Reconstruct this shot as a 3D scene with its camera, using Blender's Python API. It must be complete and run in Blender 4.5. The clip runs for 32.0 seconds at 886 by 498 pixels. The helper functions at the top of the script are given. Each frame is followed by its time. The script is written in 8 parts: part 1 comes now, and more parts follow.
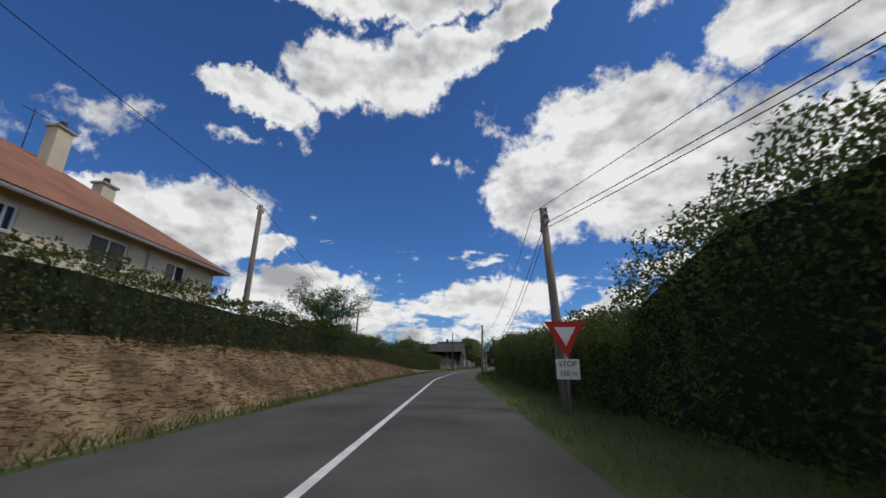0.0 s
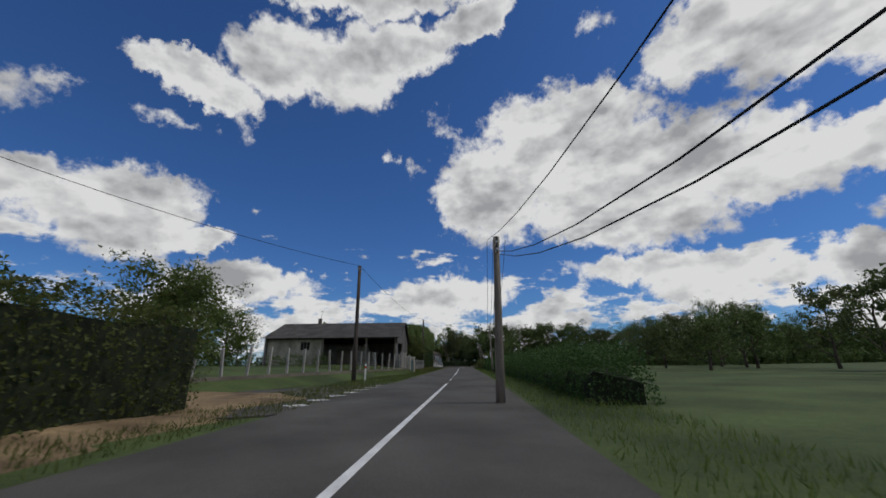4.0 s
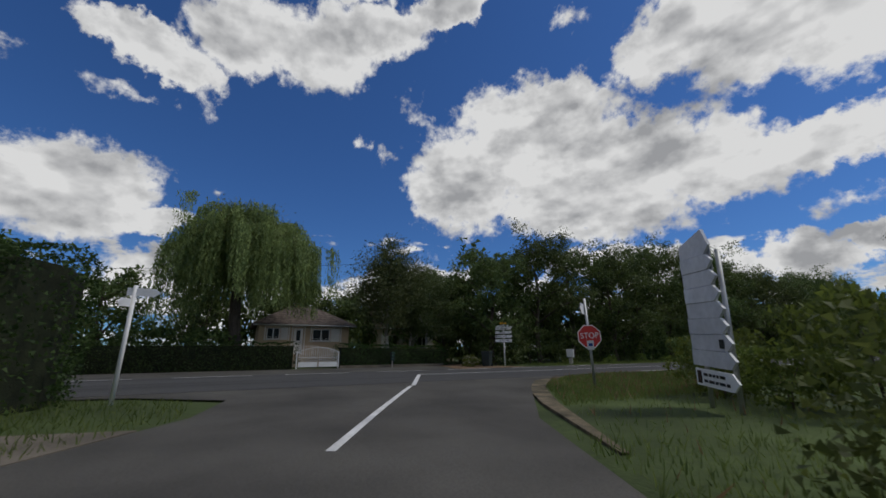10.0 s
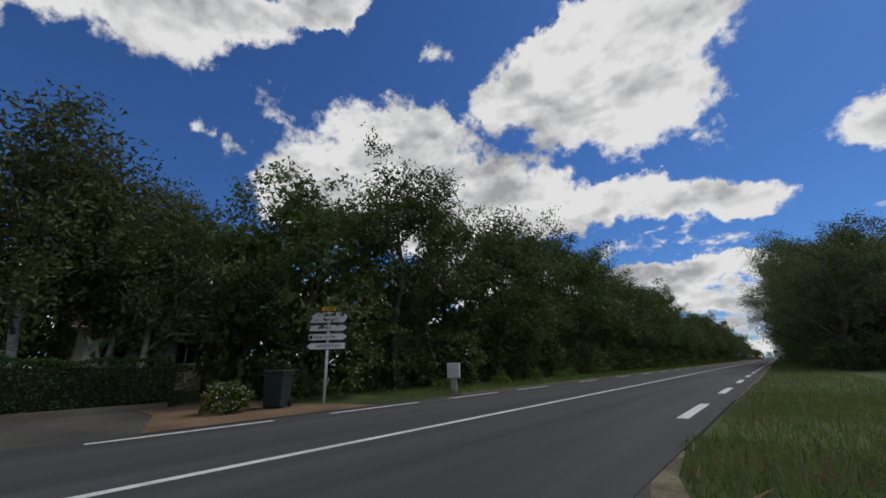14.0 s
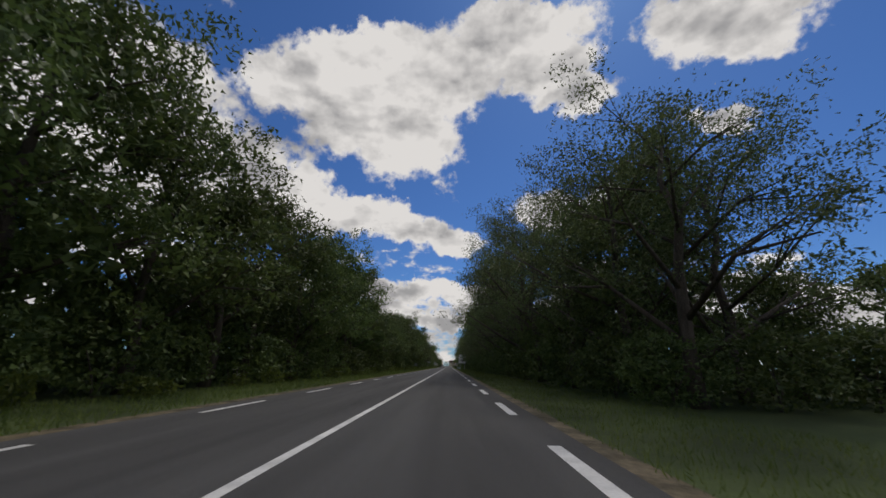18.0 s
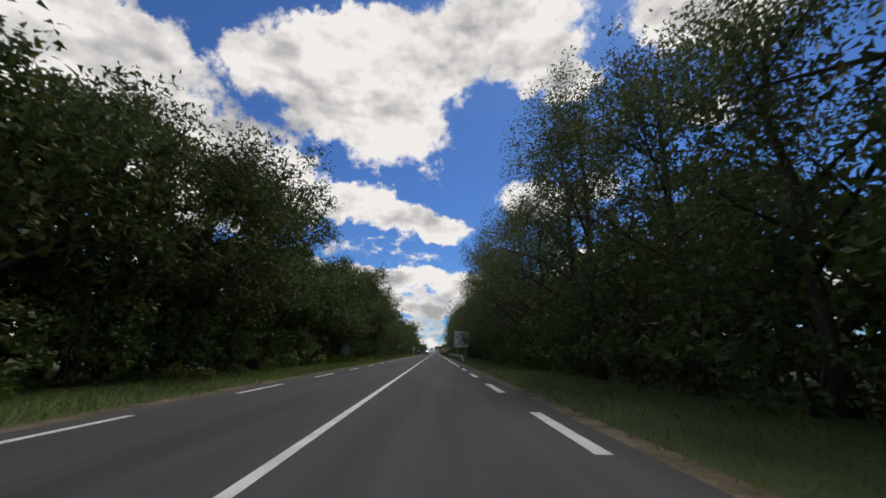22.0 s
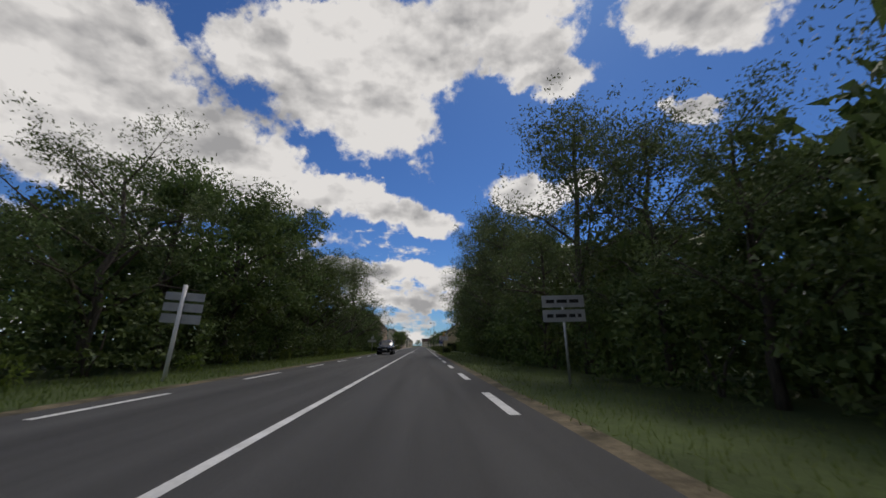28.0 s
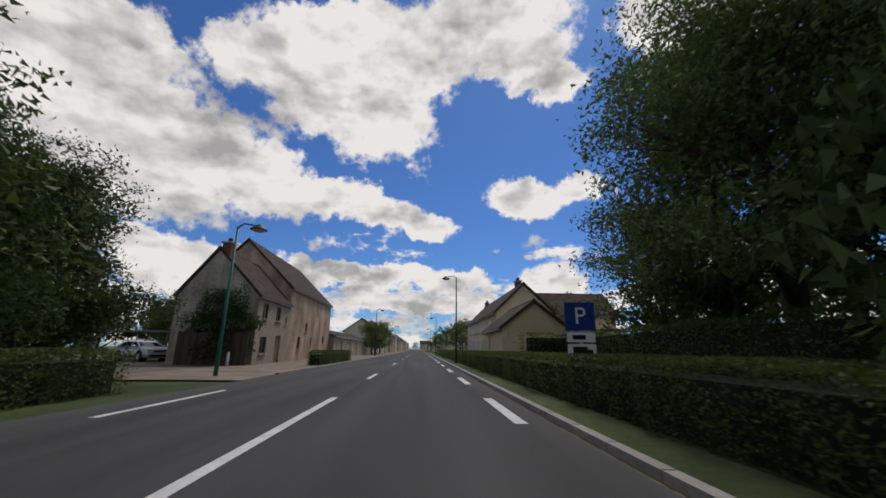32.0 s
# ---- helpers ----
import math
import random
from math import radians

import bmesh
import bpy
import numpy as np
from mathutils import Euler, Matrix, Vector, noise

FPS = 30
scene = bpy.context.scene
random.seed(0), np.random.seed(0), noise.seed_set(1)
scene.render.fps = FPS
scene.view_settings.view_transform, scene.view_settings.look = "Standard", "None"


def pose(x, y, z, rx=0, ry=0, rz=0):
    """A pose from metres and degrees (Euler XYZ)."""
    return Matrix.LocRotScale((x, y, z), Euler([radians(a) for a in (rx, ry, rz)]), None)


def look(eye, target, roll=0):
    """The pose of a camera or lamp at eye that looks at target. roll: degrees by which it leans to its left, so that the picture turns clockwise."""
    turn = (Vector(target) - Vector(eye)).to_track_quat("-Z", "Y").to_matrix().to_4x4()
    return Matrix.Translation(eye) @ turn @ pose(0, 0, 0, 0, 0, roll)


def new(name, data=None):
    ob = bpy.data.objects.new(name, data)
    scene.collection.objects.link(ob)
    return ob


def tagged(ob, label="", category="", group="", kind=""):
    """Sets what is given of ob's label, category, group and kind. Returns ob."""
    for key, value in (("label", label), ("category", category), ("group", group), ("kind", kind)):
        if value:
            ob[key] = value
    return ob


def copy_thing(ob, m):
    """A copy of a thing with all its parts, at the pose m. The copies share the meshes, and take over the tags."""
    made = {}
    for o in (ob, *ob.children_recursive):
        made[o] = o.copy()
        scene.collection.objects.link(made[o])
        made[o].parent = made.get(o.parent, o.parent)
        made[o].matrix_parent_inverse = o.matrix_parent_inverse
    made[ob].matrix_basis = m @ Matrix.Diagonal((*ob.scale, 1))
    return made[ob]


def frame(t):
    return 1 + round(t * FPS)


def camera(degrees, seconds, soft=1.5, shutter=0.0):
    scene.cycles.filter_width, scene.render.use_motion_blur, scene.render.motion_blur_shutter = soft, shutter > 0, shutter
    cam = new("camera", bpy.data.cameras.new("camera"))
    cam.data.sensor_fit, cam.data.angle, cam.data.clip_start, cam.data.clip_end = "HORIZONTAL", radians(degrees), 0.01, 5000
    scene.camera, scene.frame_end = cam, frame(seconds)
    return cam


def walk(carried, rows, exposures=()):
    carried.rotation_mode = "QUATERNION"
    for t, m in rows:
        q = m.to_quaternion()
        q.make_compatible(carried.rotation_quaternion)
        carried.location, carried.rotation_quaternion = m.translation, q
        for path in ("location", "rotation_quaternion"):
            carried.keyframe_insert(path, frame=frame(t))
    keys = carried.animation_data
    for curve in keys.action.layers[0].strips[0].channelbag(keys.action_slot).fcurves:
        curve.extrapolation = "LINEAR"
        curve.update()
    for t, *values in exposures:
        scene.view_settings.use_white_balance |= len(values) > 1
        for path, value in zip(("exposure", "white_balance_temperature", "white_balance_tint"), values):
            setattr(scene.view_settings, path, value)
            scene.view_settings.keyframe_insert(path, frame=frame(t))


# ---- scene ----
PATH = [
    (0, 139.53, -94.62, 74.98, 16.73, -0.35),
    (0.5, 132.82, -92.66, 74.62, 16.65, -0.14),
    (1, 126.10, -90.54, 73.96, 16.59, 0.01),
    (1.5, 119.23, -88.51, 72.92, 16.71, 0.13),
    (2, 112.39, -86.48, 72.04, 16.67, 0.23),
    (2.5, 105.80, -84.32, 71.06, 16.66, 0.27),
    (3, 99.45, -81.87, 69.45, 16.63, 0.17),
    (3.5, 93.08, -79.22, 68.19, 16.64, 0.13),
    (5.5, 66.68, -66.05, 65.66, 16.15, 1.60),
    (6, 59.96, -63.05, 65.08, 15.74, 1.02),
    (6.5, 53.60, -60.02, 64.39, 15.51, 0.08),
    (7, 47.32, -56.99, 63.73, 15.44, -0.56),
    (7.5, 41.12, -53.73, 63.73, 15.19, -0.70),
    (8, 35.21, -51.07, 63.69, 14.97, -0.57),
    (8.5, 29.51, -48.36, 63.70, 14.71, -0.42),
    (9, 24.27, -45.94, 63.45, 14.53, -0.29),
    (9.5, 19.36, -43.47, 63.23, 14.67, -0.03),
    (10, 15.05, -41.27, 62.68, 14.93, 0.31),
    (10.5, 11.63, -39.47, 61.57, 15.34, 0.58),
    (11, 8.93, -37.92, 59.27, 15.79, 0.72),
    (11.5, 7.07, -36.51, 56.77, 16.05, 0.83),
    (12, 5.75, -35.29, 53.45, 16.16, 0.98),
    (12.5, 4.84, -34.31, 50.48, 16.39, 1.17),
    (13, 4.31, -33.57, 47.72, 16.57, 1.36),
    (13.5, 3.80, -32.85, 44.55, 16.78, 1.45),
    (14, 3.17, -31.77, 40.26, 16.87, 1.30),
    (14.5, 2.45, -30.20, 34.12, 16.89, 0.77),
    (15, 1.50, -27.92, 26.13, 16.70, -0.14),
    (15.5, 0.35, -25.35, 18.76, 16.36, -0.93),
    (17.5, -0.06, -7.50, 1.69, 17.24, -1.08),
    (18, 0.12, -0.02, 0.96, 16.99, -0.85),
    (18.5, 0.12, 7.46, 0.58, 16.51, -0.71),
    (19, 0.04, 15.44, 0.26, 16.26, -0.75),
    (19.5, -0.06, 23.74, -0.12, 16.04, -0.78),
    (20, -0.11, 32.41, -0.33, 16.01, -0.72),
    (20.5, -0.11, 41.47, -0.47, 15.70, -0.58),
    (21, -0.13, 50.84, -0.71, 15.56, -0.42),
    (21.5, -0.17, 60.35, -0.75, 15.24, -0.36),
    (22, -0.25, 69.91, -1.12, 15.13, -0.45),
    (22.5, -0.17, 79.46, -0.96, 14.86, -0.65),
    (23, -0.11, 89.02, -1.17, 14.71, -0.89),
    (23.5, -0.17, 98.36, -1.36, 14.55, -1.10),
    (24, -0.17, 107.91, -1.76, 14.69, -1.23),
    (24.5, -0.10, 118.00, -1.73, 14.59, -1.20),
    (25, -0.10, 128.11, -2.40, 14.56, -0.92),
    (25.5, 0.12, 137.74, -2.38, 14.72, -0.62),
    (27.5, -0.02, 175.55, -2.93, 14.38, -0.72),
    (28, 0.08, 184.93, -2.96, 14.26, -0.76),
    (28.5, -0.07, 194.21, -2.84, 14.24, -0.81),
    (29, -0.24, 203.21, -3.37, 14.56, -0.79),
    (29.5, -0.18, 212.17, -2.98, 14.68, -0.70),
    (30, -0.06, 221.07, -3.18, 14.77, -0.62),
    (30.5, 0.06, 229.83, -3.11, 14.76, -0.59),
    (31, -0.01, 238.55, -3.30, 14.76, -0.60),
    (31.5, 0.04, 247.04, -3.34, 14.92, -0.60),
    (32, 0.07, 255.49, -3.22, 14.74, -0.56),
]
EYE = 1.05
cam = camera(98.5, 32.0, soft=1.6, shutter=0.07)
walk(cam, [(t, pose(x, y, EYE, 90 + pitch, roll, yaw)) for t, x, y, yaw, pitch, roll in PATH],
     exposures=[(0, -0.08, 6500, 10), (2, -0.3, 6500, 10), (6, -0.36, 6500, 10), (11, -0.36, 6500, 10), (13, -0.3, 6500, 10), (15, -0.2, 6600, 11), (18, -0.33, 6800, 12), (20, -0.15, 6800, 12), (21, -0.08, 6800, 12), (25, -0.02, 6800, 12), (28, -0.3, 6800, 12), (30, -0.2, 6800, 12), (32, -0.15, 6800, 12)])

# ---------------------------------------------------------------- world, sun
SUN_AZ, SUN_EL = radians(-26), radians(56)
world = bpy.data.worlds.new("sky")
scene.world = world
world.use_nodes = True
wt = world.node_tree
wt.nodes.clear()


def wmath(op, a, b=None, c=None, clamp=False):
    node = wt.nodes.new("ShaderNodeMath")
    node.operation, node.use_clamp = op, clamp
    for k, v in enumerate((a, b, c)):
        if v is None:
            continue
        if isinstance(v, (int, float)):
            node.inputs[k].default_value = v
        else:
            wt.links.new(v, node.inputs[k])
    return node.outputs[0]


def wvec(op, a, b=None):
    node = wt.nodes.new("ShaderNodeVectorMath")
    node.operation = op
    for k, v in enumerate((a, b)):
        if v is None:
            continue
        if isinstance(v, tuple):
            node.inputs[k].default_value = v
        else:
            wt.links.new(v, node.inputs[k])
    return node.outputs["Value"] if op in ("LENGTH", "DOT_PRODUCT") else node.outputs[0]


def wnoise(vector, scale, detail, rough=0.55):
    node = wt.nodes.new("ShaderNodeTexNoise")
    wt.links.new(vector, node.inputs["Vector"])
    node.inputs["Scale"].default_value, node.inputs["Detail"].default_value = scale, detail
    node.inputs["Roughness"].default_value = rough
    return node


def wramp(value, lo, hi, smooth=True):
    node = wt.nodes.new("ShaderNodeMapRange")
    node.interpolation_type = "SMOOTHSTEP" if smooth else "LINEAR"
    node.inputs["From Min"].default_value, node.inputs["From Max"].default_value = lo, hi
    wt.links.new(value, node.inputs["Value"])
    return node.outputs[0]


def wmix(fac, a, b, blend="MIX"):
    node = wt.nodes.new("ShaderNodeMix")
    node.data_type, node.blend_type = "RGBA", blend
    for socket, v in ((node.inputs[0], fac), (node.inputs[6], a), (node.inputs[7], b)):
        if isinstance(v, (tuple, float, int)):
            socket.default_value = v
        else:
            wt.links.new(v, socket)
    return node.outputs[2]


tc = wt.nodes.new("ShaderNodeTexCoord")
way = wvec("NORMALIZE", tc.outputs["Generated"])
sep = wt.nodes.new("ShaderNodeSeparateXYZ")
wt.links.new(way, sep.inputs[0])
azim = wmath("ARCTAN2", wmath("MULTIPLY", sep.outputs[0], -1.0), sep.outputs[1])
elev = wmath("ARCSINE", sep.outputs[2])
comb = wt.nodes.new("ShaderNodeCombineXYZ")
wt.links.new(wmath("MULTIPLY", azim, 57.2958), comb.inputs[0])
wt.links.new(wmath("MULTIPLY", elev, 57.2958), comb.inputs[1])
wob1 = wvec("MULTIPLY", wvec("SUBTRACT", wnoise(way, 7.0, 5.0).outputs["Color"], (0.5, 0.5, 0.5)), (7.0, 4.5, 0.0))
wob2 = wvec("MULTIPLY", wvec("SUBTRACT", wnoise(way, 24.0, 5.0, 0.6).outputs["Color"], (0.5, 0.5, 0.5)), (6.0, 4.5, 0.0))
place = wvec("ADD", wvec("ADD", comb.outputs[0], wob1), wob2)
# heaps of cumulus: bearing, height above the horizon, half width, half height, tilt (degrees)
CLOUDS_HIGH = [(108, 35, 4.8, 1.9, 2), (103, 34, 6.2, 2.4, 5), (98.5, 31.5, 1.6, 2.2, 0), (94, 40, 8, 4.6, -14), (83, 41, 8.4, 5.2, -9), (74, 44, 10, 3.2, -3), (61, 47.5, 9, 2.1, -17), (80, 50, 29, 2.8, -5), (40, 43, 2.2, 1.1, 0),
               (122, 27, 3.6, 1.6, -20), (119, 29, 2.3, 0.8, -10), (121, 24, 1, 1.3, 0), (106, 29, 3.2, 0.7, -5)]
CLOUDS_MAIN = [(59, 25, 9.5, 7.5, 0), (47, 29.5, 13, 7.6, 3), (43, 34.5, 7.5, 2.8, 5), (35, 25, 13, 6.4, 6), (41, 20.5, 14, 5.3, 8), (25, 22.5, 9.5, 4.4, 12), (15, 21.3, 6.7, 2.7, -4), (7, 20, 6.8, 2.7, 6), (-1, 18, 4.7, 2.2, 9), (67, 33, 2.2, 2.9, 0), (94, 20, 1.2, 0.5, 0), (76, 30, 0.9, 1, 0), (72, 28, 1.2, 1.4, 0), (13, 15, 2, 0.9, 0), (8.5, 15, 1.2, 0.7, 0), (1, 26, 2.2, 1.3, 0)]
CLOUDS_TOP = [(26, 38, 7.3, 4.4, -16), (17, 36, 9.5, 5.8, -10), (7.5, 33.5, 9.5, 6.2, -5), (4, 41, 12.6, 5.8, -4), (16, 43.5, 14, 3, -10), (-16, 42, 9.4, 4.2, 6), (-21, 37, 6, 2.8, 8), (-12, 46, 14, 3, 4), (-26, 37, 3.3, 1.1, 11), (-41, 39.5, 10, 4.2, 18), (-47, 40, 6, 3, 25), (-39, 29, 3.8, 1.6, 16), (-16, 22, 6.7, 2.8, 6), (-24, 22.3, 4.6, 2, -8), (-17, 15.5, 1.9, 1.7, 0)]
CLOUDS_LOW = [(109, 17.5, 9, 4.8, -12), (119, 18.5, 4.4, 2.6, -19), (101, 15.5, 5.3, 1.8, -8), (97, 10, 9.3, 2.8, -3), (88, 11, 2.9, 1, 0), (66, 9.5, 9.6, 2.7, 0), (64, 13, 3.2, 1, 0), (33, 11, 15, 2.3, 7), (18, 10, 4, 2.4, 10), (5, 10.6, 7.5, 1.5, 0), (12, 11, 3.8, 1.2, 0), (-4, 9.5, 6, 1.6, 0), (1, 6.5, 8, 1.1, 0), (16, 14, 1.9, 1, 0), (10, 14, 1.4, 0.7, 0), (34, 10, 5.4, 3.4, 0), (-20, 9, 4.6, 3.6, 0)]
# unseen clouds, added behind and overhead to brighten ground and camera-facing surfaces
CLOUDS_UNSEEN_FILL = [(175, 30, 26, 11, 0), (-95, 28, 22, 10, 0), (-140, 18, 20, 7, 0), (140, 50, 14, 9, 0), (150, 22, 20, 7, 0), (-118, 42, 18, 8, 0), (-72, 20, 15, 6, 0), (-165, 48, 20, 8, 0), (30, 68, 36, 9, 0), (-85, 64, 34, 9, 0), (165, 68, 40, 9, 0), (-60, 50, 12, 6, 0), (-125, 12, 24, 5, 0)]
heap = None
for az, el, a, b, tilt in CLOUDS_HIGH + CLOUDS_MAIN + CLOUDS_TOP + CLOUDS_LOW + CLOUDS_UNSEEN_FILL:
    spot = wt.nodes.new("ShaderNodeMapping")
    spot.vector_type = "TEXTURE"
    spot.inputs["Location"].default_value = (az, el, 0.0)
    spot.inputs["Rotation"].default_value = (0.0, 0.0, radians(tilt))
    grow = 1.14 if a > 3.5 else 0.98
    spot.inputs["Scale"].default_value = (a * grow, b * grow * 1.05, 1.0)
    wt.links.new(place, spot.inputs[0])
    v = wmath("SUBTRACT", 1.0, wvec("LENGTH", spot.outputs[0]))
    if a < 3.7:
        v = wmath("MULTIPLY", v, 0.17)
    heap = v if heap is None else wmath("SMOOTH_MAX", heap, v, 0.14)
fluff = wmath("SUBTRACT", wnoise(way, 11.0, 9.0, 0.62).outputs[0], 0.5)
# a low layer of small heaps all round the horizon
low_n = wnoise(wvec("MULTIPLY", way, (1.0, 1.0, 3.2)), 6.0, 8.0, 0.6).outputs[0]
low_b = wmath("SUBTRACT", 1.0, wmath("ABSOLUTE", wmath("DIVIDE", wmath("SUBTRACT", wmath("MULTIPLY", elev, 57.2958), 6.0), 7.5)))
low = wmath("ADD", wmath("MULTIPLY", low_b, 0.45), wmath("MULTIPLY", wmath("SUBTRACT", low_n, 0.56), 2.6))
heap = wmath("SMOOTH_MAX", heap, low, 0.1)
fine_n = wmath("SUBTRACT", wnoise(way, 38.0, 7.0, 0.6).outputs[0], 0.5)
thick = wmath("ADD", heap, wmath("ADD", wmath("MULTIPLY", fluff, 0.75), wmath("MULTIPLY", fine_n, 0.5)))
mask = wramp(thick, -0.02, 0.26)
# lit tops and grey undersides of the billows, drawn out sideways
billow = None
flat_way = wvec("MULTIPLY", way, (1.0, 1.0, 1.7))
for scale, amount, rise in ((3.6, 2.5, 0.14), (9.0, 1.9, 0.055), (21.0, 1.0, 0.022)):
    here = wnoise(flat_way, scale, 3.0, 0.48).outputs[0]
    over = wnoise(wvec("ADD", flat_way, (-0.3 * rise, 0.3 * rise, rise)), scale, 3.0, 0.48).outputs[0]
    step = wmath("MULTIPLY", wmath("SUBTRACT", over, here), amount)
    billow = step if billow is None else wmath("ADD", billow, step)
shade = wmath("ADD", wmath("MULTIPLY", wramp(thick, 0.1, 0.8), 0.52), wmath("ADD", billow, 0.0), clamp=True)
sky = wt.nodes.new("ShaderNodeTexSky")
sky.sky_type, sky.sun_disc = "NISHITA", False
sky.sun_elevation, sky.sun_rotation = SUN_EL, -SUN_AZ
sky.air_density, sky.dust_density, sky.ozone_density = 1.0, 0.3, 3.0
blue = wmix(1.0, sky.outputs[0], (0.39, 0.68, 1.10, 1), "MULTIPLY")
white = wmix(shade, (9.7, 9.75, 9.75, 1), (4.4, 4.5, 4.7, 1))
bg = wt.nodes.new("ShaderNodeBackground")
bg.inputs["Strength"].default_value = 0.09
wt.links.new(wmix(mask, blue, white), bg.inputs["Color"])
wo = wt.nodes.new("ShaderNodeOutputWorld")
wt.links.new(bg.outputs[0], wo.inputs[0])

sun = new("sun", bpy.data.lights.new("sun", "SUN"))
sun.data.energy, sun.data.angle, sun.data.color = 1.9, radians(11), (1.0, 0.95, 0.87)
sun.matrix_world = look((0, 0, 60), Vector((0, 0, 60)) - Vector((-math.sin(SUN_AZ) * math.cos(SUN_EL), math.cos(SUN_AZ) * math.cos(SUN_EL), math.sin(SUN_EL))))

# ---------------------------------------------------------------- materials


def material(name, base, rough=0.85, metal=0.0, vary=0.25, scale=6.0, grain=60.0, bump=0.2, bump_scale=None, tint=None, per_object=0.0, spec=0.3, coords="Object", stretch=(1, 1, 1), even=False, courses=0.0):
    """A surface with stains at one scale, grain at another, and fine relief."""
    m = bpy.data.materials.new(name)
    m.use_nodes = True
    nt = m.node_tree
    bsdf = nt.nodes["Principled BSDF"]
    bsdf.inputs["Roughness"].default_value, bsdf.inputs["Metallic"].default_value = rough, metal
    bsdf.inputs["Specular IOR Level"].default_value = spec
    tcn = nt.nodes.new("ShaderNodeTexCoord")
    mp = nt.nodes.new("ShaderNodeMapping")
    mp.inputs["Scale"].default_value = stretch
    nt.links.new(tcn.outputs[coords], mp.inputs[0])
    big, small = nt.nodes.new("ShaderNodeTexNoise"), nt.nodes.new("ShaderNodeTexNoise")
    for node, s, det in ((big, scale, 5), (small, grain, 4)):
        nt.links.new(tcn.outputs[coords] if even and node is small else mp.outputs[0], node.inputs["Vector"])
        node.inputs["Scale"].default_value, node.inputs["Detail"].default_value = s, det
    ramp = nt.nodes.new("ShaderNodeValToRGB")
    lo = tuple(c * (1 - vary) for c in base)
    hi = tuple(min(1, c * (1 + vary)) for c in (tint or base))
    ramp.color_ramp.elements[0].position, ramp.color_ramp.elements[1].position = 0.32, 0.68
    ramp.color_ramp.elements[0].color, ramp.color_ramp.elements[1].color = (*lo, 1), (*hi, 1)
    nt.links.new(big.outputs[0], ramp.inputs[0])
    mix = nt.nodes.new("ShaderNodeMix")
    mix.data_type, mix.blend_type = "RGBA", "MULTIPLY"
    mix.inputs[0].default_value = 0.7
    g2 = nt.nodes.new("ShaderNodeMapRange")
    g2.inputs["From Min"].default_value, g2.inputs["From Max"].default_value = 0.3, 0.7
    g2.inputs["To Min"].default_value, g2.inputs["To Max"].default_value = 1 - vary, 1 + vary * 0.6
    nt.links.new(small.outputs[0], g2.inputs["Value"])
    nt.links.new(ramp.outputs[0], mix.inputs[6])
    nt.links.new(g2.outputs[0], mix.inputs[7])
    last = mix.outputs[2]
    if per_object:
        info = nt.nodes.new("ShaderNodeObjectInfo")
        hsv = nt.nodes.new("ShaderNodeHueSaturation")
        r = nt.nodes.new("ShaderNodeMapRange")
        r.inputs["To Min"].default_value, r.inputs["To Max"].default_value = 1 - per_object, 1 + per_object
        nt.links.new(info.outputs["Random"], r.inputs["Value"])
        nt.links.new(r.outputs[0], hsv.inputs["Value"])
        nt.links.new(last, hsv.inputs["Color"])
        last = hsv.outputs[0]
    wave = None
    if courses:
        wave = nt.nodes.new("ShaderNodeTexWave")
        wave.wave_type, wave.bands_direction, wave.wave_profile = "BANDS", "Z", "SAW"
        wave.inputs["Scale"].default_value = 0.314 / courses
        wave.inputs["Distortion"].default_value, wave.inputs["Detail"].default_value = 0.5, 2
        wave.inputs["Detail Scale"].default_value = 6.0
        nt.links.new(tcn.outputs[coords], wave.inputs["Vector"])
        wm = nt.nodes.new("ShaderNodeMix")
        wm.data_type, wm.blend_type = "RGBA", "MULTIPLY"
        wm.inputs[0].default_value = 0.45
        nt.links.new(last, wm.inputs[6])
        nt.links.new(wave.outputs[0], wm.inputs[7])
        last = wm.outputs[2]
    nt.links.new(last, bsdf.inputs["Base Color"])
    if bump:
        b = nt.nodes.new("ShaderNodeBump")
        b.inputs["Strength"].default_value = bump
        b.inputs["Distance"].default_value = 0.02
        bn = small
        if bump_scale:
            bn = nt.nodes.new("ShaderNodeTexNoise")
            nt.links.new(tcn.outputs[coords] if even else mp.outputs[0], bn.inputs["Vector"])
            bn.inputs["Scale"].default_value = bump_scale
        nt.links.new(bn.outputs[0], b.inputs["Height"])
        nt.links.new(b.outputs[0], bsdf.inputs["Normal"])
    return m


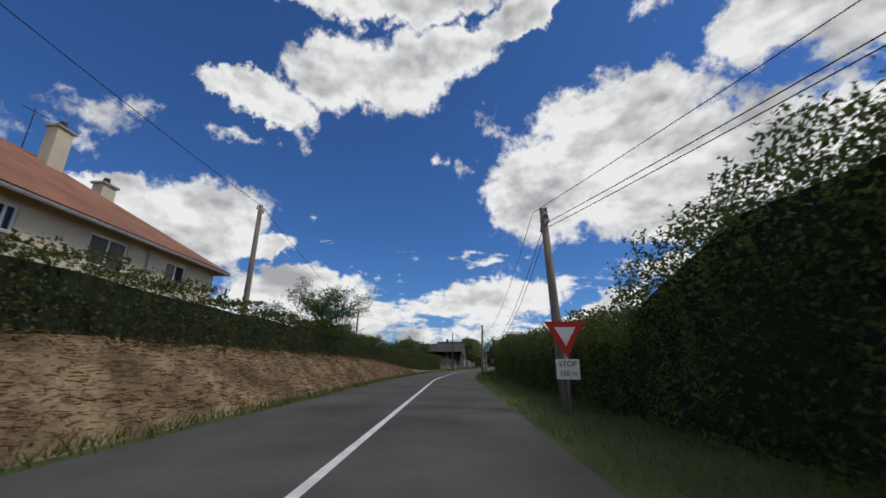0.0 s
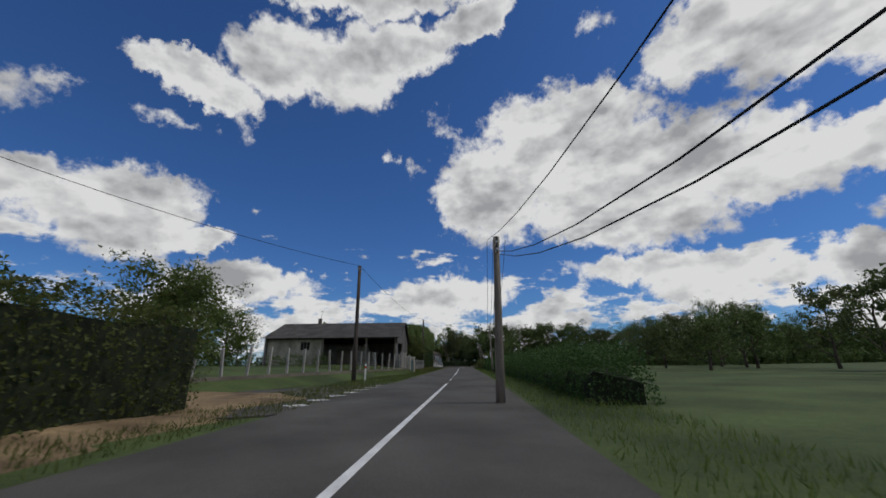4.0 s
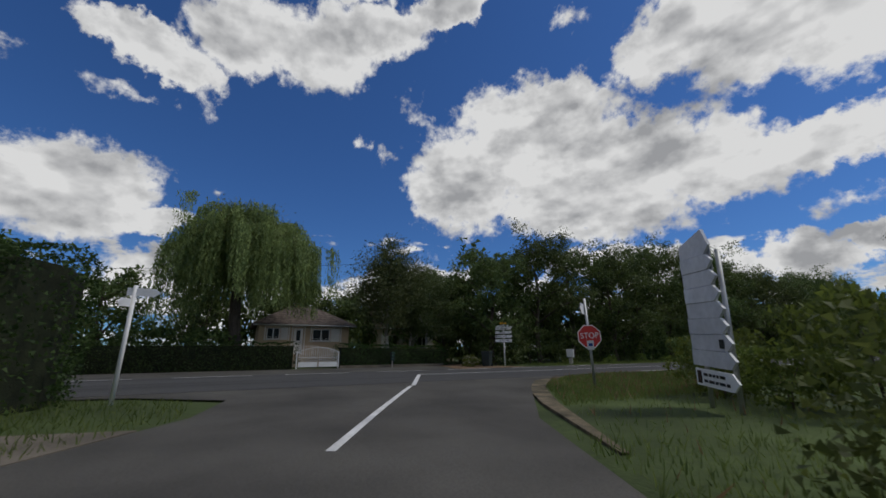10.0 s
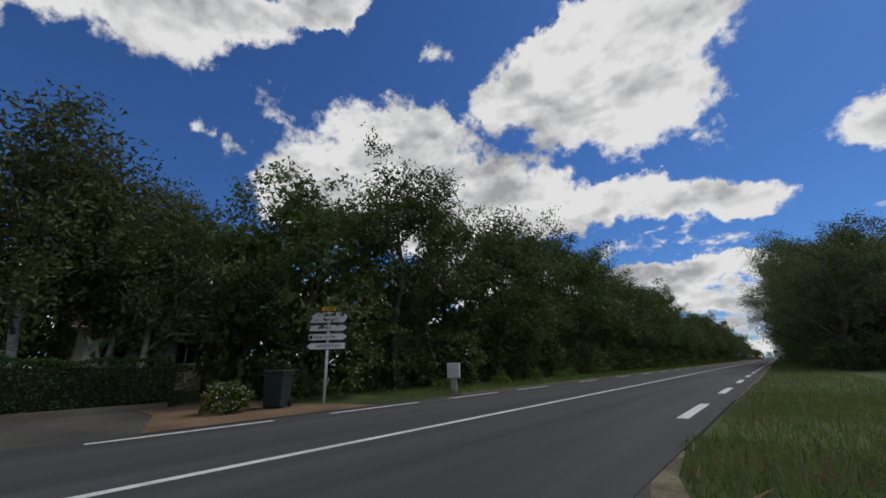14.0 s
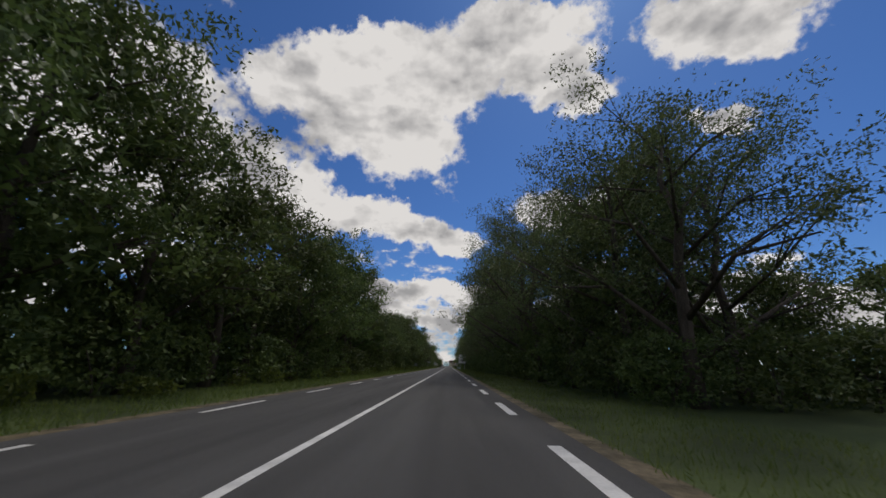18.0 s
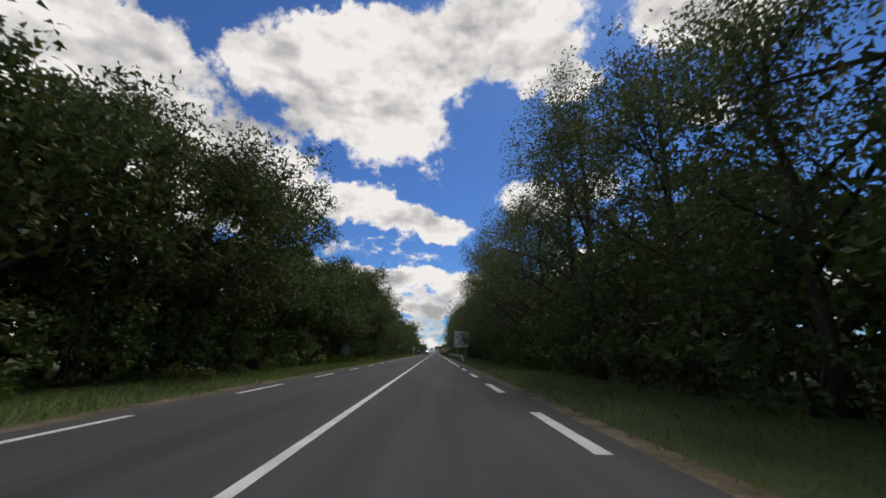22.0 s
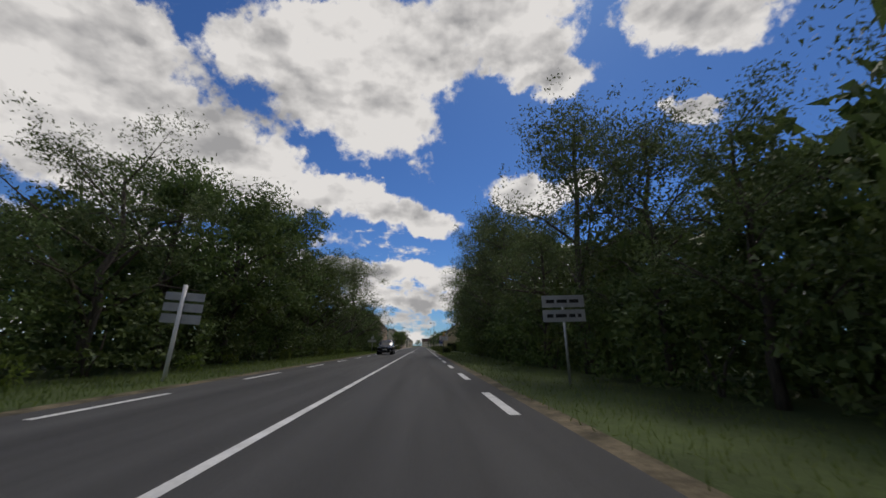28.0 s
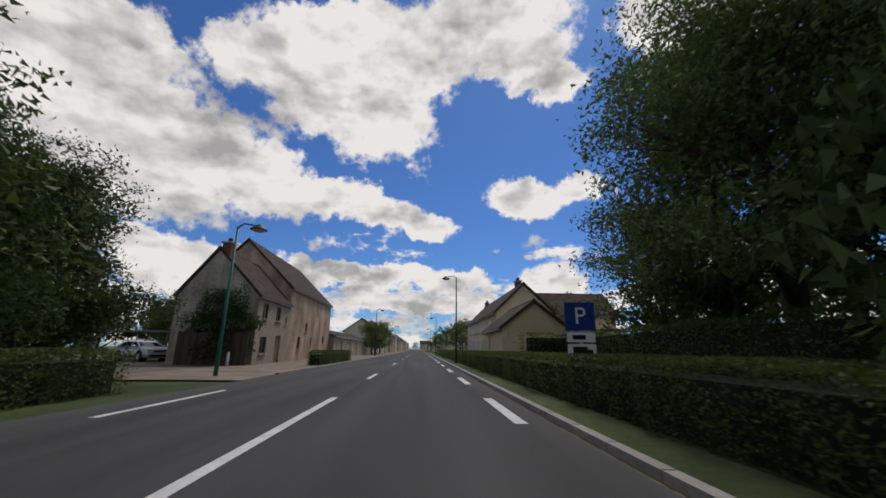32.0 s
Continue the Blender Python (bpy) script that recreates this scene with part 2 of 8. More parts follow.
def leaf_material(name, dark, light, through_light=0.45):
    m = bpy.data.materials.new(name)
    m.use_nodes = True
    nt = m.node_tree
    bsdf = nt.nodes["Principled BSDF"]
    out = nt.nodes["Material Output"]
    geo_n = nt.nodes.new("ShaderNodeNewGeometry")
    info = nt.nodes.new("ShaderNodeObjectInfo")
    tcn = nt.nodes.new("ShaderNodeTexCoord")
    noi = nt.nodes.new("ShaderNodeTexNoise")
    noi.inputs["Scale"].default_value, noi.inputs["Detail"].default_value = 0.7, 3
    nt.links.new(tcn.outputs["Object"], noi.inputs["Vector"])
    add = nt.nodes.new("ShaderNodeMath")
    add.operation = "MULTIPLY_ADD"
    nt.links.new(geo_n.outputs["Random Per Island"], add.inputs[0])
    add.inputs[1].default_value = 0.55
    sub = nt.nodes.new("ShaderNodeMath")
    sub.operation = "MULTIPLY_ADD"
    nt.links.new(noi.outputs[0], sub.inputs[0])
    sub.inputs[1].default_value, sub.inputs[2].default_value = 1.3, -0.5
    nt.links.new(sub.outputs[0], add.inputs[2])
    ramp = nt.nodes.new("ShaderNodeValToRGB")
    ramp.color_ramp.elements[0].color, ramp.color_ramp.elements[1].color = (*dark, 1), (*light, 1)
    nt.links.new(add.outputs[0], ramp.inputs[0])
    hsv = nt.nodes.new("ShaderNodeHueSaturation")
    hue = nt.nodes.new("ShaderNodeMapRange")
    hue.inputs["To Min"].default_value, hue.inputs["To Max"].default_value = 0.485, 0.51
    val = nt.nodes.new("ShaderNodeMapRange")
    val.inputs["To Min"].default_value, val.inputs["To Max"].default_value = 0.75, 1.2
    nt.links.new(info.outputs["Random"], hue.inputs["Value"])
    nt.links.new(info.outputs["Random"], val.inputs["Value"])
    nt.links.new(hue.outputs[0], hsv.inputs["Hue"])
    nt.links.new(val.outputs[0], hsv.inputs["Value"])
    nt.links.new(ramp.outputs[0], hsv.inputs["Color"])
    nt.links.new(hsv.outputs[0], bsdf.inputs["Base Color"])
    bsdf.inputs["Roughness"].default_value = 0.6
    bsdf.inputs["Specular IOR Level"].default_value = 0.25
    tr = nt.nodes.new("ShaderNodeBsdfTranslucent")
    nt.links.new(hsv.outputs[0], tr.inputs["Color"])
    mx = nt.nodes.new("ShaderNodeMixShader")
    mx.inputs[0].default_value = through_light
    nt.links.new(bsdf.outputs[0], mx.inputs[1])
    nt.links.new(tr.outputs[0], mx.inputs[2])
    nt.links.new(mx.outputs[0], out.inputs["Surface"])
    return m


M_ASPHALT = material("asphalt", (0.060, 0.060, 0.059), 0.88, vary=0.3, scale=1.1, grain=45, bump=0.35, bump_scale=120, coords="Object", stretch=(1.0, 0.05, 1), even=True)
M_ASPHALT_OLD = material("worn_asphalt", (0.074, 0.070, 0.061), 0.9, vary=0.34, scale=0.42, grain=40, bump=0.4, bump_scale=110)
M_PAINT = material("road_paint", (0.62, 0.62, 0.6), 0.7, vary=0.18, scale=2.0, grain=25, bump=0.1)
M_GROUND = material("meadow", (0.04, 0.062, 0.014), 0.95, vary=0.35, scale=0.25, grain=9, bump=0.6, bump_scale=30, tint=(0.06, 0.085, 0.024))
M_EARTH = material("bare_earth", (0.16, 0.105, 0.062), 0.95, vary=0.35, scale=0.8, grain=12, bump=0.8, bump_scale=18)
M_STRAW = material("dry_straw", (0.165, 0.11, 0.062), 0.95, vary=0.35, scale=0.9, grain=14, bump=0.7, bump_scale=25, tint=(0.23, 0.165, 0.09))
M_SHOULDER = material("worn_verge_edge", (0.085, 0.076, 0.044), 0.95, vary=0.45, scale=1.6, grain=9, bump=0.8, bump_scale=30, tint=(0.135, 0.108, 0.068))
M_GRAVEL = material("gravel_path", (0.23, 0.185, 0.14), 0.95, vary=0.25, scale=0.7, grain=30, bump=0.5, bump_scale=60)
M_CONCRETE = material("concrete", (0.36, 0.34, 0.30), 0.9, vary=0.22, scale=2.5, grain=30, bump=0.3)
M_DUSTY = material("dusty_concrete", (0.15, 0.13, 0.10), 0.93, vary=0.28, scale=0.8, grain=22, bump=0.35)
M_KERB = material("kerb_stone", (0.33, 0.31, 0.28), 0.9, vary=0.2, scale=1.5, grain=30, bump=0.3, per_object=0.12)
M_RENDER = material("beige_render", (0.50, 0.385, 0.26), 0.92, vary=0.12, scale=0.9, grain=40, bump=0.25)
M_RENDER_PALE = material("cream_render", (0.58, 0.51, 0.38), 0.92, vary=0.12, scale=0.8, grain=40, bump=0.25)
M_RENDER_PINK = material("stained_pink_render", (0.40, 0.30, 0.215), 0.93, vary=0.42, scale=0.8, grain=7, bump=0.35, stretch=(1, 1, 0.45), even=True)
M_RENDER_STAINED = material("stained_cream_render", (0.62, 0.50, 0.34), 0.93, vary=0.45, scale=1.3, grain=6, bump=0.4, stretch=(1, 1, 0.35), tint=(0.24, 0.22, 0.18), even=True)
M_RENDER_GREY = material("stained_grey_render", (0.36, 0.335, 0.265), 0.93, vary=0.42, scale=0.9, grain=7, bump=0.4, stretch=(1, 1, 0.4), even=True)
M_ROOF_RED = material("red_brown_roof_tiles", (0.33, 0.15, 0.09), 0.85, vary=0.22, scale=0.8, grain=14, bump=0.5, bump_scale=20, courses=0.17)
M_ROOF_BROWN = material("brown_roof_tiles", (0.078, 0.052, 0.04), 0.95, vary=0.38, scale=1.6, grain=14, bump=0.5, bump_scale=20, courses=0.17)
M_ROOF_MOTTLED = material("mottled_brown_roof_tiles", (0.115, 0.085, 0.07), 0.9, vary=0.4, scale=3.5, grain=16, bump=0.6, bump_scale=22, tint=(0.15, 0.12, 0.10), courses=0.2)
M_ROOF_DIRTY = material("dirty_fibre_cement_sheet", (0.06, 0.056, 0.051), 0.92, vary=0.35, scale=0.8, grain=9, bump=0.35, stretch=(1, 1, 0.4))
M_RENDER_WARM = material("warm_cream_render", (0.64, 0.52, 0.34), 0.92, vary=0.14, scale=0.7, grain=30, bump=0.25)
M_FENCE_DARK = material("weathered_dark_boards", (0.075, 0.06, 0.045), 0.88, vary=0.3, scale=3, grain=40, bump=0.4, stretch=(1, 1, 0.2), per_object=0.3)
M_ROOF_GREY = material("grey_fibre_cement", (0.17, 0.165, 0.155), 0.9, vary=0.25, scale=0.6, grain=12, bump=0.3)
M_SHEET = material("grey_corrugated_sheet", (0.14, 0.13, 0.117), 0.8, vary=0.32, scale=0.7, grain=10, bump=0.2, stretch=(1, 1, 0.3))
M_BLOCK = material("grey_block", (0.235, 0.215, 0.185), 0.95, vary=0.22, scale=2, grain=30, bump=0.4, per_object=0.12)
M_BRICK_RED = material("red_brown_brick", (0.20, 0.095, 0.065), 0.92, vary=0.3, scale=5, grain=30, bump=0.4, courses=0.08)
M_BRICK = material("buff_brick", (0.42, 0.25, 0.13), 0.9, vary=0.25, scale=6, grain=40, bump=0.4, per_object=0.3)
M_WOOD_POLE = material("weathered_pole_wood", (0.19, 0.165, 0.135), 0.9, vary=0.3, scale=3, grain=40, bump=0.5, stretch=(3, 3, 0.3))
M_WOOD_DARK = material("dark_pole_wood", (0.075, 0.06, 0.05), 0.9, vary=0.3, scale=3, grain=40, bump=0.5, stretch=(3, 3, 0.3))
M_GATE_WOOD = material("brown_gate_wood", (0.16, 0.095, 0.062), 0.8, vary=0.25, scale=3, grain=40, bump=0.4, stretch=(1, 1, 0.2), per_object=0.15)
M_BARK = material("bark", (0.085, 0.07, 0.055), 0.95, vary=0.35, scale=4, grain=30, bump=0.9, stretch=(2, 2, 0.4))
M_BARK_PALE = material("birch_bark", (0.42, 0.40, 0.36), 0.85, vary=0.4, scale=5, grain=25, bump=0.5, stretch=(1, 1, 3))
M_WHITE = material("white_paint", (0.74, 0.74, 0.71), 0.5, vary=0.07, scale=2, grain=30, bump=0.08)
M_SLAT = material("dark_grey_slat", (0.13, 0.128, 0.125), 0.85, vary=0.2, scale=2, grain=30, bump=0.2, per_object=0.25)
M_WRAP = material("white_board_wrap", (0.60, 0.61, 0.64), 0.5, vary=0.1, scale=2, grain=8, bump=0.15, per_object=0.12)
M_CREAM_BOARD = material("off_white_sign_board", (0.78, 0.79, 0.79), 0.45, vary=0.06, scale=2, grain=20, bump=0.04)
M_SIGN_PALE = material("pale_grey_sign_back", (0.55, 0.55, 0.54), 0.6, vary=0.12, scale=3, grain=25, bump=0.05)
M_SIGN_BACK = material("galvanised_sign_back", (0.36, 0.37, 0.38), 0.5, metal=0.5, vary=0.12, scale=3, grain=25, bump=0.08)
M_GALV = material("galvanised_steel", (0.40, 0.41, 0.41), 0.5, metal=0.7, vary=0.15, scale=4, grain=30, bump=0.1)
M_GALV_GREEN = material("mossy_guard_rail", (0.17, 0.25, 0.19), 0.55, metal=0.25, vary=0.2, scale=1.5, grain=20, bump=0.1)
M_RED = material("red_sign_film", (0.50, 0.035, 0.03), 0.45, vary=0.08, scale=3, grain=20, bump=0.03)
M_BLACK = material("black_lettering", (0.012, 0.012, 0.013), 0.5, vary=0.1, bump=0)
M_YELLOW = material("yellow_sign_film", (0.75, 0.36, 0.02), 0.45, vary=0.06, scale=3, bump=0.03)
M_GREEN_SIGN = material("green_sign_film", (0.008, 0.11, 0.055), 0.45, vary=0.06, bump=0.03)
M_BLUE_SIGN = material("blue_sign_film", (0.01, 0.045, 0.22), 0.45, vary=0.08, bump=0.03)
M_GREEN_POST = material("green_lamp_paint", (0.03, 0.16, 0.105), 0.45, vary=0.15, scale=3, bump=0.05)
M_DARK_METAL = material("dark_lamp_metal", (0.03, 0.035, 0.033), 0.5, metal=0.4, vary=0.15, bump=0.05)
M_WIRE = material("black_cable", (0.015, 0.015, 0.016), 0.6, vary=0.1, bump=0)
M_GATE_GREEN = material("blue_green_gate_paint", (0.035, 0.07, 0.075), 0.5, vary=0.15, scale=2, bump=0.05)
M_DARK = material("dark_interior", (0.02, 0.018, 0.016), 0.95, vary=0.2, bump=0)
M_BIN = material("dark_green_plastic", (0.025, 0.035, 0.035), 0.5, vary=0.12, bump=0.05)
M_PLASTIC = material("pale_plastic", (0.55, 0.55, 0.52), 0.5, vary=0.08, bump=0.05)
M_GLASS = material("window_glass", (0.014, 0.016, 0.018), 0.08, vary=0.1, bump=0, spec=0.3)
M_CAR_GLASS = material("dark_car_glass", (0.006, 0.007, 0.008), 0.05, vary=0.1, bump=0, spec=0.6)
M_SHUTTER = material("white_shutter", (0.68, 0.67, 0.63), 0.6, vary=0.08, scale=2, grain=20, bump=0.1)
M_CAR_BLACK = material("black_car_paint", (0.008, 0.008, 0.010), 0.22, vary=0.05, bump=0, spec=0.6)
M_CAR_SILVER = material("silver_car_paint", (0.5, 0.51, 0.52), 0.3, metal=0.4, vary=0.05, bump=0, spec=0.6)
M_TYRE = material("tyre_rubber", (0.012, 0.012, 0.012), 0.85, vary=0.1, bump=0.05)
M_LAMP_GLASS = material("headlight_glass", (0.5, 0.5, 0.5), 0.15, vary=0.05, bump=0, spec=0.6)
L_WOOD = leaf_material("woodland_leaves", (0.043, 0.071, 0.021), (0.150, 0.204, 0.058), 0.32)
L_POPLAR = leaf_material("poplar_leaves", (0.052, 0.078, 0.027), (0.165, 0.208, 0.076), 0.32)
L_HEDGE = leaf_material("hedge_leaves", (0.042, 0.068, 0.018), (0.155, 0.19, 0.048))
L_HEDGE_DARK = leaf_material("conifer_hedge_leaves", (0.024, 0.05, 0.015), (0.08, 0.135, 0.034))
L_WILLOW = leaf_material("willow_leaves", (0.105, 0.145, 0.046), (0.265, 0.325, 0.112), 0.36)
L_BRIGHT = leaf_material("young_leaves", (0.065, 0.10, 0.02), (0.20, 0.255, 0.05), 0.45)
L_GRASS = leaf_material("verge_grass_blades", (0.066, 0.102, 0.022), (0.18, 0.21, 0.06), 0.5)
L_STRAW = leaf_material("dry_grass_blades", (0.15, 0.095, 0.048), (0.29, 0.20, 0.10), 0.35)
L_FLOWER = leaf_material("white_flower_heads", (0.45, 0.45, 0.36), (0.7, 0.7, 0.6), 0.2)

# ---------------------------------------------------------------- mesh helpers


def mesh_of(name, verts, faces, mat, smooth=False):
    me = bpy.data.meshes.new(name)
    me.from_pydata([tuple(v) for v in verts], [], faces)
    me.materials.append(mat)
    if smooth:
        me.polygons.foreach_set("use_smooth", [True] * len(me.polygons))
    me.update()
    return me


def geo():
    return ([], [])


def add(g, verts, faces):
    k = len(g[0])
    g[0].extend(verts)
    g[1].extend([tuple(i + k for i in f) for f in faces])
    return g


def add_box(g, c, s, turn=0.0, taper=1.0):
    """A box with its centre, its size and a turn about z in degrees."""
    ca, sa = math.cos(radians(turn)), math.sin(radians(turn))
    vs = []
    for dz in (-0.5, 0.5):
        k = taper if dz > 0 else 1.0
        for dx, dy in ((-0.5, -0.5), (0.5, -0.5), (0.5, 0.5), (-0.5, 0.5)):
            x, y = dx * s[0] * k, dy * s[1] * k
            vs.append((c[0] + x * ca - y * sa, c[1] + x * sa + y * ca, c[2] + dz * s[2]))
    return add(g, vs, [(3, 2, 1, 0), (4, 5, 6, 7), (0, 1, 5, 4), (1, 2, 6, 5), (2, 3, 7, 6), (3, 0, 4, 7)])


def add_tube(g, p, q, r0, r1=None, n=8, caps=True):
    p, q = Vector(p), Vector(q)
    r1 = r0 if r1 is None else r1
    ax = (q - p).normalized()
    u = ax.orthogonal().normalized()
    w = ax.cross(u)
    vs = []
    for c, r in ((p, r0), (q, r1)):
        for i in range(n):
            a = 2 * math.pi * i / n
            vs.append(tuple(c + u * (r * math.cos(a)) + w * (r * math.sin(a))))
    fs = [(i, (i + 1) % n, n + (i + 1) % n, n + i) for i in range(n)]
    if caps:
        fs += [tuple(range(n - 1, -1, -1)), tuple(range(n, 2 * n))]
    return add(g, vs, fs)


def add_path(g, pts, radii, n=6):
    """A tube along points, one skin with shared rings."""
    pts = [Vector(p) for p in pts]
    k = len(pts)
    vs, fs = [], []
    u = None
    for i, (p, r) in enumerate(zip(pts, radii)):
        ax = (pts[min(i + 1, k - 1)] - pts[max(i - 1, 0)]).normalized()
        u = ax.orthogonal().normalized() if u is None else (u - ax * u.dot(ax)).normalized()
        w = ax.cross(u)
        for j in range(n):
            a = 2 * math.pi * j / n
            vs.append(tuple(p + u * (r * math.cos(a)) + w * (r * math.sin(a))))
    for i in range(k - 1):
        fs += [(i * n + j, i * n + (j + 1) % n, (i + 1) * n + (j + 1) % n, (i + 1) * n + j) for j in range(n)]
    fs += [tuple(range(n - 1, -1, -1)), tuple(range((k - 1) * n, k * n))]
    return add(g, vs, fs)


def add_plate(g, outline, y0, y1):
    """A plate: an outline of (x, z) points extruded from y0 to y1."""
    n = len(outline)
    vs = [(x, y0, z) for x, z in outline] + [(x, y1, z) for x, z in outline]
    fs = [tuple(range(n)), tuple(range(2 * n - 1, n - 1, -1))]
    fs += [((i + 1) % n, i, n + i, n + (i + 1) % n) for i in range(n)]
    return add(g, vs, fs)


def part(name, g, mat, parent=None, label="", smooth=False, bevel=0.0):
    me = g if isinstance(g, bpy.types.Mesh) else mesh_of(name, g[0], g[1], mat, smooth)
    ob = new(name, me)
    if parent is not None:
        ob.parent = parent
    if label:
        ob["label"] = label
    if bevel:
        mod = ob.modifiers.new("bevel", "BEVEL")
        mod.width, mod.segments, mod.limit_method = bevel, 1, "ANGLE"
    return ob


def thing(name, label, category, m=None, group="", kind=""):
    ob = new(name)
    ob.empty_display_size = 0.3
    if m is not None:
        ob.matrix_basis = m
    return tagged(ob, label, category, group, kind)


def leaf_mesh(name, centres, size, mat, seed=0, flat=0.0, droop=None, slim=0.34, corners=3):
    """Small leaves (pointed triangles, or rhombs with corners=4) round the given centres (numpy, n x 3)."""
    rng = np.random.default_rng(seed)
    n = len(centres)
    a = rng.normal(size=(n, 3))
    a[:, 2] *= 1 - flat
    if droop is not None:
        a = a * 0.35 + np.array(droop)
    a /= np.linalg.norm(a, axis=1)[:, None] + 1e-9
    b = np.cross(a, rng.normal(size=(n, 3)))
    b /= np.linalg.norm(b, axis=1)[:, None] + 1e-9
    s = np.reshape(size, (-1, 1)) * rng.uniform(0.6, 1.25, (n, 1))
    if corners == 3:
        v = np.stack([centres - a * s * 0.4 - b * s * slim, centres - a * s * 0.3 + b * s * slim, centres + a * s * 0.6], 1)
    else:
        v = np.stack([centres - a * s * 0.5, centres + b * s * slim + a * s * 0.05, centres + a * s * 0.5, centres - b * s * slim + a * s * 0.05], 1)
    me = bpy.data.meshes.new(name)
    me.vertices.add(corners * n)
    me.vertices.foreach_set("co", v.reshape(-1, 3).astype(np.float32).ravel())
    me.loops.add(corners * n)
    me.loops.foreach_set("vertex_index", np.arange(corners * n, dtype=np.int32))
    me.polygons.add(n)
    me.polygons.foreach_set("loop_start", np.arange(0, corners * n, corners, dtype=np.int32))
    me.materials.append(mat)
    me.update(calc_edges=True)
    me.validate()
    return me


# ---------------------------------------------------------------- the plan: two roads
SIDE = [(178.0, -106.5), (139.2, -95.9), (112.0, -87.8), (92.6, -80.5), (66.1, -67.3), (40.5, -54.9), (18.8, -44.7), (8.2, -39.1), (2.0, -35.6)]
SX = np.array([p[0] for p in SIDE][::-1])
SY = np.array([p[1] for p in SIDE][::-1])
fine_x = np.arange(2.0, 178.1, 0.5)
fine_y = np.interp(fine_x, SX, SY)
for _ in range(30):
    fine_y[1:-1] = (fine_y[:-2] + fine_y[1:-1] * 2 + fine_y[2:]) / 4


def side(x, off=0.0, z=0.0):
    """A point by the side road: at world x on its centre line, off metres to the right of one driving to the junction."""
    y = float(np.interp(x, fine_x, fine_y))
    dy = float(np.interp(x + 1, fine_x, fine_y) - np.interp(x - 1, fine_x, fine_y)) / 2
    n = math.hypot(1, dy)
    return (x - off * dy / n, y + off / n, z)


def side_turn(x):
    """Degrees about z that turn +y to the driving direction there."""
    dy = float(np.interp(x + 1, fine_x, fine_y) - np.interp(x - 1, fine_x, fine_y)) / 2
    return math.degrees(math.atan2(1, -dy))


def ribbon(pts_left, pts_right, z=0.0):
    n = len(pts_left)
    vs = [(*p[:2], z if len(p) < 3 else p[2]) for p in pts_left] + [(*p[:2], z if len(p) < 3 else p[2]) for p in pts_right]
    return (vs, [(i, i + 1, n + i + 1, n + i) for i in range(n - 1)])


def slab(left, right, top, bottom):
    n = len(left)
    g = geo()
    vs = [(*p[:2], top) for p in left] + [(*p[:2], top) for p in right] + [(*p[:2], bottom) for p in left] + [(*p[:2], bottom) for p in right]
    fs = []
    for i in range(n - 1):
        fs += [(i, n + i, n + i + 1, i + 1), (i, i + 1, 2 * n + i + 1, 2 * n + i), (n + i + 1, n + i, 3 * n + i, 3 * n + i + 1)]
    return add(g, vs, fs)


# ground: one sheet to the horizon, finer by the roads
rng = np.random.default_rng(4)
gx = np.concatenate([[-4000, -1500, -600, -250, -120, -70], np.arange(-45, 200, 3.0), [230, 300, 500, 1200, 4000]])
gy = np.concatenate([[-4000, -1500, -600, -300, -170], np.arange(-125, 400, 3.5), [450, 600, 1000, 2000, 4000]])
GX, GY = np.meshgrid(gx, gy)
GZ = -0.06 + 0.03 * np.sin(GX * 0.31) * np.cos(GY * 0.27)
vs = np.stack([GX.ravel(), GY.ravel(), GZ.ravel()], 1)
W_ = len(gx)
fs = [(j * W_ + i, j * W_ + i + 1, (j + 1) * W_ + i + 1, (j + 1) * W_ + i) for j in range(len(gy) - 1) for i in range(W_ - 1)]
ground = part("ground", (vs.tolist(), fs), M_GROUND, smooth=True)
tagged(ground, "rough green meadow and verge grass reaching the horizon", "ground", kind="structure")

# main road: centre line x = -1.8, edges -5.75 and 2.0
CL, RE, LE = -1.8, 1.58, -5.25
main = part("main_road", slab([(-5.8, y) for y in range(-400, 1600, 8)], [(2.05, y) for y in range(-400, 1600, 8)], 0.0, -0.3), M_ASPHALT)
tagged(main, "straight grey asphalt country road with white lines", "road", kind="structure")
xs = np.arange(8.5, 178.0, 1.5)
lane = part("side_road", slab([side(x, -3.0)[:2] for x in xs], [side(x, 2.75)[:2] for x in xs], -0.004, -0.3), M_ASPHALT_OLD)
tagged(lane, "narrow worn grey asphalt lane running to a junction", "road", kind="structure")
# flared mouth of the junction
mouth = [(2.04, -27.5), (2.5, -29.6), (3.6, -31.6), (5.4, -33.3), side(8.5, 2.76)[:2], side(11.0, 0)[:2], side(8.5, -3.01)[:2], (4.6, -41.4), (3.0, -43.4), (2.04, -46.5)]
part_m = part("junction_mouth", add(add(geo(), [(x, y, -0.008) for x, y in mouth], [tuple(range(len(mouth)))[::-1]]), [(x, y, -0.3) for x, y in mouth], [tuple(range(len(mouth)))]), M_ASPHALT_OLD)
tagged(part_m, "flared asphalt mouth of the lane at the main road", "road", kind="structure")
# earthy edge strips
for nm, left, right in (("shoulder_right", [(2.0, y) for y in range(-20, 340, 4)], [(2.04 + 0.4 * min(1.0, (y + 20) / 24) + 0.06 * math.sin(y * 0.7), y) for y in range(-20, 340, 4)]), ("shoulder_left", [(-6.3, y) for y in range(-20, 240, 4)], [(-5.75, y) for y in range(-20, 240, 4)])):
    tagged(part(nm, slab(left, right, -0.015, -0.2), M_SHOULDER), "narrow gritty earth shoulder along the asphalt edge", "shoulder", kind="structure")

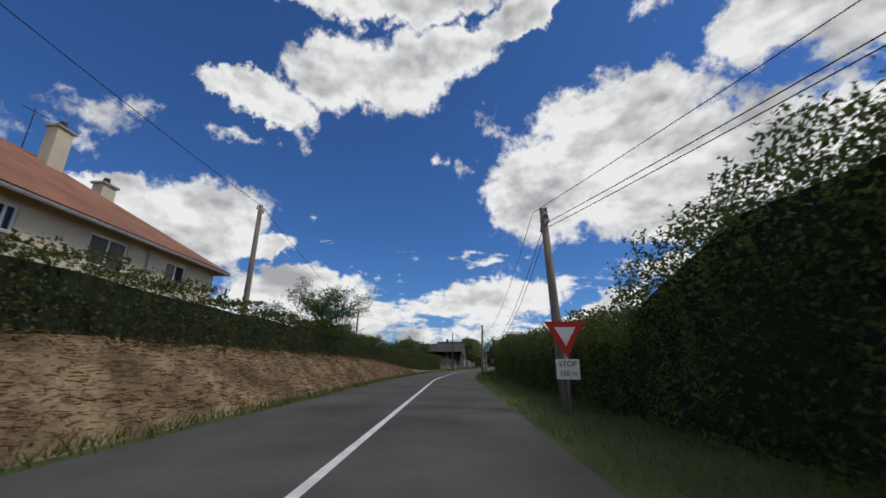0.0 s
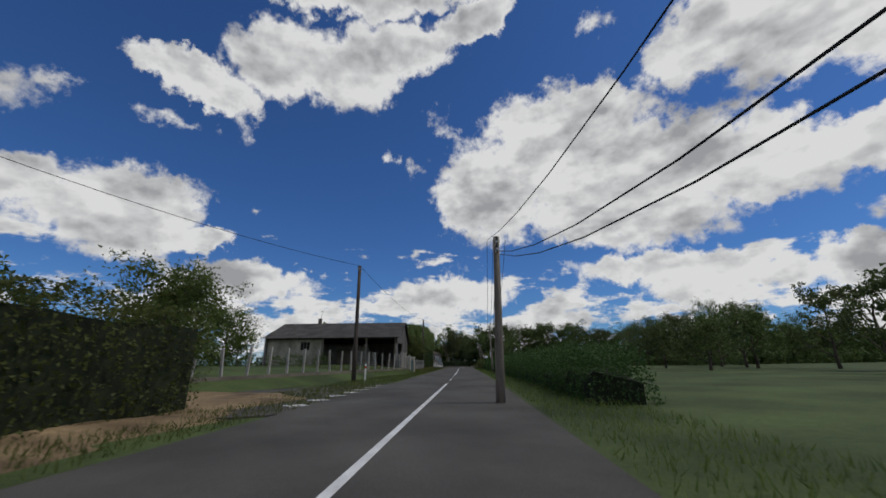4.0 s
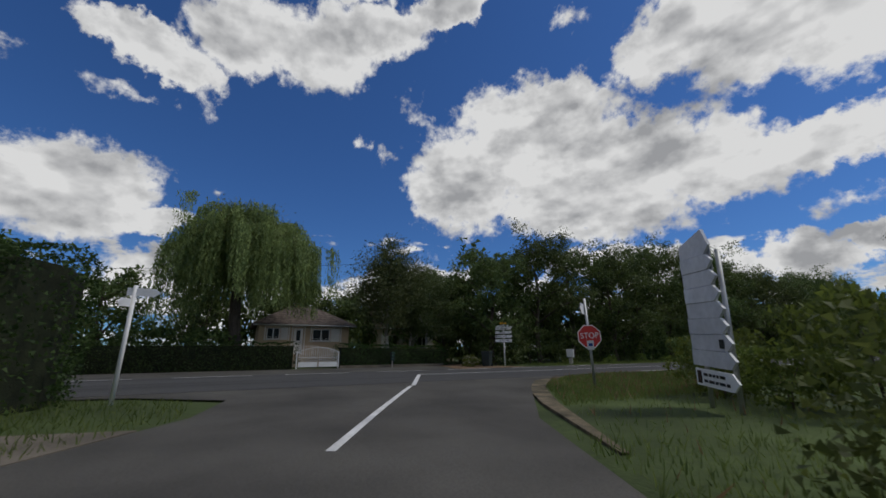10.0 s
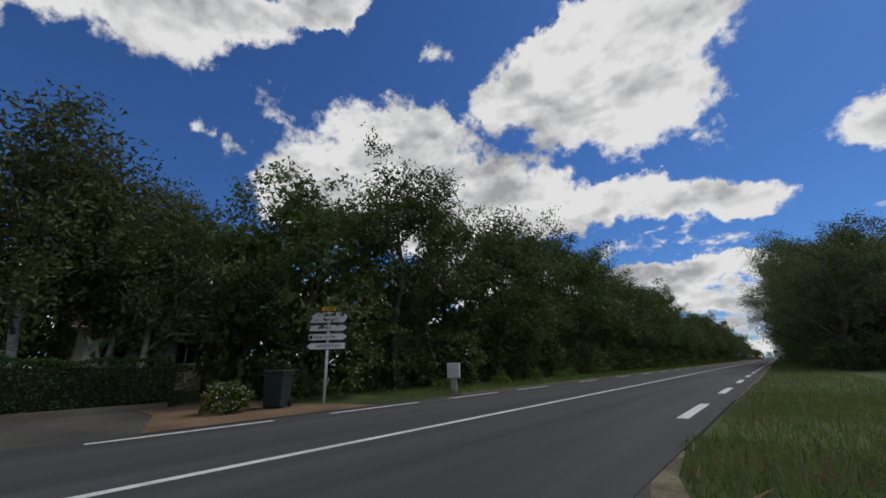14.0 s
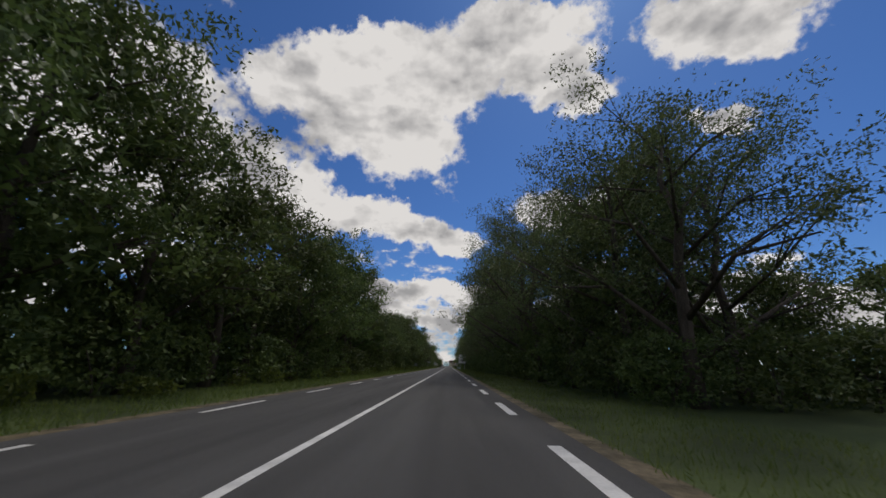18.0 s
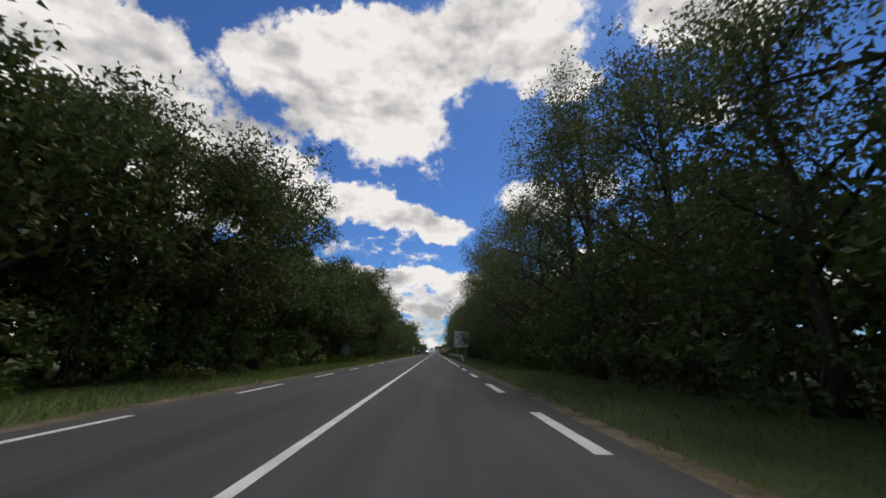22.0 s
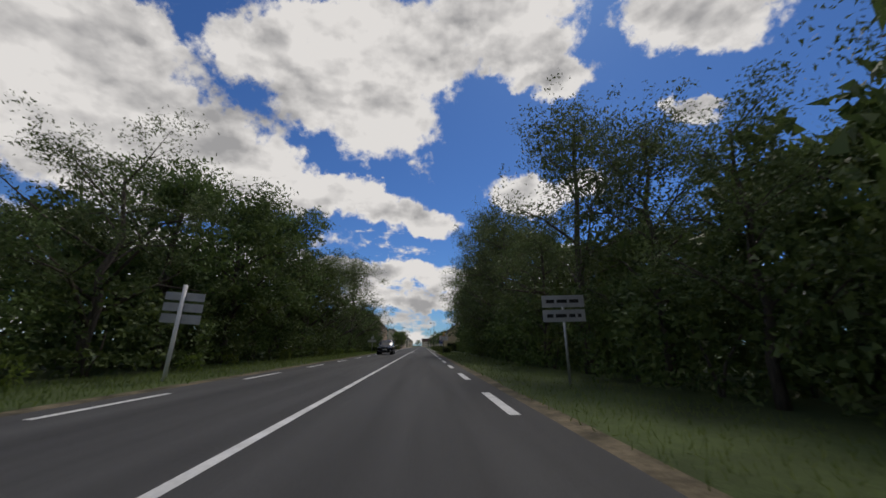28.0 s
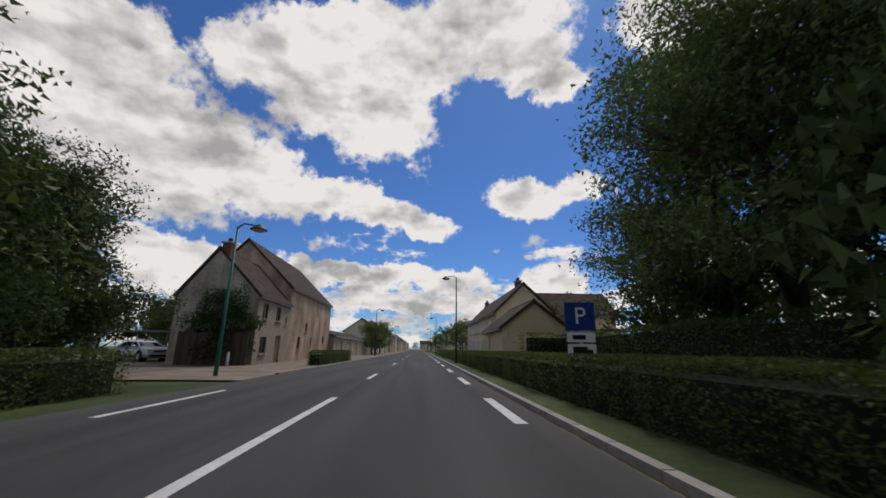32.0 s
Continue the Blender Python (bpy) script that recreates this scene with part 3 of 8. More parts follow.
# painted lines, 4 mm proud of the asphalt
lines = thing("road_markings", "white painted centre line, edge dashes and stop line, slightly worn", "road marking", kind="structure")


def stripe(x0, x1, y0, y1, z=0.004):
    return add(geo(), [(x0, y0, z), (x1, y0, z), (x1, y1, z), (x0, y1, z)], [(0, 1, 2, 3)])


part("centre_line", stripe(CL - 0.07, CL + 0.07, -33.8, 241.7), M_PAINT, lines)
dash3 = mesh_of("edge_dash", [(-0.1, 0, 0.004), (0.1, 0, 0.004), (0.1, 3, 0.004), (-0.1, 3, 0.004)], [(0, 1, 2, 3)], M_PAINT)
y = -23.1
while y < 238:
    if not 104 < y < 160:
        d = part("edge_dash", dash3, M_PAINT, lines)
        d.location = (RE, y, 0)
    y += 6.5
dash_long = mesh_of("long_edge_dash", [(-0.1, 0, 0.004), (0.1, 0, 0.004), (0.1, 20, 0.004), (-0.1, 20, 0.004)], [(0, 1, 2, 3)], M_PAINT)
for y in (105.0, 127.0, 149.0):
    part("long_edge_dash", dash_long, M_PAINT, lines).location = (RE, y, 0)
dash_l = mesh_of("left_edge_dash", [(-0.07, 0, 0.004), (0.07, 0, 0.004), (0.07, 3, 0.004), (-0.07, 3, 0.004)], [(0, 1, 2, 3)], M_PAINT)
y = -70.0
while y < 240:
    part("left_edge_dash", dash_l, M_PAINT, lines).location = (LE, y, 0)
    y += 6.5 if y > -18 else 4.4
dash_c = mesh_of("centre_dash", [(-0.075, 0, 0.004), (0.075, 0, 0.004), (0.075, 3, 0.004), (-0.075, 3, 0.004)], [(0, 1, 2, 3)], M_PAINT)
for y in [253.8, 258.6, 261.6] + list(np.arange(270, 420, 13.0)):
    part("centre_dash", dash_c, M_PAINT, lines).location = (CL, float(y), 0)
for y in np.arange(242.0, 400.0, 6.5):
    part("edge_dash", dash3, M_PAINT, lines).location = (RE, float(y), 0)
for y0, y1 in ((242.5, 245.5), (248.6, 251.4), (255.4, 259.4), (262.0, 266.0)):
    part("left_edge_dash", stripe(LE + 0.34, LE + 0.48, y0, y1), M_PAINT, lines)
for x0, x1 in ((66.8, 170.0), (62.2, 63.4), (58.0, 59.2), (41.8, 54.5), (20.5, 40.2), (14.0, 17.2), (3.4, 10.4)):
    xs = np.linspace(x0, x1, max(4, int((x1 - x0) / 1.5)))
    part("lane_centre_line", ribbon([side(x, -0.06) for x in xs], [side(x, 0.06) for x in xs], 0.004), M_PAINT, lines)
part("centre_line_tail", add(geo(), [(-1.87, -33.86, 0.006), (-1.75, -33.74, 0.006), (3.36, -36.2, 0.006), (3.3, -36.33, 0.006)], [(0, 3, 2, 1)]), M_PAINT, lines)
# slanting arrow that ends the overtaking stretch before the village
part("deflection_arrow", add(geo(), [(-2.0, 243.5, 0.005), (-1.35, 244.9, 0.005), (-1.5, 245.4, 0.005), (-1.22, 250.0, 0.005), (-1.5, 251.4, 0.005), (-1.78, 245.8, 0.005), (-1.95, 246.3, 0.005)], [(0, 1, 2, 5, 6), (2, 3, 4, 5)]), M_PAINT, lines)
corner = [(2.05, -26.0), (2.04, -27.5), (2.5, -29.6), (3.6, -31.6), (5.4, -33.3), (8.5, -35.4), (12.0, -37.4)]
edge_in = [(x - 0.1, y - 0.1) for x, y in corner]
edge_out = [(x + 0.3 * k, y + 0.42 * k) for (x, y), k in zip(corner, (0.1, 0.6, 1.0, 1.05, 0.8, 0.4, -0.1))]
tagged(part("corner_shoulder", slab(edge_out, edge_in, -0.012, -0.2), M_SHOULDER), "worn bare earth edge on the inside of the junction", "shoulder", kind="structure")

# ---------------------------------------------------------------- vegetation


def limbs(g, rng, base, height, spread, r0, count, lean=0.0, start=0.35, wob=0.12):
    """A tapered trunk with forking limbs; returns the tips."""
    pts = [Vector(base)]
    n = 6
    for i in range(1, n + 1):
        pts.append(Vector((base[0] + lean * i / n + rng.normal(0, wob), base[1] + rng.normal(0, wob), base[2] + height * 0.82 * i / n)))
    rad = [r0 * (1 - 0.82 * i / n) + 0.02 for i in range(n + 1)]
    rad[0] = r0 * 1.25
    add_path(g, pts, rad, 7)
    tips = [pts[-1]] + [pts[-1] + Vector((math.cos(k * 1.26) * spread * 0.24, math.sin(k * 1.26) * spread * 0.24, -0.05 * height * (k % 2))) for k in range(5)]
    for k in range(count):
        f = start + (1 - start) * (k + rng.uniform(0, 0.8)) / count
        i = min(n - 1, int(f * n))
        p = pts[i].lerp(pts[i + 1], f * n - i)
        a = k * 2.4 + rng.uniform(-0.4, 0.4)
        ln = spread * (1.15 - 0.55 * f) * rng.uniform(0.75, 1.1)
        mid = p + Vector((math.cos(a) * ln * 0.5, math.sin(a) * ln * 0.5, ln * rng.uniform(0.2, 0.5)))
        tip = p + Vector((math.cos(a) * ln, math.sin(a) * ln, ln * rng.uniform(0.3, 0.75)))
        r = rad[i] * 0.5
        add_path(g, [p, mid, tip], [r, r * 0.6, r * 0.2], 5)
        tips += [mid, tip]
        for s in range(2):
            b = a + rng.uniform(-1.1, 1.1)
            q = mid + Vector((math.cos(b), math.sin(b), rng.uniform(0.1, 0.8))) * ln * 0.5
            add_path(g, [mid, q], [r * 0.4, r * 0.12], 4)
            tips.append(q)
    return tips


def crown_points(rng, tips, n, puff, low=0.0, squash=0.75):
    t = np.array([tuple(v) for v in tips])
    w = rng.integers(0, len(t), n)
    sub = rng.normal(0, 1, (len(t), 5, 3)) * np.array([puff, puff, puff * squash]) * 0.75
    p = t[w] + sub[w, rng.integers(0, 5, n)] + rng.normal(0, 1, (n, 3)) * np.array([puff, puff, puff * squash]) * 0.38
    return p[p[:, 2] > low]


def tree(name, label, seed, height, spread, r0, count, leaves, size, puff, leaf_mat, bark=None, start=0.3, low=1.0, category="tree", squash=0.75, wob=0.12, group="", core=0.18):
    rng = np.random.default_rng(seed)
    root = thing(name, label, category, group=group)
    g = geo()
    tips = limbs(g, rng, (0, 0, -0.25), height, spread, r0, count, start=start, wob=wob)
    part("trunk", g, bark or M_BARK, root, smooth=True)
    outer = crown_points(rng, tips, leaves, puff, low, squash)
    # larger leaf sprays deeper in the crown close it against the sky
    heart = crown_points(rng, [Vector((v.x * 0.62, v.y * 0.62, v.z * 0.92)) for v in tips], int(leaves * core), puff * 0.8, low, squash)
    sizes = np.concatenate([np.full(len(outer), size), np.full(len(heart), size * 1.6)])
    part("crown", leaf_mesh("crown", np.concatenate([outer, heart]), sizes, leaf_mat, seed, slim=0.25), leaf_mat, root)
    return root


def bush_mesh(name, seed, w, d, h, n, size, mat):
    rng = np.random.default_rng(seed)
    u = rng.normal(size=(n, 3))
    u /= np.linalg.norm(u, axis=1)[:, None]
    r = rng.uniform(0.55, 1.0, (n, 1)) ** 0.5
    lump = 1 + 0.22 * np.sin(u[:, :1] * 5 + seed) * np.cos(u[:, 1:2] * 6 + seed) + 0.15 * np.sin(u[:, 2:3] * 9 + seed * 2)
    p = u * r * lump * np.array([w / 2, d / 2, h / 2]) + np.array([0, 0, h * 0.46])
    p = p[p[:, 2] > 0]
    return leaf_mesh(name, p, size, mat, seed)


GROUP_L, GROUP_R = "woodland edge trees", "roadside tree row"
wood_protos = []
for k, (h, sp, n) in enumerate(((12.5, 4.4, 9200), (14.0, 4.8, 10000), (11.0, 4.6, 8800), (9.0, 4.0, 7800))):
    wood_protos.append(dict(seed=20 + k, height=h, spread=sp, r0=0.24, count=11, leaves=int(n * 0.88), size=0.25, puff=0.85, leaf_mat=L_WOOD, start=0.14, low=0.7, core=0.3))
popl_protos = []
for k, (h, sp, n) in enumerate(((16.5, 4.6, 12000), (15.0, 4.2, 11000), (18.5, 4.4, 12500))):
    popl_protos.append(dict(seed=50 + k, height=h, spread=sp, r0=0.22, count=14, leaves=int(n * 0.92), size=0.175, puff=0.78, leaf_mat=L_POPLAR, start=0.14, low=0.8, squash=0.95, core=0.26))

airy_protos = []
for k, (h, sp, n) in enumerate(((13.5, 5.6, 13500), (12.0, 5.0, 11500))):
    airy_protos.append(dict(seed=70 + k, height=h, spread=sp, r0=0.26, count=13, leaves=int(n * 1.05), size=0.155, puff=0.75, leaf_mat=L_POPLAR, start=0.14, low=1.5, squash=0.8, wob=0.3, core=0.04))
LABEL_A = "tall open-crowned tree with limbs and sky showing through"
LABEL_W = "broad dark green woodland tree with dense crown beside the road"
LABEL_P = "tall loose-leaved green tree leaning over the verge"
made = {}


def plant(kind, k, x, y, scale, turn, group):
    key = (kind, k)
    m = pose(x, y, 0, 0, 0, turn) @ Matrix.Diagonal((scale, scale, scale, 1))
    if key not in made:
        p = dict({"p": popl_protos, "a": airy_protos}.get(kind, wood_protos)[k])
        if kind == "b":
            p.update(leaves=2100, size=0.82, core=0.02, seed=p["seed"] + 100)
        ob = tree("broadleaf_tree" if kind in "wb" else "roadside_tree", {"p": LABEL_P, "a": LABEL_A}.get(kind, LABEL_W), group=group, **p)
        made[key] = ob
    else:
        ob = copy_thing(made[key], Matrix.Identity(4))
        ob["group"] = group
    ob.matrix_basis = m
    return ob


rng = np.random.default_rng(7)


def tree_row(y0, step, x0, wave, kinds, sizes, group):
    """Trees at even steps along the main road: the kind and the size of each, from the near end on."""
    for i, (kind, size) in enumerate(zip(kinds.split(), sizes)):
        plant(kind[0], int(kind[1]), x0 + wave * math.sin(i * 2.4), y0 + i * step, size, (i * 137.5) % 360, group)


# the wood on the far side of the road, its clearing, and the trees before the village
tree_row(-23.0, 4.6, -11.4, 0.5, "w2 w1 w1 w0 w1 w1 w1 w1 w1 w2 w1 w0 w1 w1 w1 w1 w0 w3 w2 w3 w3 w3 w3 w0 w0 w1 w1 w3 w2 w2 w2 w1 w1 w1 w1 w0 a0 a0 a1 a1 w0 w0",
         [0.85, 0.87, 0.86, 0.98, 0.9, 0.98, 0.9, 1.02, 0.9, 1.02, 0.9, 0.94, 0.94, 0.98, 0.9, 0.98, 0.86, 1.02, 0.9, 0.9, 0.86, 0.9, 0.98, 0.94, 0.98, 0.98, 1.02, 0.94, 0.94, 0.98, 0.94, 0.9, 0.98, 0.94, 0.94, 0.98, 0.94, 0.94, 0.98, 0.98, 0.86, 0.98], GROUP_L)
tree_row(194.0, 4.5, -11.3, 0.5, "w3 a1 w0 w0 w0 w1 w3 a0 a1 a0 a0 a0 w3 w3 w3 w3",
         [0.54, 0.72, 0.86, 0.9, 0.94, 0.94, 1.02, 0.84, 0.84, 0.9, 0.98, 1.1, 0.8, 0.82, 0.82, 0.98], GROUP_L)
for y in np.arange(-26, 166, 8.5):
    plant("b", int(rng.integers(0, 3)), (-15.2 if 84 < y < 140 else -17.5) + rng.uniform(-1.5, 1.5), float(y) + rng.uniform(-2, 2), rng.uniform(0.74, 0.87), float(rng.uniform(0, 360)), GROUP_L)
for y in (204, 213):
    plant("w", 3, -17.0, y, 0.95, 23.0 * y, GROUP_L)
# the row on the near side, with open-crowned trees first and between
tree_row(12.5, 5.0, 7.7, 0.6, "a1 a0 p1 a0 a0 a1 a0 p2 a1 a0 p2 p2 p0 p1 p0 p0 p2 a0 a0 p2 p0 p1 p2 p2 a1 a1 p0 p1 a1 p2 p1 p1 p2 p1 p2 p0 p1 p1 p0 p1 p1 p1 p0 p2 p2 p0",
         [0.94, 0.98, 0.78, 0.98, 1.2, 1.2, 1.2, 1.2, 1.2, 1.2, 1.2, 1.2, 0.98, 0.78, 0.9, 0.98, 1.06, 0.94, 0.94, 1.02, 0.9, 0.9, 0.94, 1.1, 0.82, 0.9, 0.86, 0.94, 0.98, 0.9, 0.94, 0.94, 0.9, 0.98, 0.82, 0.7, 0.5, 0.74, 0.94, 0.68, 0.74, 0.98, 0.93, 1.06, 1.02, 1.0], GROUP_R)
for kind, k, x, y, size in (("a", 0, 11.0, 15.0, 0.86), ("a", 1, 13.0, 23.0, 0.98), ("w", 1, 11.0, 27.0, 1.05), ("w", 0, 10.5, 20.0, 1.1), ("w", 3, 14.5, 17.0, 0.66), ("w", 1, 11.0, 64.0, 1.1), ("w", 1, 11.5, 130.0, 1.0),
                            ("w", 1, 9.8, 226.0, 1.0), ("w", 0, 12.5, 274.5, 0.85)):
    plant(kind, k, x, y, size, 40.0 * y, GROUP_R)
for k, y in enumerate((39.0, 46.0, 54.0)):
    plant("b", k, 14.5, y, 0.72, 110.0 * k, GROUP_R)
for y in np.arange(62, 232, 7.5):
    plant("b", int(rng.integers(0, 3)), 13.5 + rng.uniform(-1.5, 1.5), float(y) + rng.uniform(-2, 2), rng.uniform(0.75, 1.0), float(rng.uniform(0, 360)), GROUP_R)

# undergrowth: shrubs filling the foot of both woods
shrubs = [bush_mesh("shrub_leaves", 90 + k, 4.6, 4.2, 3.6, 2000, 0.2, L_WOOD) for k in range(3)]
shrubs_far = [bush_mesh("shrub_leaves", 95 + k, 4.6, 4.2, 3.6, 1100, 0.42, L_WOOD) for k in range(2)]
shrubs_mid = [bush_mesh("shrub_leaves", 97 + k, 4.6, 4.2, 3.6, 1000, 0.34, L_WOOD) for k in range(2)]
stem = mesh_of("shrub_stem", *add_path(add_path(geo(), [(0, 0, -0.2), (0.2, 0.1, 1.0), (0.5, 0.2, 2.0)], [0.06, 0.04, 0.02], 5), [(0, 0, -0.2), (-0.3, 0.1, 0.9), (-0.6, -0.3, 1.9)], [0.05, 0.04, 0.02], 5), M_BARK)


def shrub(x, y, s, sz=1.0, mesh=None, label="dense dark green shrub at the foot of the wood", group="undergrowth shrubs"):
    root = thing("shrub", label, "shrub", pose(x, y, 0, 0, 0, float(rng.uniform(0, 360))) @ Matrix.Diagonal((s, s, s * sz, 1)), group)
    part("stem", stem, M_BARK, root).scale = (0.45, 0.45, 0.5) if mesh and mesh.name.startswith("young") else (0.9, 0.9, 0.8)
    part("foliage", mesh or shrubs[int(rng.integers(0, 3))], L_WOOD, root)
    return root


for y in np.arange(-23, 167, 3.9):
    shrub(-11.0 + rng.uniform(-0.7, 0.6) - (1.3 if 100 < y < 112 else 0.0), float(y), rng.uniform(0.8, 1.05), rng.uniform(0.8, 1.15))
for y in np.arange(19, 240, 3.9):
    shrub(7.3 + rng.uniform(-0.5, 0.7) + (2.6 if 124 < y < 147 else 0.0), float(y), rng.uniform(0.85, 1.1), rng.uniform(0.9, 1.3))


def thicket(label, spots, n, size, seed):
    """Far undergrowth behind the nearer shrubs, joined: spots of (x, y, width, height)."""
    r = np.random.default_rng(seed)
    heaps = []
    for x, y, w, h in spots:
        u = r.normal(size=(n, 3))
        u /= np.linalg.norm(u, axis=1)[:, None]
        p = u * r.uniform(0.55, 1.0, (n, 1)) ** 0.5 * np.array([w / 2, w / 2, h / 2]) * (1 + 0.2 * np.sin(u[:, :1] * 5 + y)) + np.array([x, y, h * 0.46])
        heaps.append(p[p[:, 2] > 0])
    ob = part("undergrowth", leaf_mesh("undergrowth", np.concatenate(heaps), size, L_WOOD, seed), L_WOOD)
    return tagged(ob, label, "undergrowth", kind="stuff")


thicket("dark green undergrowth deep inside the left wood", [(-20.5 + rng.uniform(-1, 1), float(y), 5.6, 4.8) for y in np.arange(-20, 168, 5.2)], 520, 0.72, 151)
thicket("dark green undergrowth far behind the tree row", [(16.5 + rng.uniform(-1, 1), float(y), 5.6, 4.8) for y in np.arange(24, 262, 5.6)], 520, 0.72, 152)
thicket("dark green undergrowth behind the trees before the village", [(-16.0 + rng.uniform(-1, 1), float(y), 5.4, 6.4) for y in np.arange(201, 274, 4.4)], 800, 0.5, 155)
thicket("dark green undergrowth inside the wood", [(-15.5 + rng.uniform(-1, 1), float(y), 5.2, 5.0) for y in np.arange(-22, 166, 7.0)], 1000, 0.45, 153)
thicket("dark green undergrowth behind the tree row", [(12.0 + rng.uniform(-1, 1), float(y), 5.2, 5.0) for y in np.arange(22, 262, 7.0)], 1000, 0.45, 154)
for y in np.arange(-24, 166, 5.0):
    shrub(-13.6 + rng.uniform(-0.6, 0.6), float(y), rng.uniform(1.0, 1.2), 1.6, shrubs_mid[int(rng.integers(0, 2))])
for y in np.arange(24, 262, 5.5):
    shrub(9.8 + rng.uniform(-0.6, 0.6), float(y), rng.uniform(1.0, 1.2), 1.6, shrubs_mid[int(rng.integers(0, 2))])
for x, y, s_ in ((7.0, 12.5, 0.7), (9.5, 11.8, 0.8), (12.5, 12.0, 0.85), (15.5, 13.0, 0.85), (19.0, 13.5, 0.85), (8.0, 14.5, 0.9), (13.5, 15.5, 0.95), (17.0, 17.0, 0.95), (23.0, 14.5, 0.6), (27.0, 15.5, 0.7), (31.5, 16.5, 0.7), (6.6, 16.0, 0.75), (11.0, 17.5, 0.8), (15.0, 19.0, 0.8)):
    shrub(x, y, s_, 0.9, shrubs_far[int(rng.integers(0, 2))] if x > 14 else None, "low dark bush in a field hedgerow", "field hedgerow")
for y in np.arange(-95, -40, 4.0):
    shrub(-16.5 + rng.uniform(-1, 1), float(y), rng.uniform(0.8, 1.0), 1.0, shrubs_far[int(rng.integers(0, 2))], "dark garden shrub behind a clipped hedge", "garden shrubs")
for y in np.arange(-44, -20, 4.5):
    shrub(-27.0 + rng.uniform(-1, 1), float(y), rng.uniform(1.1, 1.3), 1.5, shrubs_far[int(rng.integers(0, 2))], "dark garden shrub behind the bungalow", "garden shrubs")
for y in np.arange(198, 268, 5.0):
    shrub(-13.8 + rng.uniform(-0.6, 0.6), float(y), rng.uniform(1.0, 1.2), 1.3, shrubs_mid[int(rng.integers(0, 2))])
for y in np.arange(198, 266, 3.6):
    shrub(-10.6 + rng.uniform(-0.5, 0.5), float(y), rng.uniform(0.8, 1.0), 0.9)
for x, y in ((13.0, 243.0), (14.5, 249.0), (13.2, 254.5), (15.5, 260.0), (8.2, 244.5), (8.6, 253.0)):
    shrub(x, y, rng.uniform(0.8, 1.0), 1.0, shrubs_mid[int(rng.integers(0, 2))])
for y in np.arange(170, 198, 3.4):
    shrub(-13.5 + rng.uniform(-1.5, 1.5), float(y), rng.uniform(0.5, 0.7), 0.7)


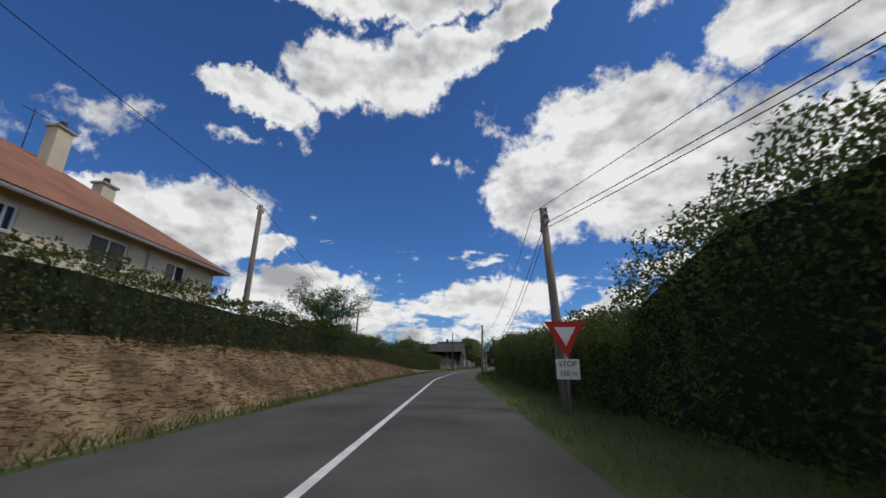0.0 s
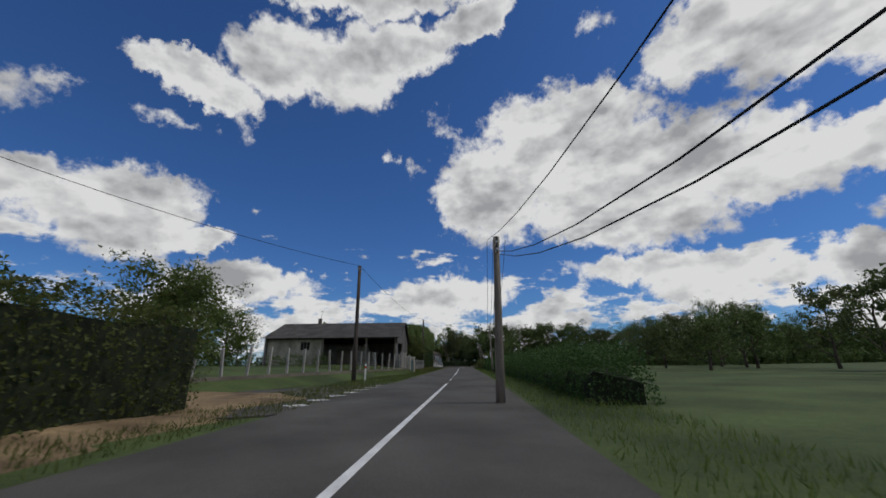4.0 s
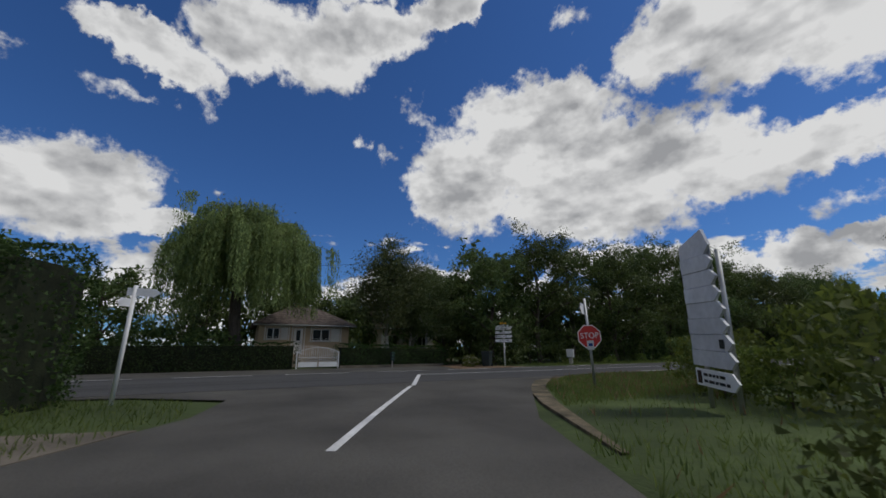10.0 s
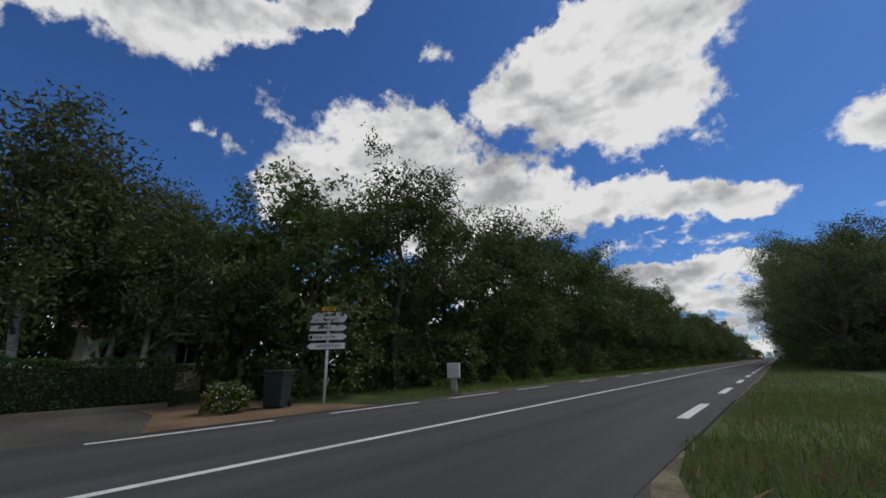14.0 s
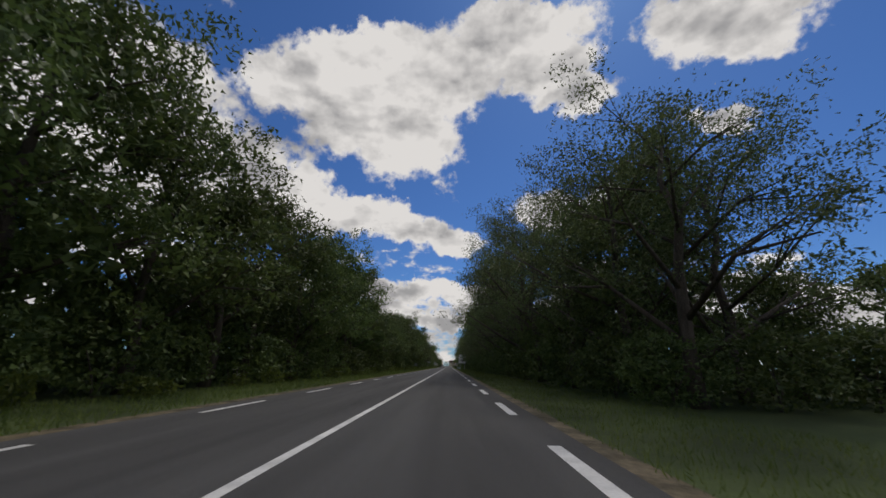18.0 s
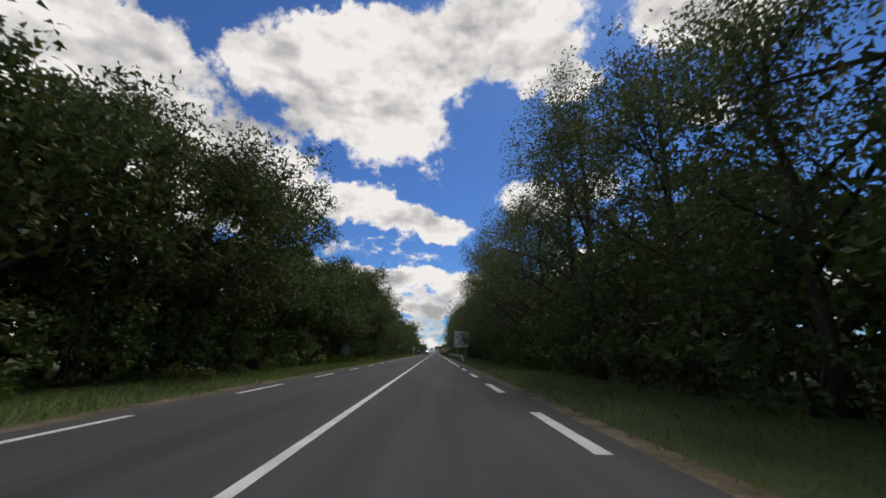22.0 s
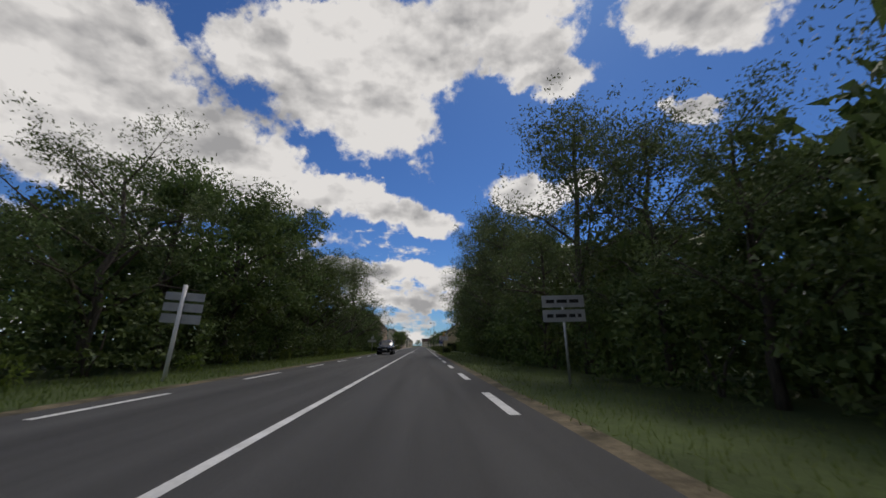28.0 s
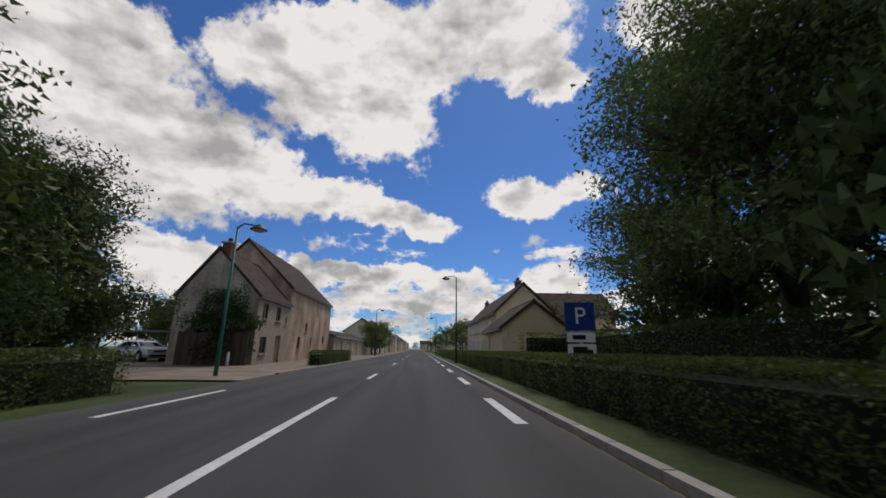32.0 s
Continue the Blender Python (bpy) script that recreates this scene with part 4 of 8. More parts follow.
def hedge(name, label, pts, width, n_per_m, size, mat, seed, wild=0.0, core=True, group=""):
    """A hedge along points of (x, y, base, top): a near-black core for the inner shade, under a coat of leaves."""
    rng = np.random.default_rng(seed)
    root = thing(name, label, "hedge", group=group)
    P = np.array(pts, float)
    seg = np.hypot(np.diff(P[:, 0]), np.diff(P[:, 1]))
    run = np.concatenate([[0], np.cumsum(seg)])
    total = run[-1]
    at = lambda s: np.stack([np.interp(s, run, P[:, k]) for k in range(4)], -1)
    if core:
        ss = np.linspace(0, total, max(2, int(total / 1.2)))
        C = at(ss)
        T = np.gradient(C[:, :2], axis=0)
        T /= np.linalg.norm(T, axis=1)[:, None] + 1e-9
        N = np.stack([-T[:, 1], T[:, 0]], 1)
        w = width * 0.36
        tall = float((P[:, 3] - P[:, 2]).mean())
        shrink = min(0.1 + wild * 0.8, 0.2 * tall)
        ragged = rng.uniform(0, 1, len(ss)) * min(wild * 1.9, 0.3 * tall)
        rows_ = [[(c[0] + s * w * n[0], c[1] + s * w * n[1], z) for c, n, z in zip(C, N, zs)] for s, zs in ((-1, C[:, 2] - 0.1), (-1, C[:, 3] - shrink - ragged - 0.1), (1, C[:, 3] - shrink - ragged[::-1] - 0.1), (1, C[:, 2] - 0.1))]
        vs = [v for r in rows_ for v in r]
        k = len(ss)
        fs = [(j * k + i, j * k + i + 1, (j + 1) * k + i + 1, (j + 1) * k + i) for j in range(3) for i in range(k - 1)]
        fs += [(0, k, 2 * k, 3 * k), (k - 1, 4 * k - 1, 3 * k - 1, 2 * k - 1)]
        part("hedge_shade_core", (vs, fs), M_HEDGE_SHADE, root)
    n = int(total * n_per_m)
    s = rng.uniform(0, total, n)
    c = at(s)
    d = np.stack([np.interp(s + 0.3, run, P[:, k]) - np.interp(s - 0.3, run, P[:, k]) for k in (0, 1)], 1)
    d /= np.linalg.norm(d, axis=1)[:, None] + 1e-9
    nn = np.stack([-d[:, 1], d[:, 0]], 1)
    hgt = c[:, 3] - c[:, 2]
    peri = width + 2 * hgt
    q = rng.uniform(0, 1, n) * peri
    lat = np.where(q < hgt, -width / 2, np.where(q < hgt + width, q - hgt - width / 2, width / 2))
    up = np.where(q < hgt, q, np.where(q < hgt + width, hgt, q - hgt - width))
    lump = 0.10 * np.sin(s * 2.1 + up * 1.7 + seed) + 0.08 * np.sin(s * 5.3 - up * 3.1) + rng.normal(0, 0.05 + wild * 0.12, n)
    grow = np.abs(rng.normal(0, 0.03 + wild * 0.35, n)) * (up > hgt * 0.75)
    lat = lat * (1 + lump * (1 + wild))
    if wild > 0.1:
        inner = rng.uniform(0, 1, n) < (0.5 if hgt[0] > 2 else 0.25)
        lat = np.where(inner, rng.uniform(-1, 1, n) * width * 0.5, lat)
        up = np.where(inner, hgt * rng.uniform(0.5, 1.06, n), up)
    x = c[:, 0] + nn[:, 0] * lat
    y = c[:, 1] + nn[:, 1] * lat
    z = c[:, 2] + np.clip(up + lump * (up > hgt * 0.9) * (0.6 + wild * 3) + np.minimum(grow, 0.02 + wild * 1.0), 0.02, hgt + 0.06 + wild * 1.4)
    caps = []
    for end, sign in ((0.0, -1), (total, 1)):
        c, d = at(np.array([end]))[0], (at(np.array([min(total, end + 0.4)])) - at(np.array([max(0.0, end - 0.4)])))[0, :2]
        d /= np.linalg.norm(d)
        m = int(n_per_m * 0.3)
        la, u, o = rng.uniform(-0.5, 0.5, m) * width, rng.uniform(0.0, 1.0, m) * (c[3] - c[2]), sign * (0.12 + 0.2 * np.abs(rng.normal(0, 1, m)))
        caps.append(np.stack([c[0] + d[0] * o - d[1] * la, c[1] + d[1] * o + d[0] * la, c[2] + u], 1))
    part("leaves", leaf_mesh("leaves", np.concatenate([np.stack([x, y, z], 1), *caps]), size, mat, seed), mat, root)
    return root


# near-black: the shade deep inside the hedges is painted into this colour
M_HEDGE_SHADE = material("hedge_inner_shade", (0.018, 0.024, 0.010), 0.95, vary=0.3, scale=3, grain=20, bump=0.8)


def along(x0, x1, off, base, top, step=4.0):
    """Hedge points beside the side road, from x0 to x1; base and top are numbers or pairs."""
    out = []
    n = max(2, int(abs(x1 - x0) / step))
    for i in range(n + 1):
        f = i / n
        b = base if not isinstance(base, tuple) else base[0] + (base[1] - base[0]) * f
        t = top if not isinstance(top, tuple) else top[0] + (top[1] - top[0]) * f
        x, yy, _ = side(x0 + (x1 - x0) * f, off)
        out.append((x, yy, b, t))
    return out


# bank of dry straw on the left of the side road, with a clipped hedge on it
xs = np.arange(74.0, 178.0, 1.0)
prof = [(-3.5, 0.0), (-3.8, 0.16), (-4.3, 0.62), (-4.8, 1.2), (-5.3, 1.55), (-8.0, 1.7), (-14.0, 1.3), (-22.0, -0.1)]
vs, fs = [], []
for x in xs:
    f = min(1.0, max(0.0, (x - 84) / 32))
    f = f * f * (3 - 2 * f)
    for o, z in prof:
        px, py, _ = side(x, o)
        vs.append((px, py, -0.08 + z * (0.12 + 0.88 * f) + 0.05 * math.sin(x * 1.7 + o * 3) * (o < -3.9)))
np_ = len(prof)
fs = [(i * np_ + j, i * np_ + j + 1, (i + 1) * np_ + j + 1, (i + 1) * np_ + j) for i in range(len(xs) - 1) for j in range(np_ - 1)]
bank = part("bank", (vs, fs), M_STRAW, smooth=True)
tagged(bank, "bank of bare earth and cut dry straw below a hedge", "bank", kind="structure")
r2 = np.random.default_rng(31)
n = 26000
sx = r2.uniform(97, 172, n)
so = r2.uniform(-5.4, -3.75, n)
ff = np.clip((sx - 84) / 32, 0, 1)
ff = ff * ff * (3 - 2 * ff)
sz = np.interp(-so, [3.5, 3.8, 4.3, 4.8, 5.3], [0, 0.16, 0.62, 1.2, 1.55]) * (0.12 + 0.88 * ff)
pts = np.array([side(a, b) for a, b in zip(sx, so)])
pts[:, 2] = sz - 0.02
straw = part("cut_straw", leaf_mesh("cut_straw", pts, 0.24, L_STRAW, 31, flat=0.9, slim=0.05), L_STRAW)
tagged(straw, "loose pale brown cut straw lying on the bank", "straw", kind="stuff")

hedge("clipped_hedge", "clipped dark green hedge on top of the straw bank", along(176, 108, -5.85, 1.1, 2.85) + along(106, 78, -5.8, (0.9, -0.1), (2.75, 2.15)), 1.35, 1050, 0.09, L_HEDGE, 61, wild=0.07)
hedge("wild_hedge", "tall overgrown dark green hedge along the lane", along(154, 134, 6.3, -0.1, (3.45, 3.5), 2.0) + along(132.5, 130.5, 6.2, -0.1, (3.2, 2.5), 1.0), 2.4, 4100, 0.09, L_HEDGE, 62, wild=0.13)
hedge("wild_hedge", "overgrown dark green hedge with loose shoots along the lane", along(130, 117.5, 5.9, -0.1, 2.2) + along(114.5, 104, 5.9, -0.1, 2.75), 2.0, 2900, 0.1, L_HEDGE, 63, wild=0.2)
hedge("wild_hedge", "overgrown dark green hedge with loose shoots along the lane", along(104, 84, 5.9, -0.1, 2.75), 1.9, 2400, 0.09, L_HEDGE, 75, wild=0.2)
hedge("low_hedge", "overgrown low hedge of mixed bushes along the lane", along(76, 27, 5.25, -0.1, 1.2), 1.8, 1400, 0.095, L_HEDGE_DARK, 64, wild=0.3)
hedge("low_hedge", "rank low bushes and brambles round the foot of a telephone pole", along(26.5, 12, 4.95, -0.1, (1.2, 0.85)), 2.2, 1900, 0.09, L_HEDGE, 74, wild=0.3)
hedge("tall_hedge", "tall dense conifer hedge beside the lane", along(31, 16.2, -6.0, -0.1, (3.3, 3.1)), 1.6, 1900, 0.1, L_HEDGE_DARK, 65, wild=0.06)
hedge("corner_hedge", "clipped conifer hedge beside a brick gate pillar", [(6.2, -46.4, -0.1, 3.0), (4.8, -45.2, -0.1, 3.1), (2.6, -45.4, -0.1, 3.0), (0.6, -48.0, -0.1, 2.6), (-0.5, -54.0, -0.1, 2.4), (-1.5, -72.0, -0.1, 2.4)], 1.6, 1400, 0.1, L_HEDGE_DARK, 66, wild=0.04)
hedge("garden_hedge", "clipped dark green garden hedge in front of a bungalow", [(-11.9, -35.2, -0.1, 1.5), (-11.9, -27.5, -0.1, 1.35)], 1.0, 1700, 0.08, L_HEDGE_DARK, 67)
hedge("garden_hedge", "long clipped garden hedge beside the main road", [(-11.9, -38.2, -0.1, 1.6), (-12.2, -75.0, -0.1, 1.6)], 1.0, 900, 0.1, L_HEDGE_DARK, 68)
hedge("village_hedge", "low clipped box hedge beside the village road", [(-7.7, 249.5, -0.05, 0.92), (-7.7, 265.5, -0.05, 0.92)], 1.3, 1500, 0.07, L_HEDGE, 69)
hedge("village_hedge", "long low clipped hedge along the village road", [(4.0, 248.5, -0.05, 0.92), (4.0, 286.0, -0.05, 0.92)], 1.5, 1900, 0.06, L_HEDGE, 70)
hedge("village_hedge", "low clipped hedge farther along the village road", [(4.0, 286.5, -0.05, 0.92), (4.0, 330.0, -0.05, 0.92)], 1.5, 500, 0.09, L_HEDGE, 170)
hedge("tall_garden_hedge", "taller clipped hedge behind the parking place sign", [(8.5, 262.0, -0.05, 1.9), (8.5, 276.0, -0.05, 1.9), (5.8, 276.5, -0.05, 1.9)], 1.2, 1100, 0.09, L_HEDGE, 71)
hedge("box_hedge", "short clipped hedge on the village pavement", [(-6.6, 281.0, -0.05, 0.85), (-6.4, 290.0, -0.05, 0.85)], 0.9, 900, 0.08, L_HEDGE, 72)

# verge grass
def grass(name, label, pts, size, seed, mat=None):
    ob = part(name, leaf_mesh(name, pts, size, mat or L_GRASS, seed, droop=(0, 0, 1.0), slim=0.06), mat or L_GRASS)
    return tagged(ob, label, "grass", kind="stuff")


r3 = np.random.default_rng(41)


def strip(n, x0, x1, y0, y1, h=0.06):
    return np.stack([r3.uniform(x0, x1, n), r3.uniform(y0, y1, n), np.full(n, h)], 1)


grass("verge_grass", "mown green verge grass with taller tufts by the asphalt", np.concatenate([strip(42000, 2.3, 6.2, -22, 110, 0.045), strip(26000, 2.3, 6.0, 110, 250, 0.045)]), 0.13, 1)
grass("verge_grass", "rough green verge grass in front of the wood", np.concatenate([strip(38000, -9.6, -6.05, -22, 110), strip(26000, -9.4, -6.05, 110, 250)]), 0.17, 2)
n = 32000
gx_, go = r3.uniform(10, 150, n), r3.uniform(2.8, 5.3, n)
grass("lane_verge_grass", "green grass verge between the lane and the hedge", np.array([side(a, b, 0.06) for a, b in zip(gx_, go)]), 0.15, 3)
gx_, go = r3.uniform(14, 100, n), -r3.uniform(3.05, 6.0, n)
grass("lane_verge_grass", "green grass verge in front of the barn yard", np.array([side(a, b, 0.05) for a, b in zip(gx_, go)]), 0.14, 4)
gx_, go = r3.uniform(100, 150, 5000), -r3.uniform(3.05, 3.8, 5000)
grass("lane_verge_grass", "narrow grass edge under the straw bank", np.array([side(a, b, 0.05) for a, b in zip(gx_, go)]), 0.2, 5)
gx_, go = r3.uniform(14, 44, 5000), -r3.uniform(4.3, 5.3, 5000)
grass("long_grass", "tall seeding grass and weeds at the hedge foot", np.array([side(a, b, 0.14) for a, b in zip(gx_, go)]), 0.4, 10)
grass("dry_grass", "pale dry stems at the hedge foot", np.array([side(a, b, 0.2) for a, b in zip(gx_[::6], go[::6])]), 0.45, 11, L_STRAW)
# grass on the corner by the stop sign, and across by the post
cg = np.concatenate([strip(20000, 2.3, 26, -40, -12, 0.04), strip(26000, 2.2, 9, -36, -16, 0.03), strip(16000, 2.0, 9, -36, -25, 0.03)])
lip_x, lip_y = [p[0] for p in edge_out], [p[1] for p in edge_out]
keep = [p[1] > (float(np.interp(p[0], lip_x, lip_y)) + 0.05 if p[0] < lip_x[-1] else float(np.interp(p[0], fine_x, fine_y)) + 3.3) for p in cg]
cg = cg[np.array(keep)]
grass("corner_grass", "long green grass on the corner by the stop sign", cg, 0.13, 6)
grass("dry_grass", "pale seeding grass stems among the corner grass", cg[::24] + np.array([0.03, 0.02, 0.06]), 0.2, 16, L_STRAW)
cg = strip(12000, 2.3, 12, -58, -42)
keep = [p[0] > 2.4 + max(0.0, 46.5 + p[1]) * 0.55 and p[1] < float(np.interp(max(p[0], 2.0), fine_x, fine_y)) - 3.4 for p in cg]
grass("corner_grass", "green grass corner by the signpost", cg[np.array(keep)], 0.15, 7)

# ---------------------------------------------------------------- poles and wires


def pole(name, label, x, y, top, r, mat, lean=(0.0, 0.0), arms=(), seed=0):
    root = thing(name, label, "utility pole", pose(x, y, 0))
    g = geo()
    pts = [(lean[0] * f, lean[1] * f, -0.4 + (top + 0.4) * f) for f in (0, 0.3, 0.6, 1.0)]
    add_path(g, pts, [r * 1.2, r * 1.1, r * 0.95, r * 0.8], 10)
    part("shaft", g, mat, root, smooth=True)
    for z, half, turn in arms:
        f = (z + 0.4) / (top + 0.4)
        c = (lean[0] * f, lean[1] * f, z)
        part("crossarm", add_box(geo(), c, (half * 2, 0.07, 0.07), turn), M_GALV, root)
        for s in (-0.8, 0.0, 0.8):
            ca, sa = math.cos(radians(turn)), math.sin(radians(turn))
            part("insulator", add_tube(geo(), (c[0] + ca * s * half, c[1] + sa * s * half, z + 0.03), (c[0] + ca * s * half, c[1] + sa * s * half, z + 0.17), 0.035, 0.025, 6), M_DARK_METAL, root)
    return root


R_POLES = [(131.0, -89.3, 5.2, (-0.3, -0.1)), (100.7, -80.0, 5.0, (0.0, 0.1)), (76.9, -70.4, 4.7, (0.2, 0.0)), (50.7, -55.6, 4.9, (-0.85, 0.2)), (22.4, -41.5, 4.7, (-0.45, -0.75))]
for i, (x, y, h, ln) in enumerate(R_POLES):
    pole("telephone_pole", "weathered grey wooden telephone pole beside the hedge", x, y, h, (0.115, 0.115, 0.115, 0.075, 0.1)[i], M_WOOD_POLE, ln, [(h - 0.25, 0.35, side_turn(x) + 90), (h - 0.5, 0.45, side_turn(x) + 90)] if i < 3 else [(h - 0.4, 0.3, side_turn(x) + 90)])
# the last pole has a raking strut
strut = thing("pole_strut", "grey wooden strut leaning against the last telephone pole", "utility pole", pose(22.9, -40.95, 0))
part("shaft", add_path(geo(), [(0.06, 0.08, -0.3), (-0.38, -0.52, 2.0), (-0.82, -1.1, 4.25)], [0.11, 0.10, 0.085], 10), M_WOOD_POLE, strut, smooth=True)
part("junction_box", add_box(geo(), (-0.76, -1.38, 3.75), (0.18, 0.13, 0.22)), M_PLASTIC, strut, bevel=0.01)
L_POLES = [(118.0, -99.4, 9.5, 0.15, (-0.3, 0.0)), (73.4, -91.8, 9.1, 0.15, (-0.2, 0.1)), (61.7, -71.7, 7.3, 0.12, (0.0, 0.0)), (27.6, -54.9, 7.9, 0.14, (-1.2, 0.4))]
for i, (x, y, h, r, ln) in enumerate(L_POLES):
    pole("power_pole", "tall dark wooden power pole behind the hedge" if i != 2 else "dark wooden pole at a turning beside a marker post", x, y, h, r, M_WOOD_DARK if i > 0 else M_WOOD_POLE, ln, [(h - 0.3, 0.4, side_turn(x) + 90)])


def wire(p, q, sag, r=0.012):
    root = part("cable", add_path(geo(), [Vector(p).lerp(Vector(q), f / 12) - Vector((0, 0, sag * 4 * (f / 12) * (1 - f / 12))) for f in range(13)], [r] * 13, 5), M_WIRE)
    return tagged(root, "black overhead cable strung between two poles", "cable", "overhead cables")


def tip(p):
    return (p[0] + p[-1][0], p[1] + p[-1][1], p[2])


ends = [(163.0, -88.6, 5.2, (0.0, 0.0))] + R_POLES
for a, b in zip(ends[:-1], ends[1:]):
    p, q = tip(a), tip(b)
    # three cables as far as the turning, then a bundle of thin ones with two heavier below
    run = ((-0.28, 0.0, 0.008, 1.6), (0.02, -0.35, 0.010, 2.1), (0.1, -0.45, 0.010, 2.2)) if a[0] > 99 else ((-0.28, 0.0, 0.007, 1.5), (-0.1, 0.0, 0.007, 1.55), (0.1, 0.0, 0.007, 1.6), (0.28, 0.0, 0.007, 1.68), (0.05, -0.3, 0.010, 1.8), (-0.05, -0.45, 0.011, 2.2))
    for off, dz, r, sag in run:
        wire((p[0] + off * 0.4, p[1] + off * 0.9, p[2] + dz - 0.1), (q[0] + off * 0.4, q[1] + off * 0.9, q[2] + dz - 0.1), sag if a[0] < 160 else 0.4, r)
ends = [(150.0, -108.0, 9.5, 0.1, (0, 0))] + L_POLES
for a, b in zip(ends[:-1], ends[1:]):
    wire(tip(a), tip(b), 0.6, 0.014)
wire(tip(L_POLES[3]), (3.0, -60.0, 7.0), 0.5, 0.012)
wire(tip(L_POLES[3]), tip(R_POLES[4]), 0.3, 0.009)
wire((-40.0, -80.0, 9.0), (-14.0, -34.0, 7.6), 0.6, 0.014)
marker = thing("marker_post", "white plastic marker post with a red band at a turning", "marker post", pose(61.2, -70.9, 0))
part("post", add_box(geo(), (0, 0, 0.5), (0.12, 0.09, 1.1)), M_WHITE, marker, bevel=0.015)
part("band", add_box(geo(), (0, 0, 0.82), (0.124, 0.094, 0.14)), M_RED, marker)

# ---------------------------------------------------------------- buildings


def wall_grid(g, length, height, thick, holes, z0=0.0):
    """A wall along +x from 0 to length, its outside at y = 0, one skin with openings (x0, x1, z0, z1) cut through."""
    xs = sorted({0.0, length, *[h[0] for h in holes], *[h[1] for h in holes]})
    zs = sorted({z0, height, *[h[2] for h in holes], *[h[3] for h in holes]})
    nx, nz = len(xs), len(zs)
    solid = lambda i, j: 0 <= i < nx - 1 and 0 <= j < nz - 1 and not any(h[0] < (xs[i] + xs[i + 1]) / 2 < h[1] and h[2] < (zs[j] + zs[j + 1]) / 2 < h[3] for h in holes)
    vs = [(x, y, z) for y in (0.0, thick) for z in zs for x in xs]
    v = lambda i, j, s: s * nx * nz + j * nx + i
    fs = []
    for i in range(nx - 1):
        for j in range(nz - 1):
            if not solid(i, j):
                continue
            fs += [(v(i, j, 0), v(i + 1, j, 0), v(i + 1, j + 1, 0), v(i, j + 1, 0)), (v(i, j + 1, 1), v(i + 1, j + 1, 1), v(i + 1, j, 1), v(i, j, 1))]
            if not solid(i - 1, j):
                fs.append((v(i, j, 0), v(i, j + 1, 0), v(i, j + 1, 1), v(i, j, 1)))
            if not solid(i + 1, j):
                fs.append((v(i + 1, j + 1, 0), v(i + 1, j, 0), v(i + 1, j, 1), v(i + 1, j + 1, 1)))
            if not solid(i, j - 1):
                fs.append((v(i + 1, j, 0), v(i, j, 0), v(i, j, 1), v(i + 1, j, 1)))
            if not solid(i, j + 1):
                fs.append((v(i, j + 1, 0), v(i + 1, j + 1, 0), v(i + 1, j + 1, 1), v(i, j + 1, 1)))
    return add(g, vs, fs)


def window(parent, m, w, h, shutters=False, mat=M_WHITE, bars=1, frame_w=0.07):
    """A window set into an opening whose lower left corner is at m; x across, z up, y into the wall."""
    win = new("window")
    win.parent = parent
    win.matrix_basis = m
    g = geo()
    for x in (frame_w / 2, w - frame_w / 2):
        add_box(g, (x, 0.08, h / 2), (frame_w, 0.06, h))
    for z in (frame_w / 2, h - frame_w / 2):
        add_box(g, (w / 2, 0.083, z), (w - 2 * frame_w, 0.06, frame_w))
    for k in range(bars):
        add_box(g, (w * (k + 1) / (bars + 1), 0.082, h / 2), (frame_w * 1.1, 0.05, h - 2 * frame_w))
    part("window_frame", g, mat, win)
    part("pane", add_box(geo(), (w / 2, 0.1, h / 2), (w - frame_w, 0.012, h - frame_w)), M_GLASS, win)
    part("sill", add_box(geo(), (w / 2, -0.03, -0.04), (w + 0.16, 0.18, 0.07)), M_CONCRETE, win)
    if shutters:
        for s in (-1, 1):
            x = -w * 0.27 - 0.02 if s < 0 else w + w * 0.27 + 0.02
            gs = add_box(geo(), (x, -0.03, h / 2), (w * 0.5, 0.04, h))
            for z in (0.18, h - 0.18):
                add_box(gs, (x, -0.06, z), (w * 0.46, 0.025, 0.09))
            part("shutter", gs, M_SHUTTER, win)
    return win


def door(parent, m, w, h, mat):
    d = new("door")
    d.parent = parent
    d.matrix_basis = m
    g = add_box(geo(), (w / 2, 0.12, h / 2), (w, 0.05, h))
    for z, hh in ((h * 0.27, h * 0.36), (h * 0.73, h * 0.38)):
        add_box(g, (w / 2, 0.09, z), (w * 0.7, 0.02, hh))
    part("leaf", g, mat, d)
    part("handle", add_tube(geo(), (w * 0.85, 0.05, h * 0.48), (w * 0.7, 0.05, h * 0.48), 0.015, n=6), M_GALV, d)
    return d


def chimney(parent, x, y, z0, z1, s, mat):
    c = part("chimney", add_box(geo(), (x, y, (z0 + z1) / 2), (s, s * 0.75, z1 - z0)), mat, parent, bevel=0.02)
    part("cap", add_box(geo(), (x, y, z1 + 0.05), (s * 1.2, s * 0.95, 0.1)), M_CONCRETE, c)
    part("pot", add_tube(geo(), (x, y, z1 + 0.1), (x, y, z1 + 0.42), s * 0.22, s * 0.18, 8), M_ROOF_BROWN, c)
    return c


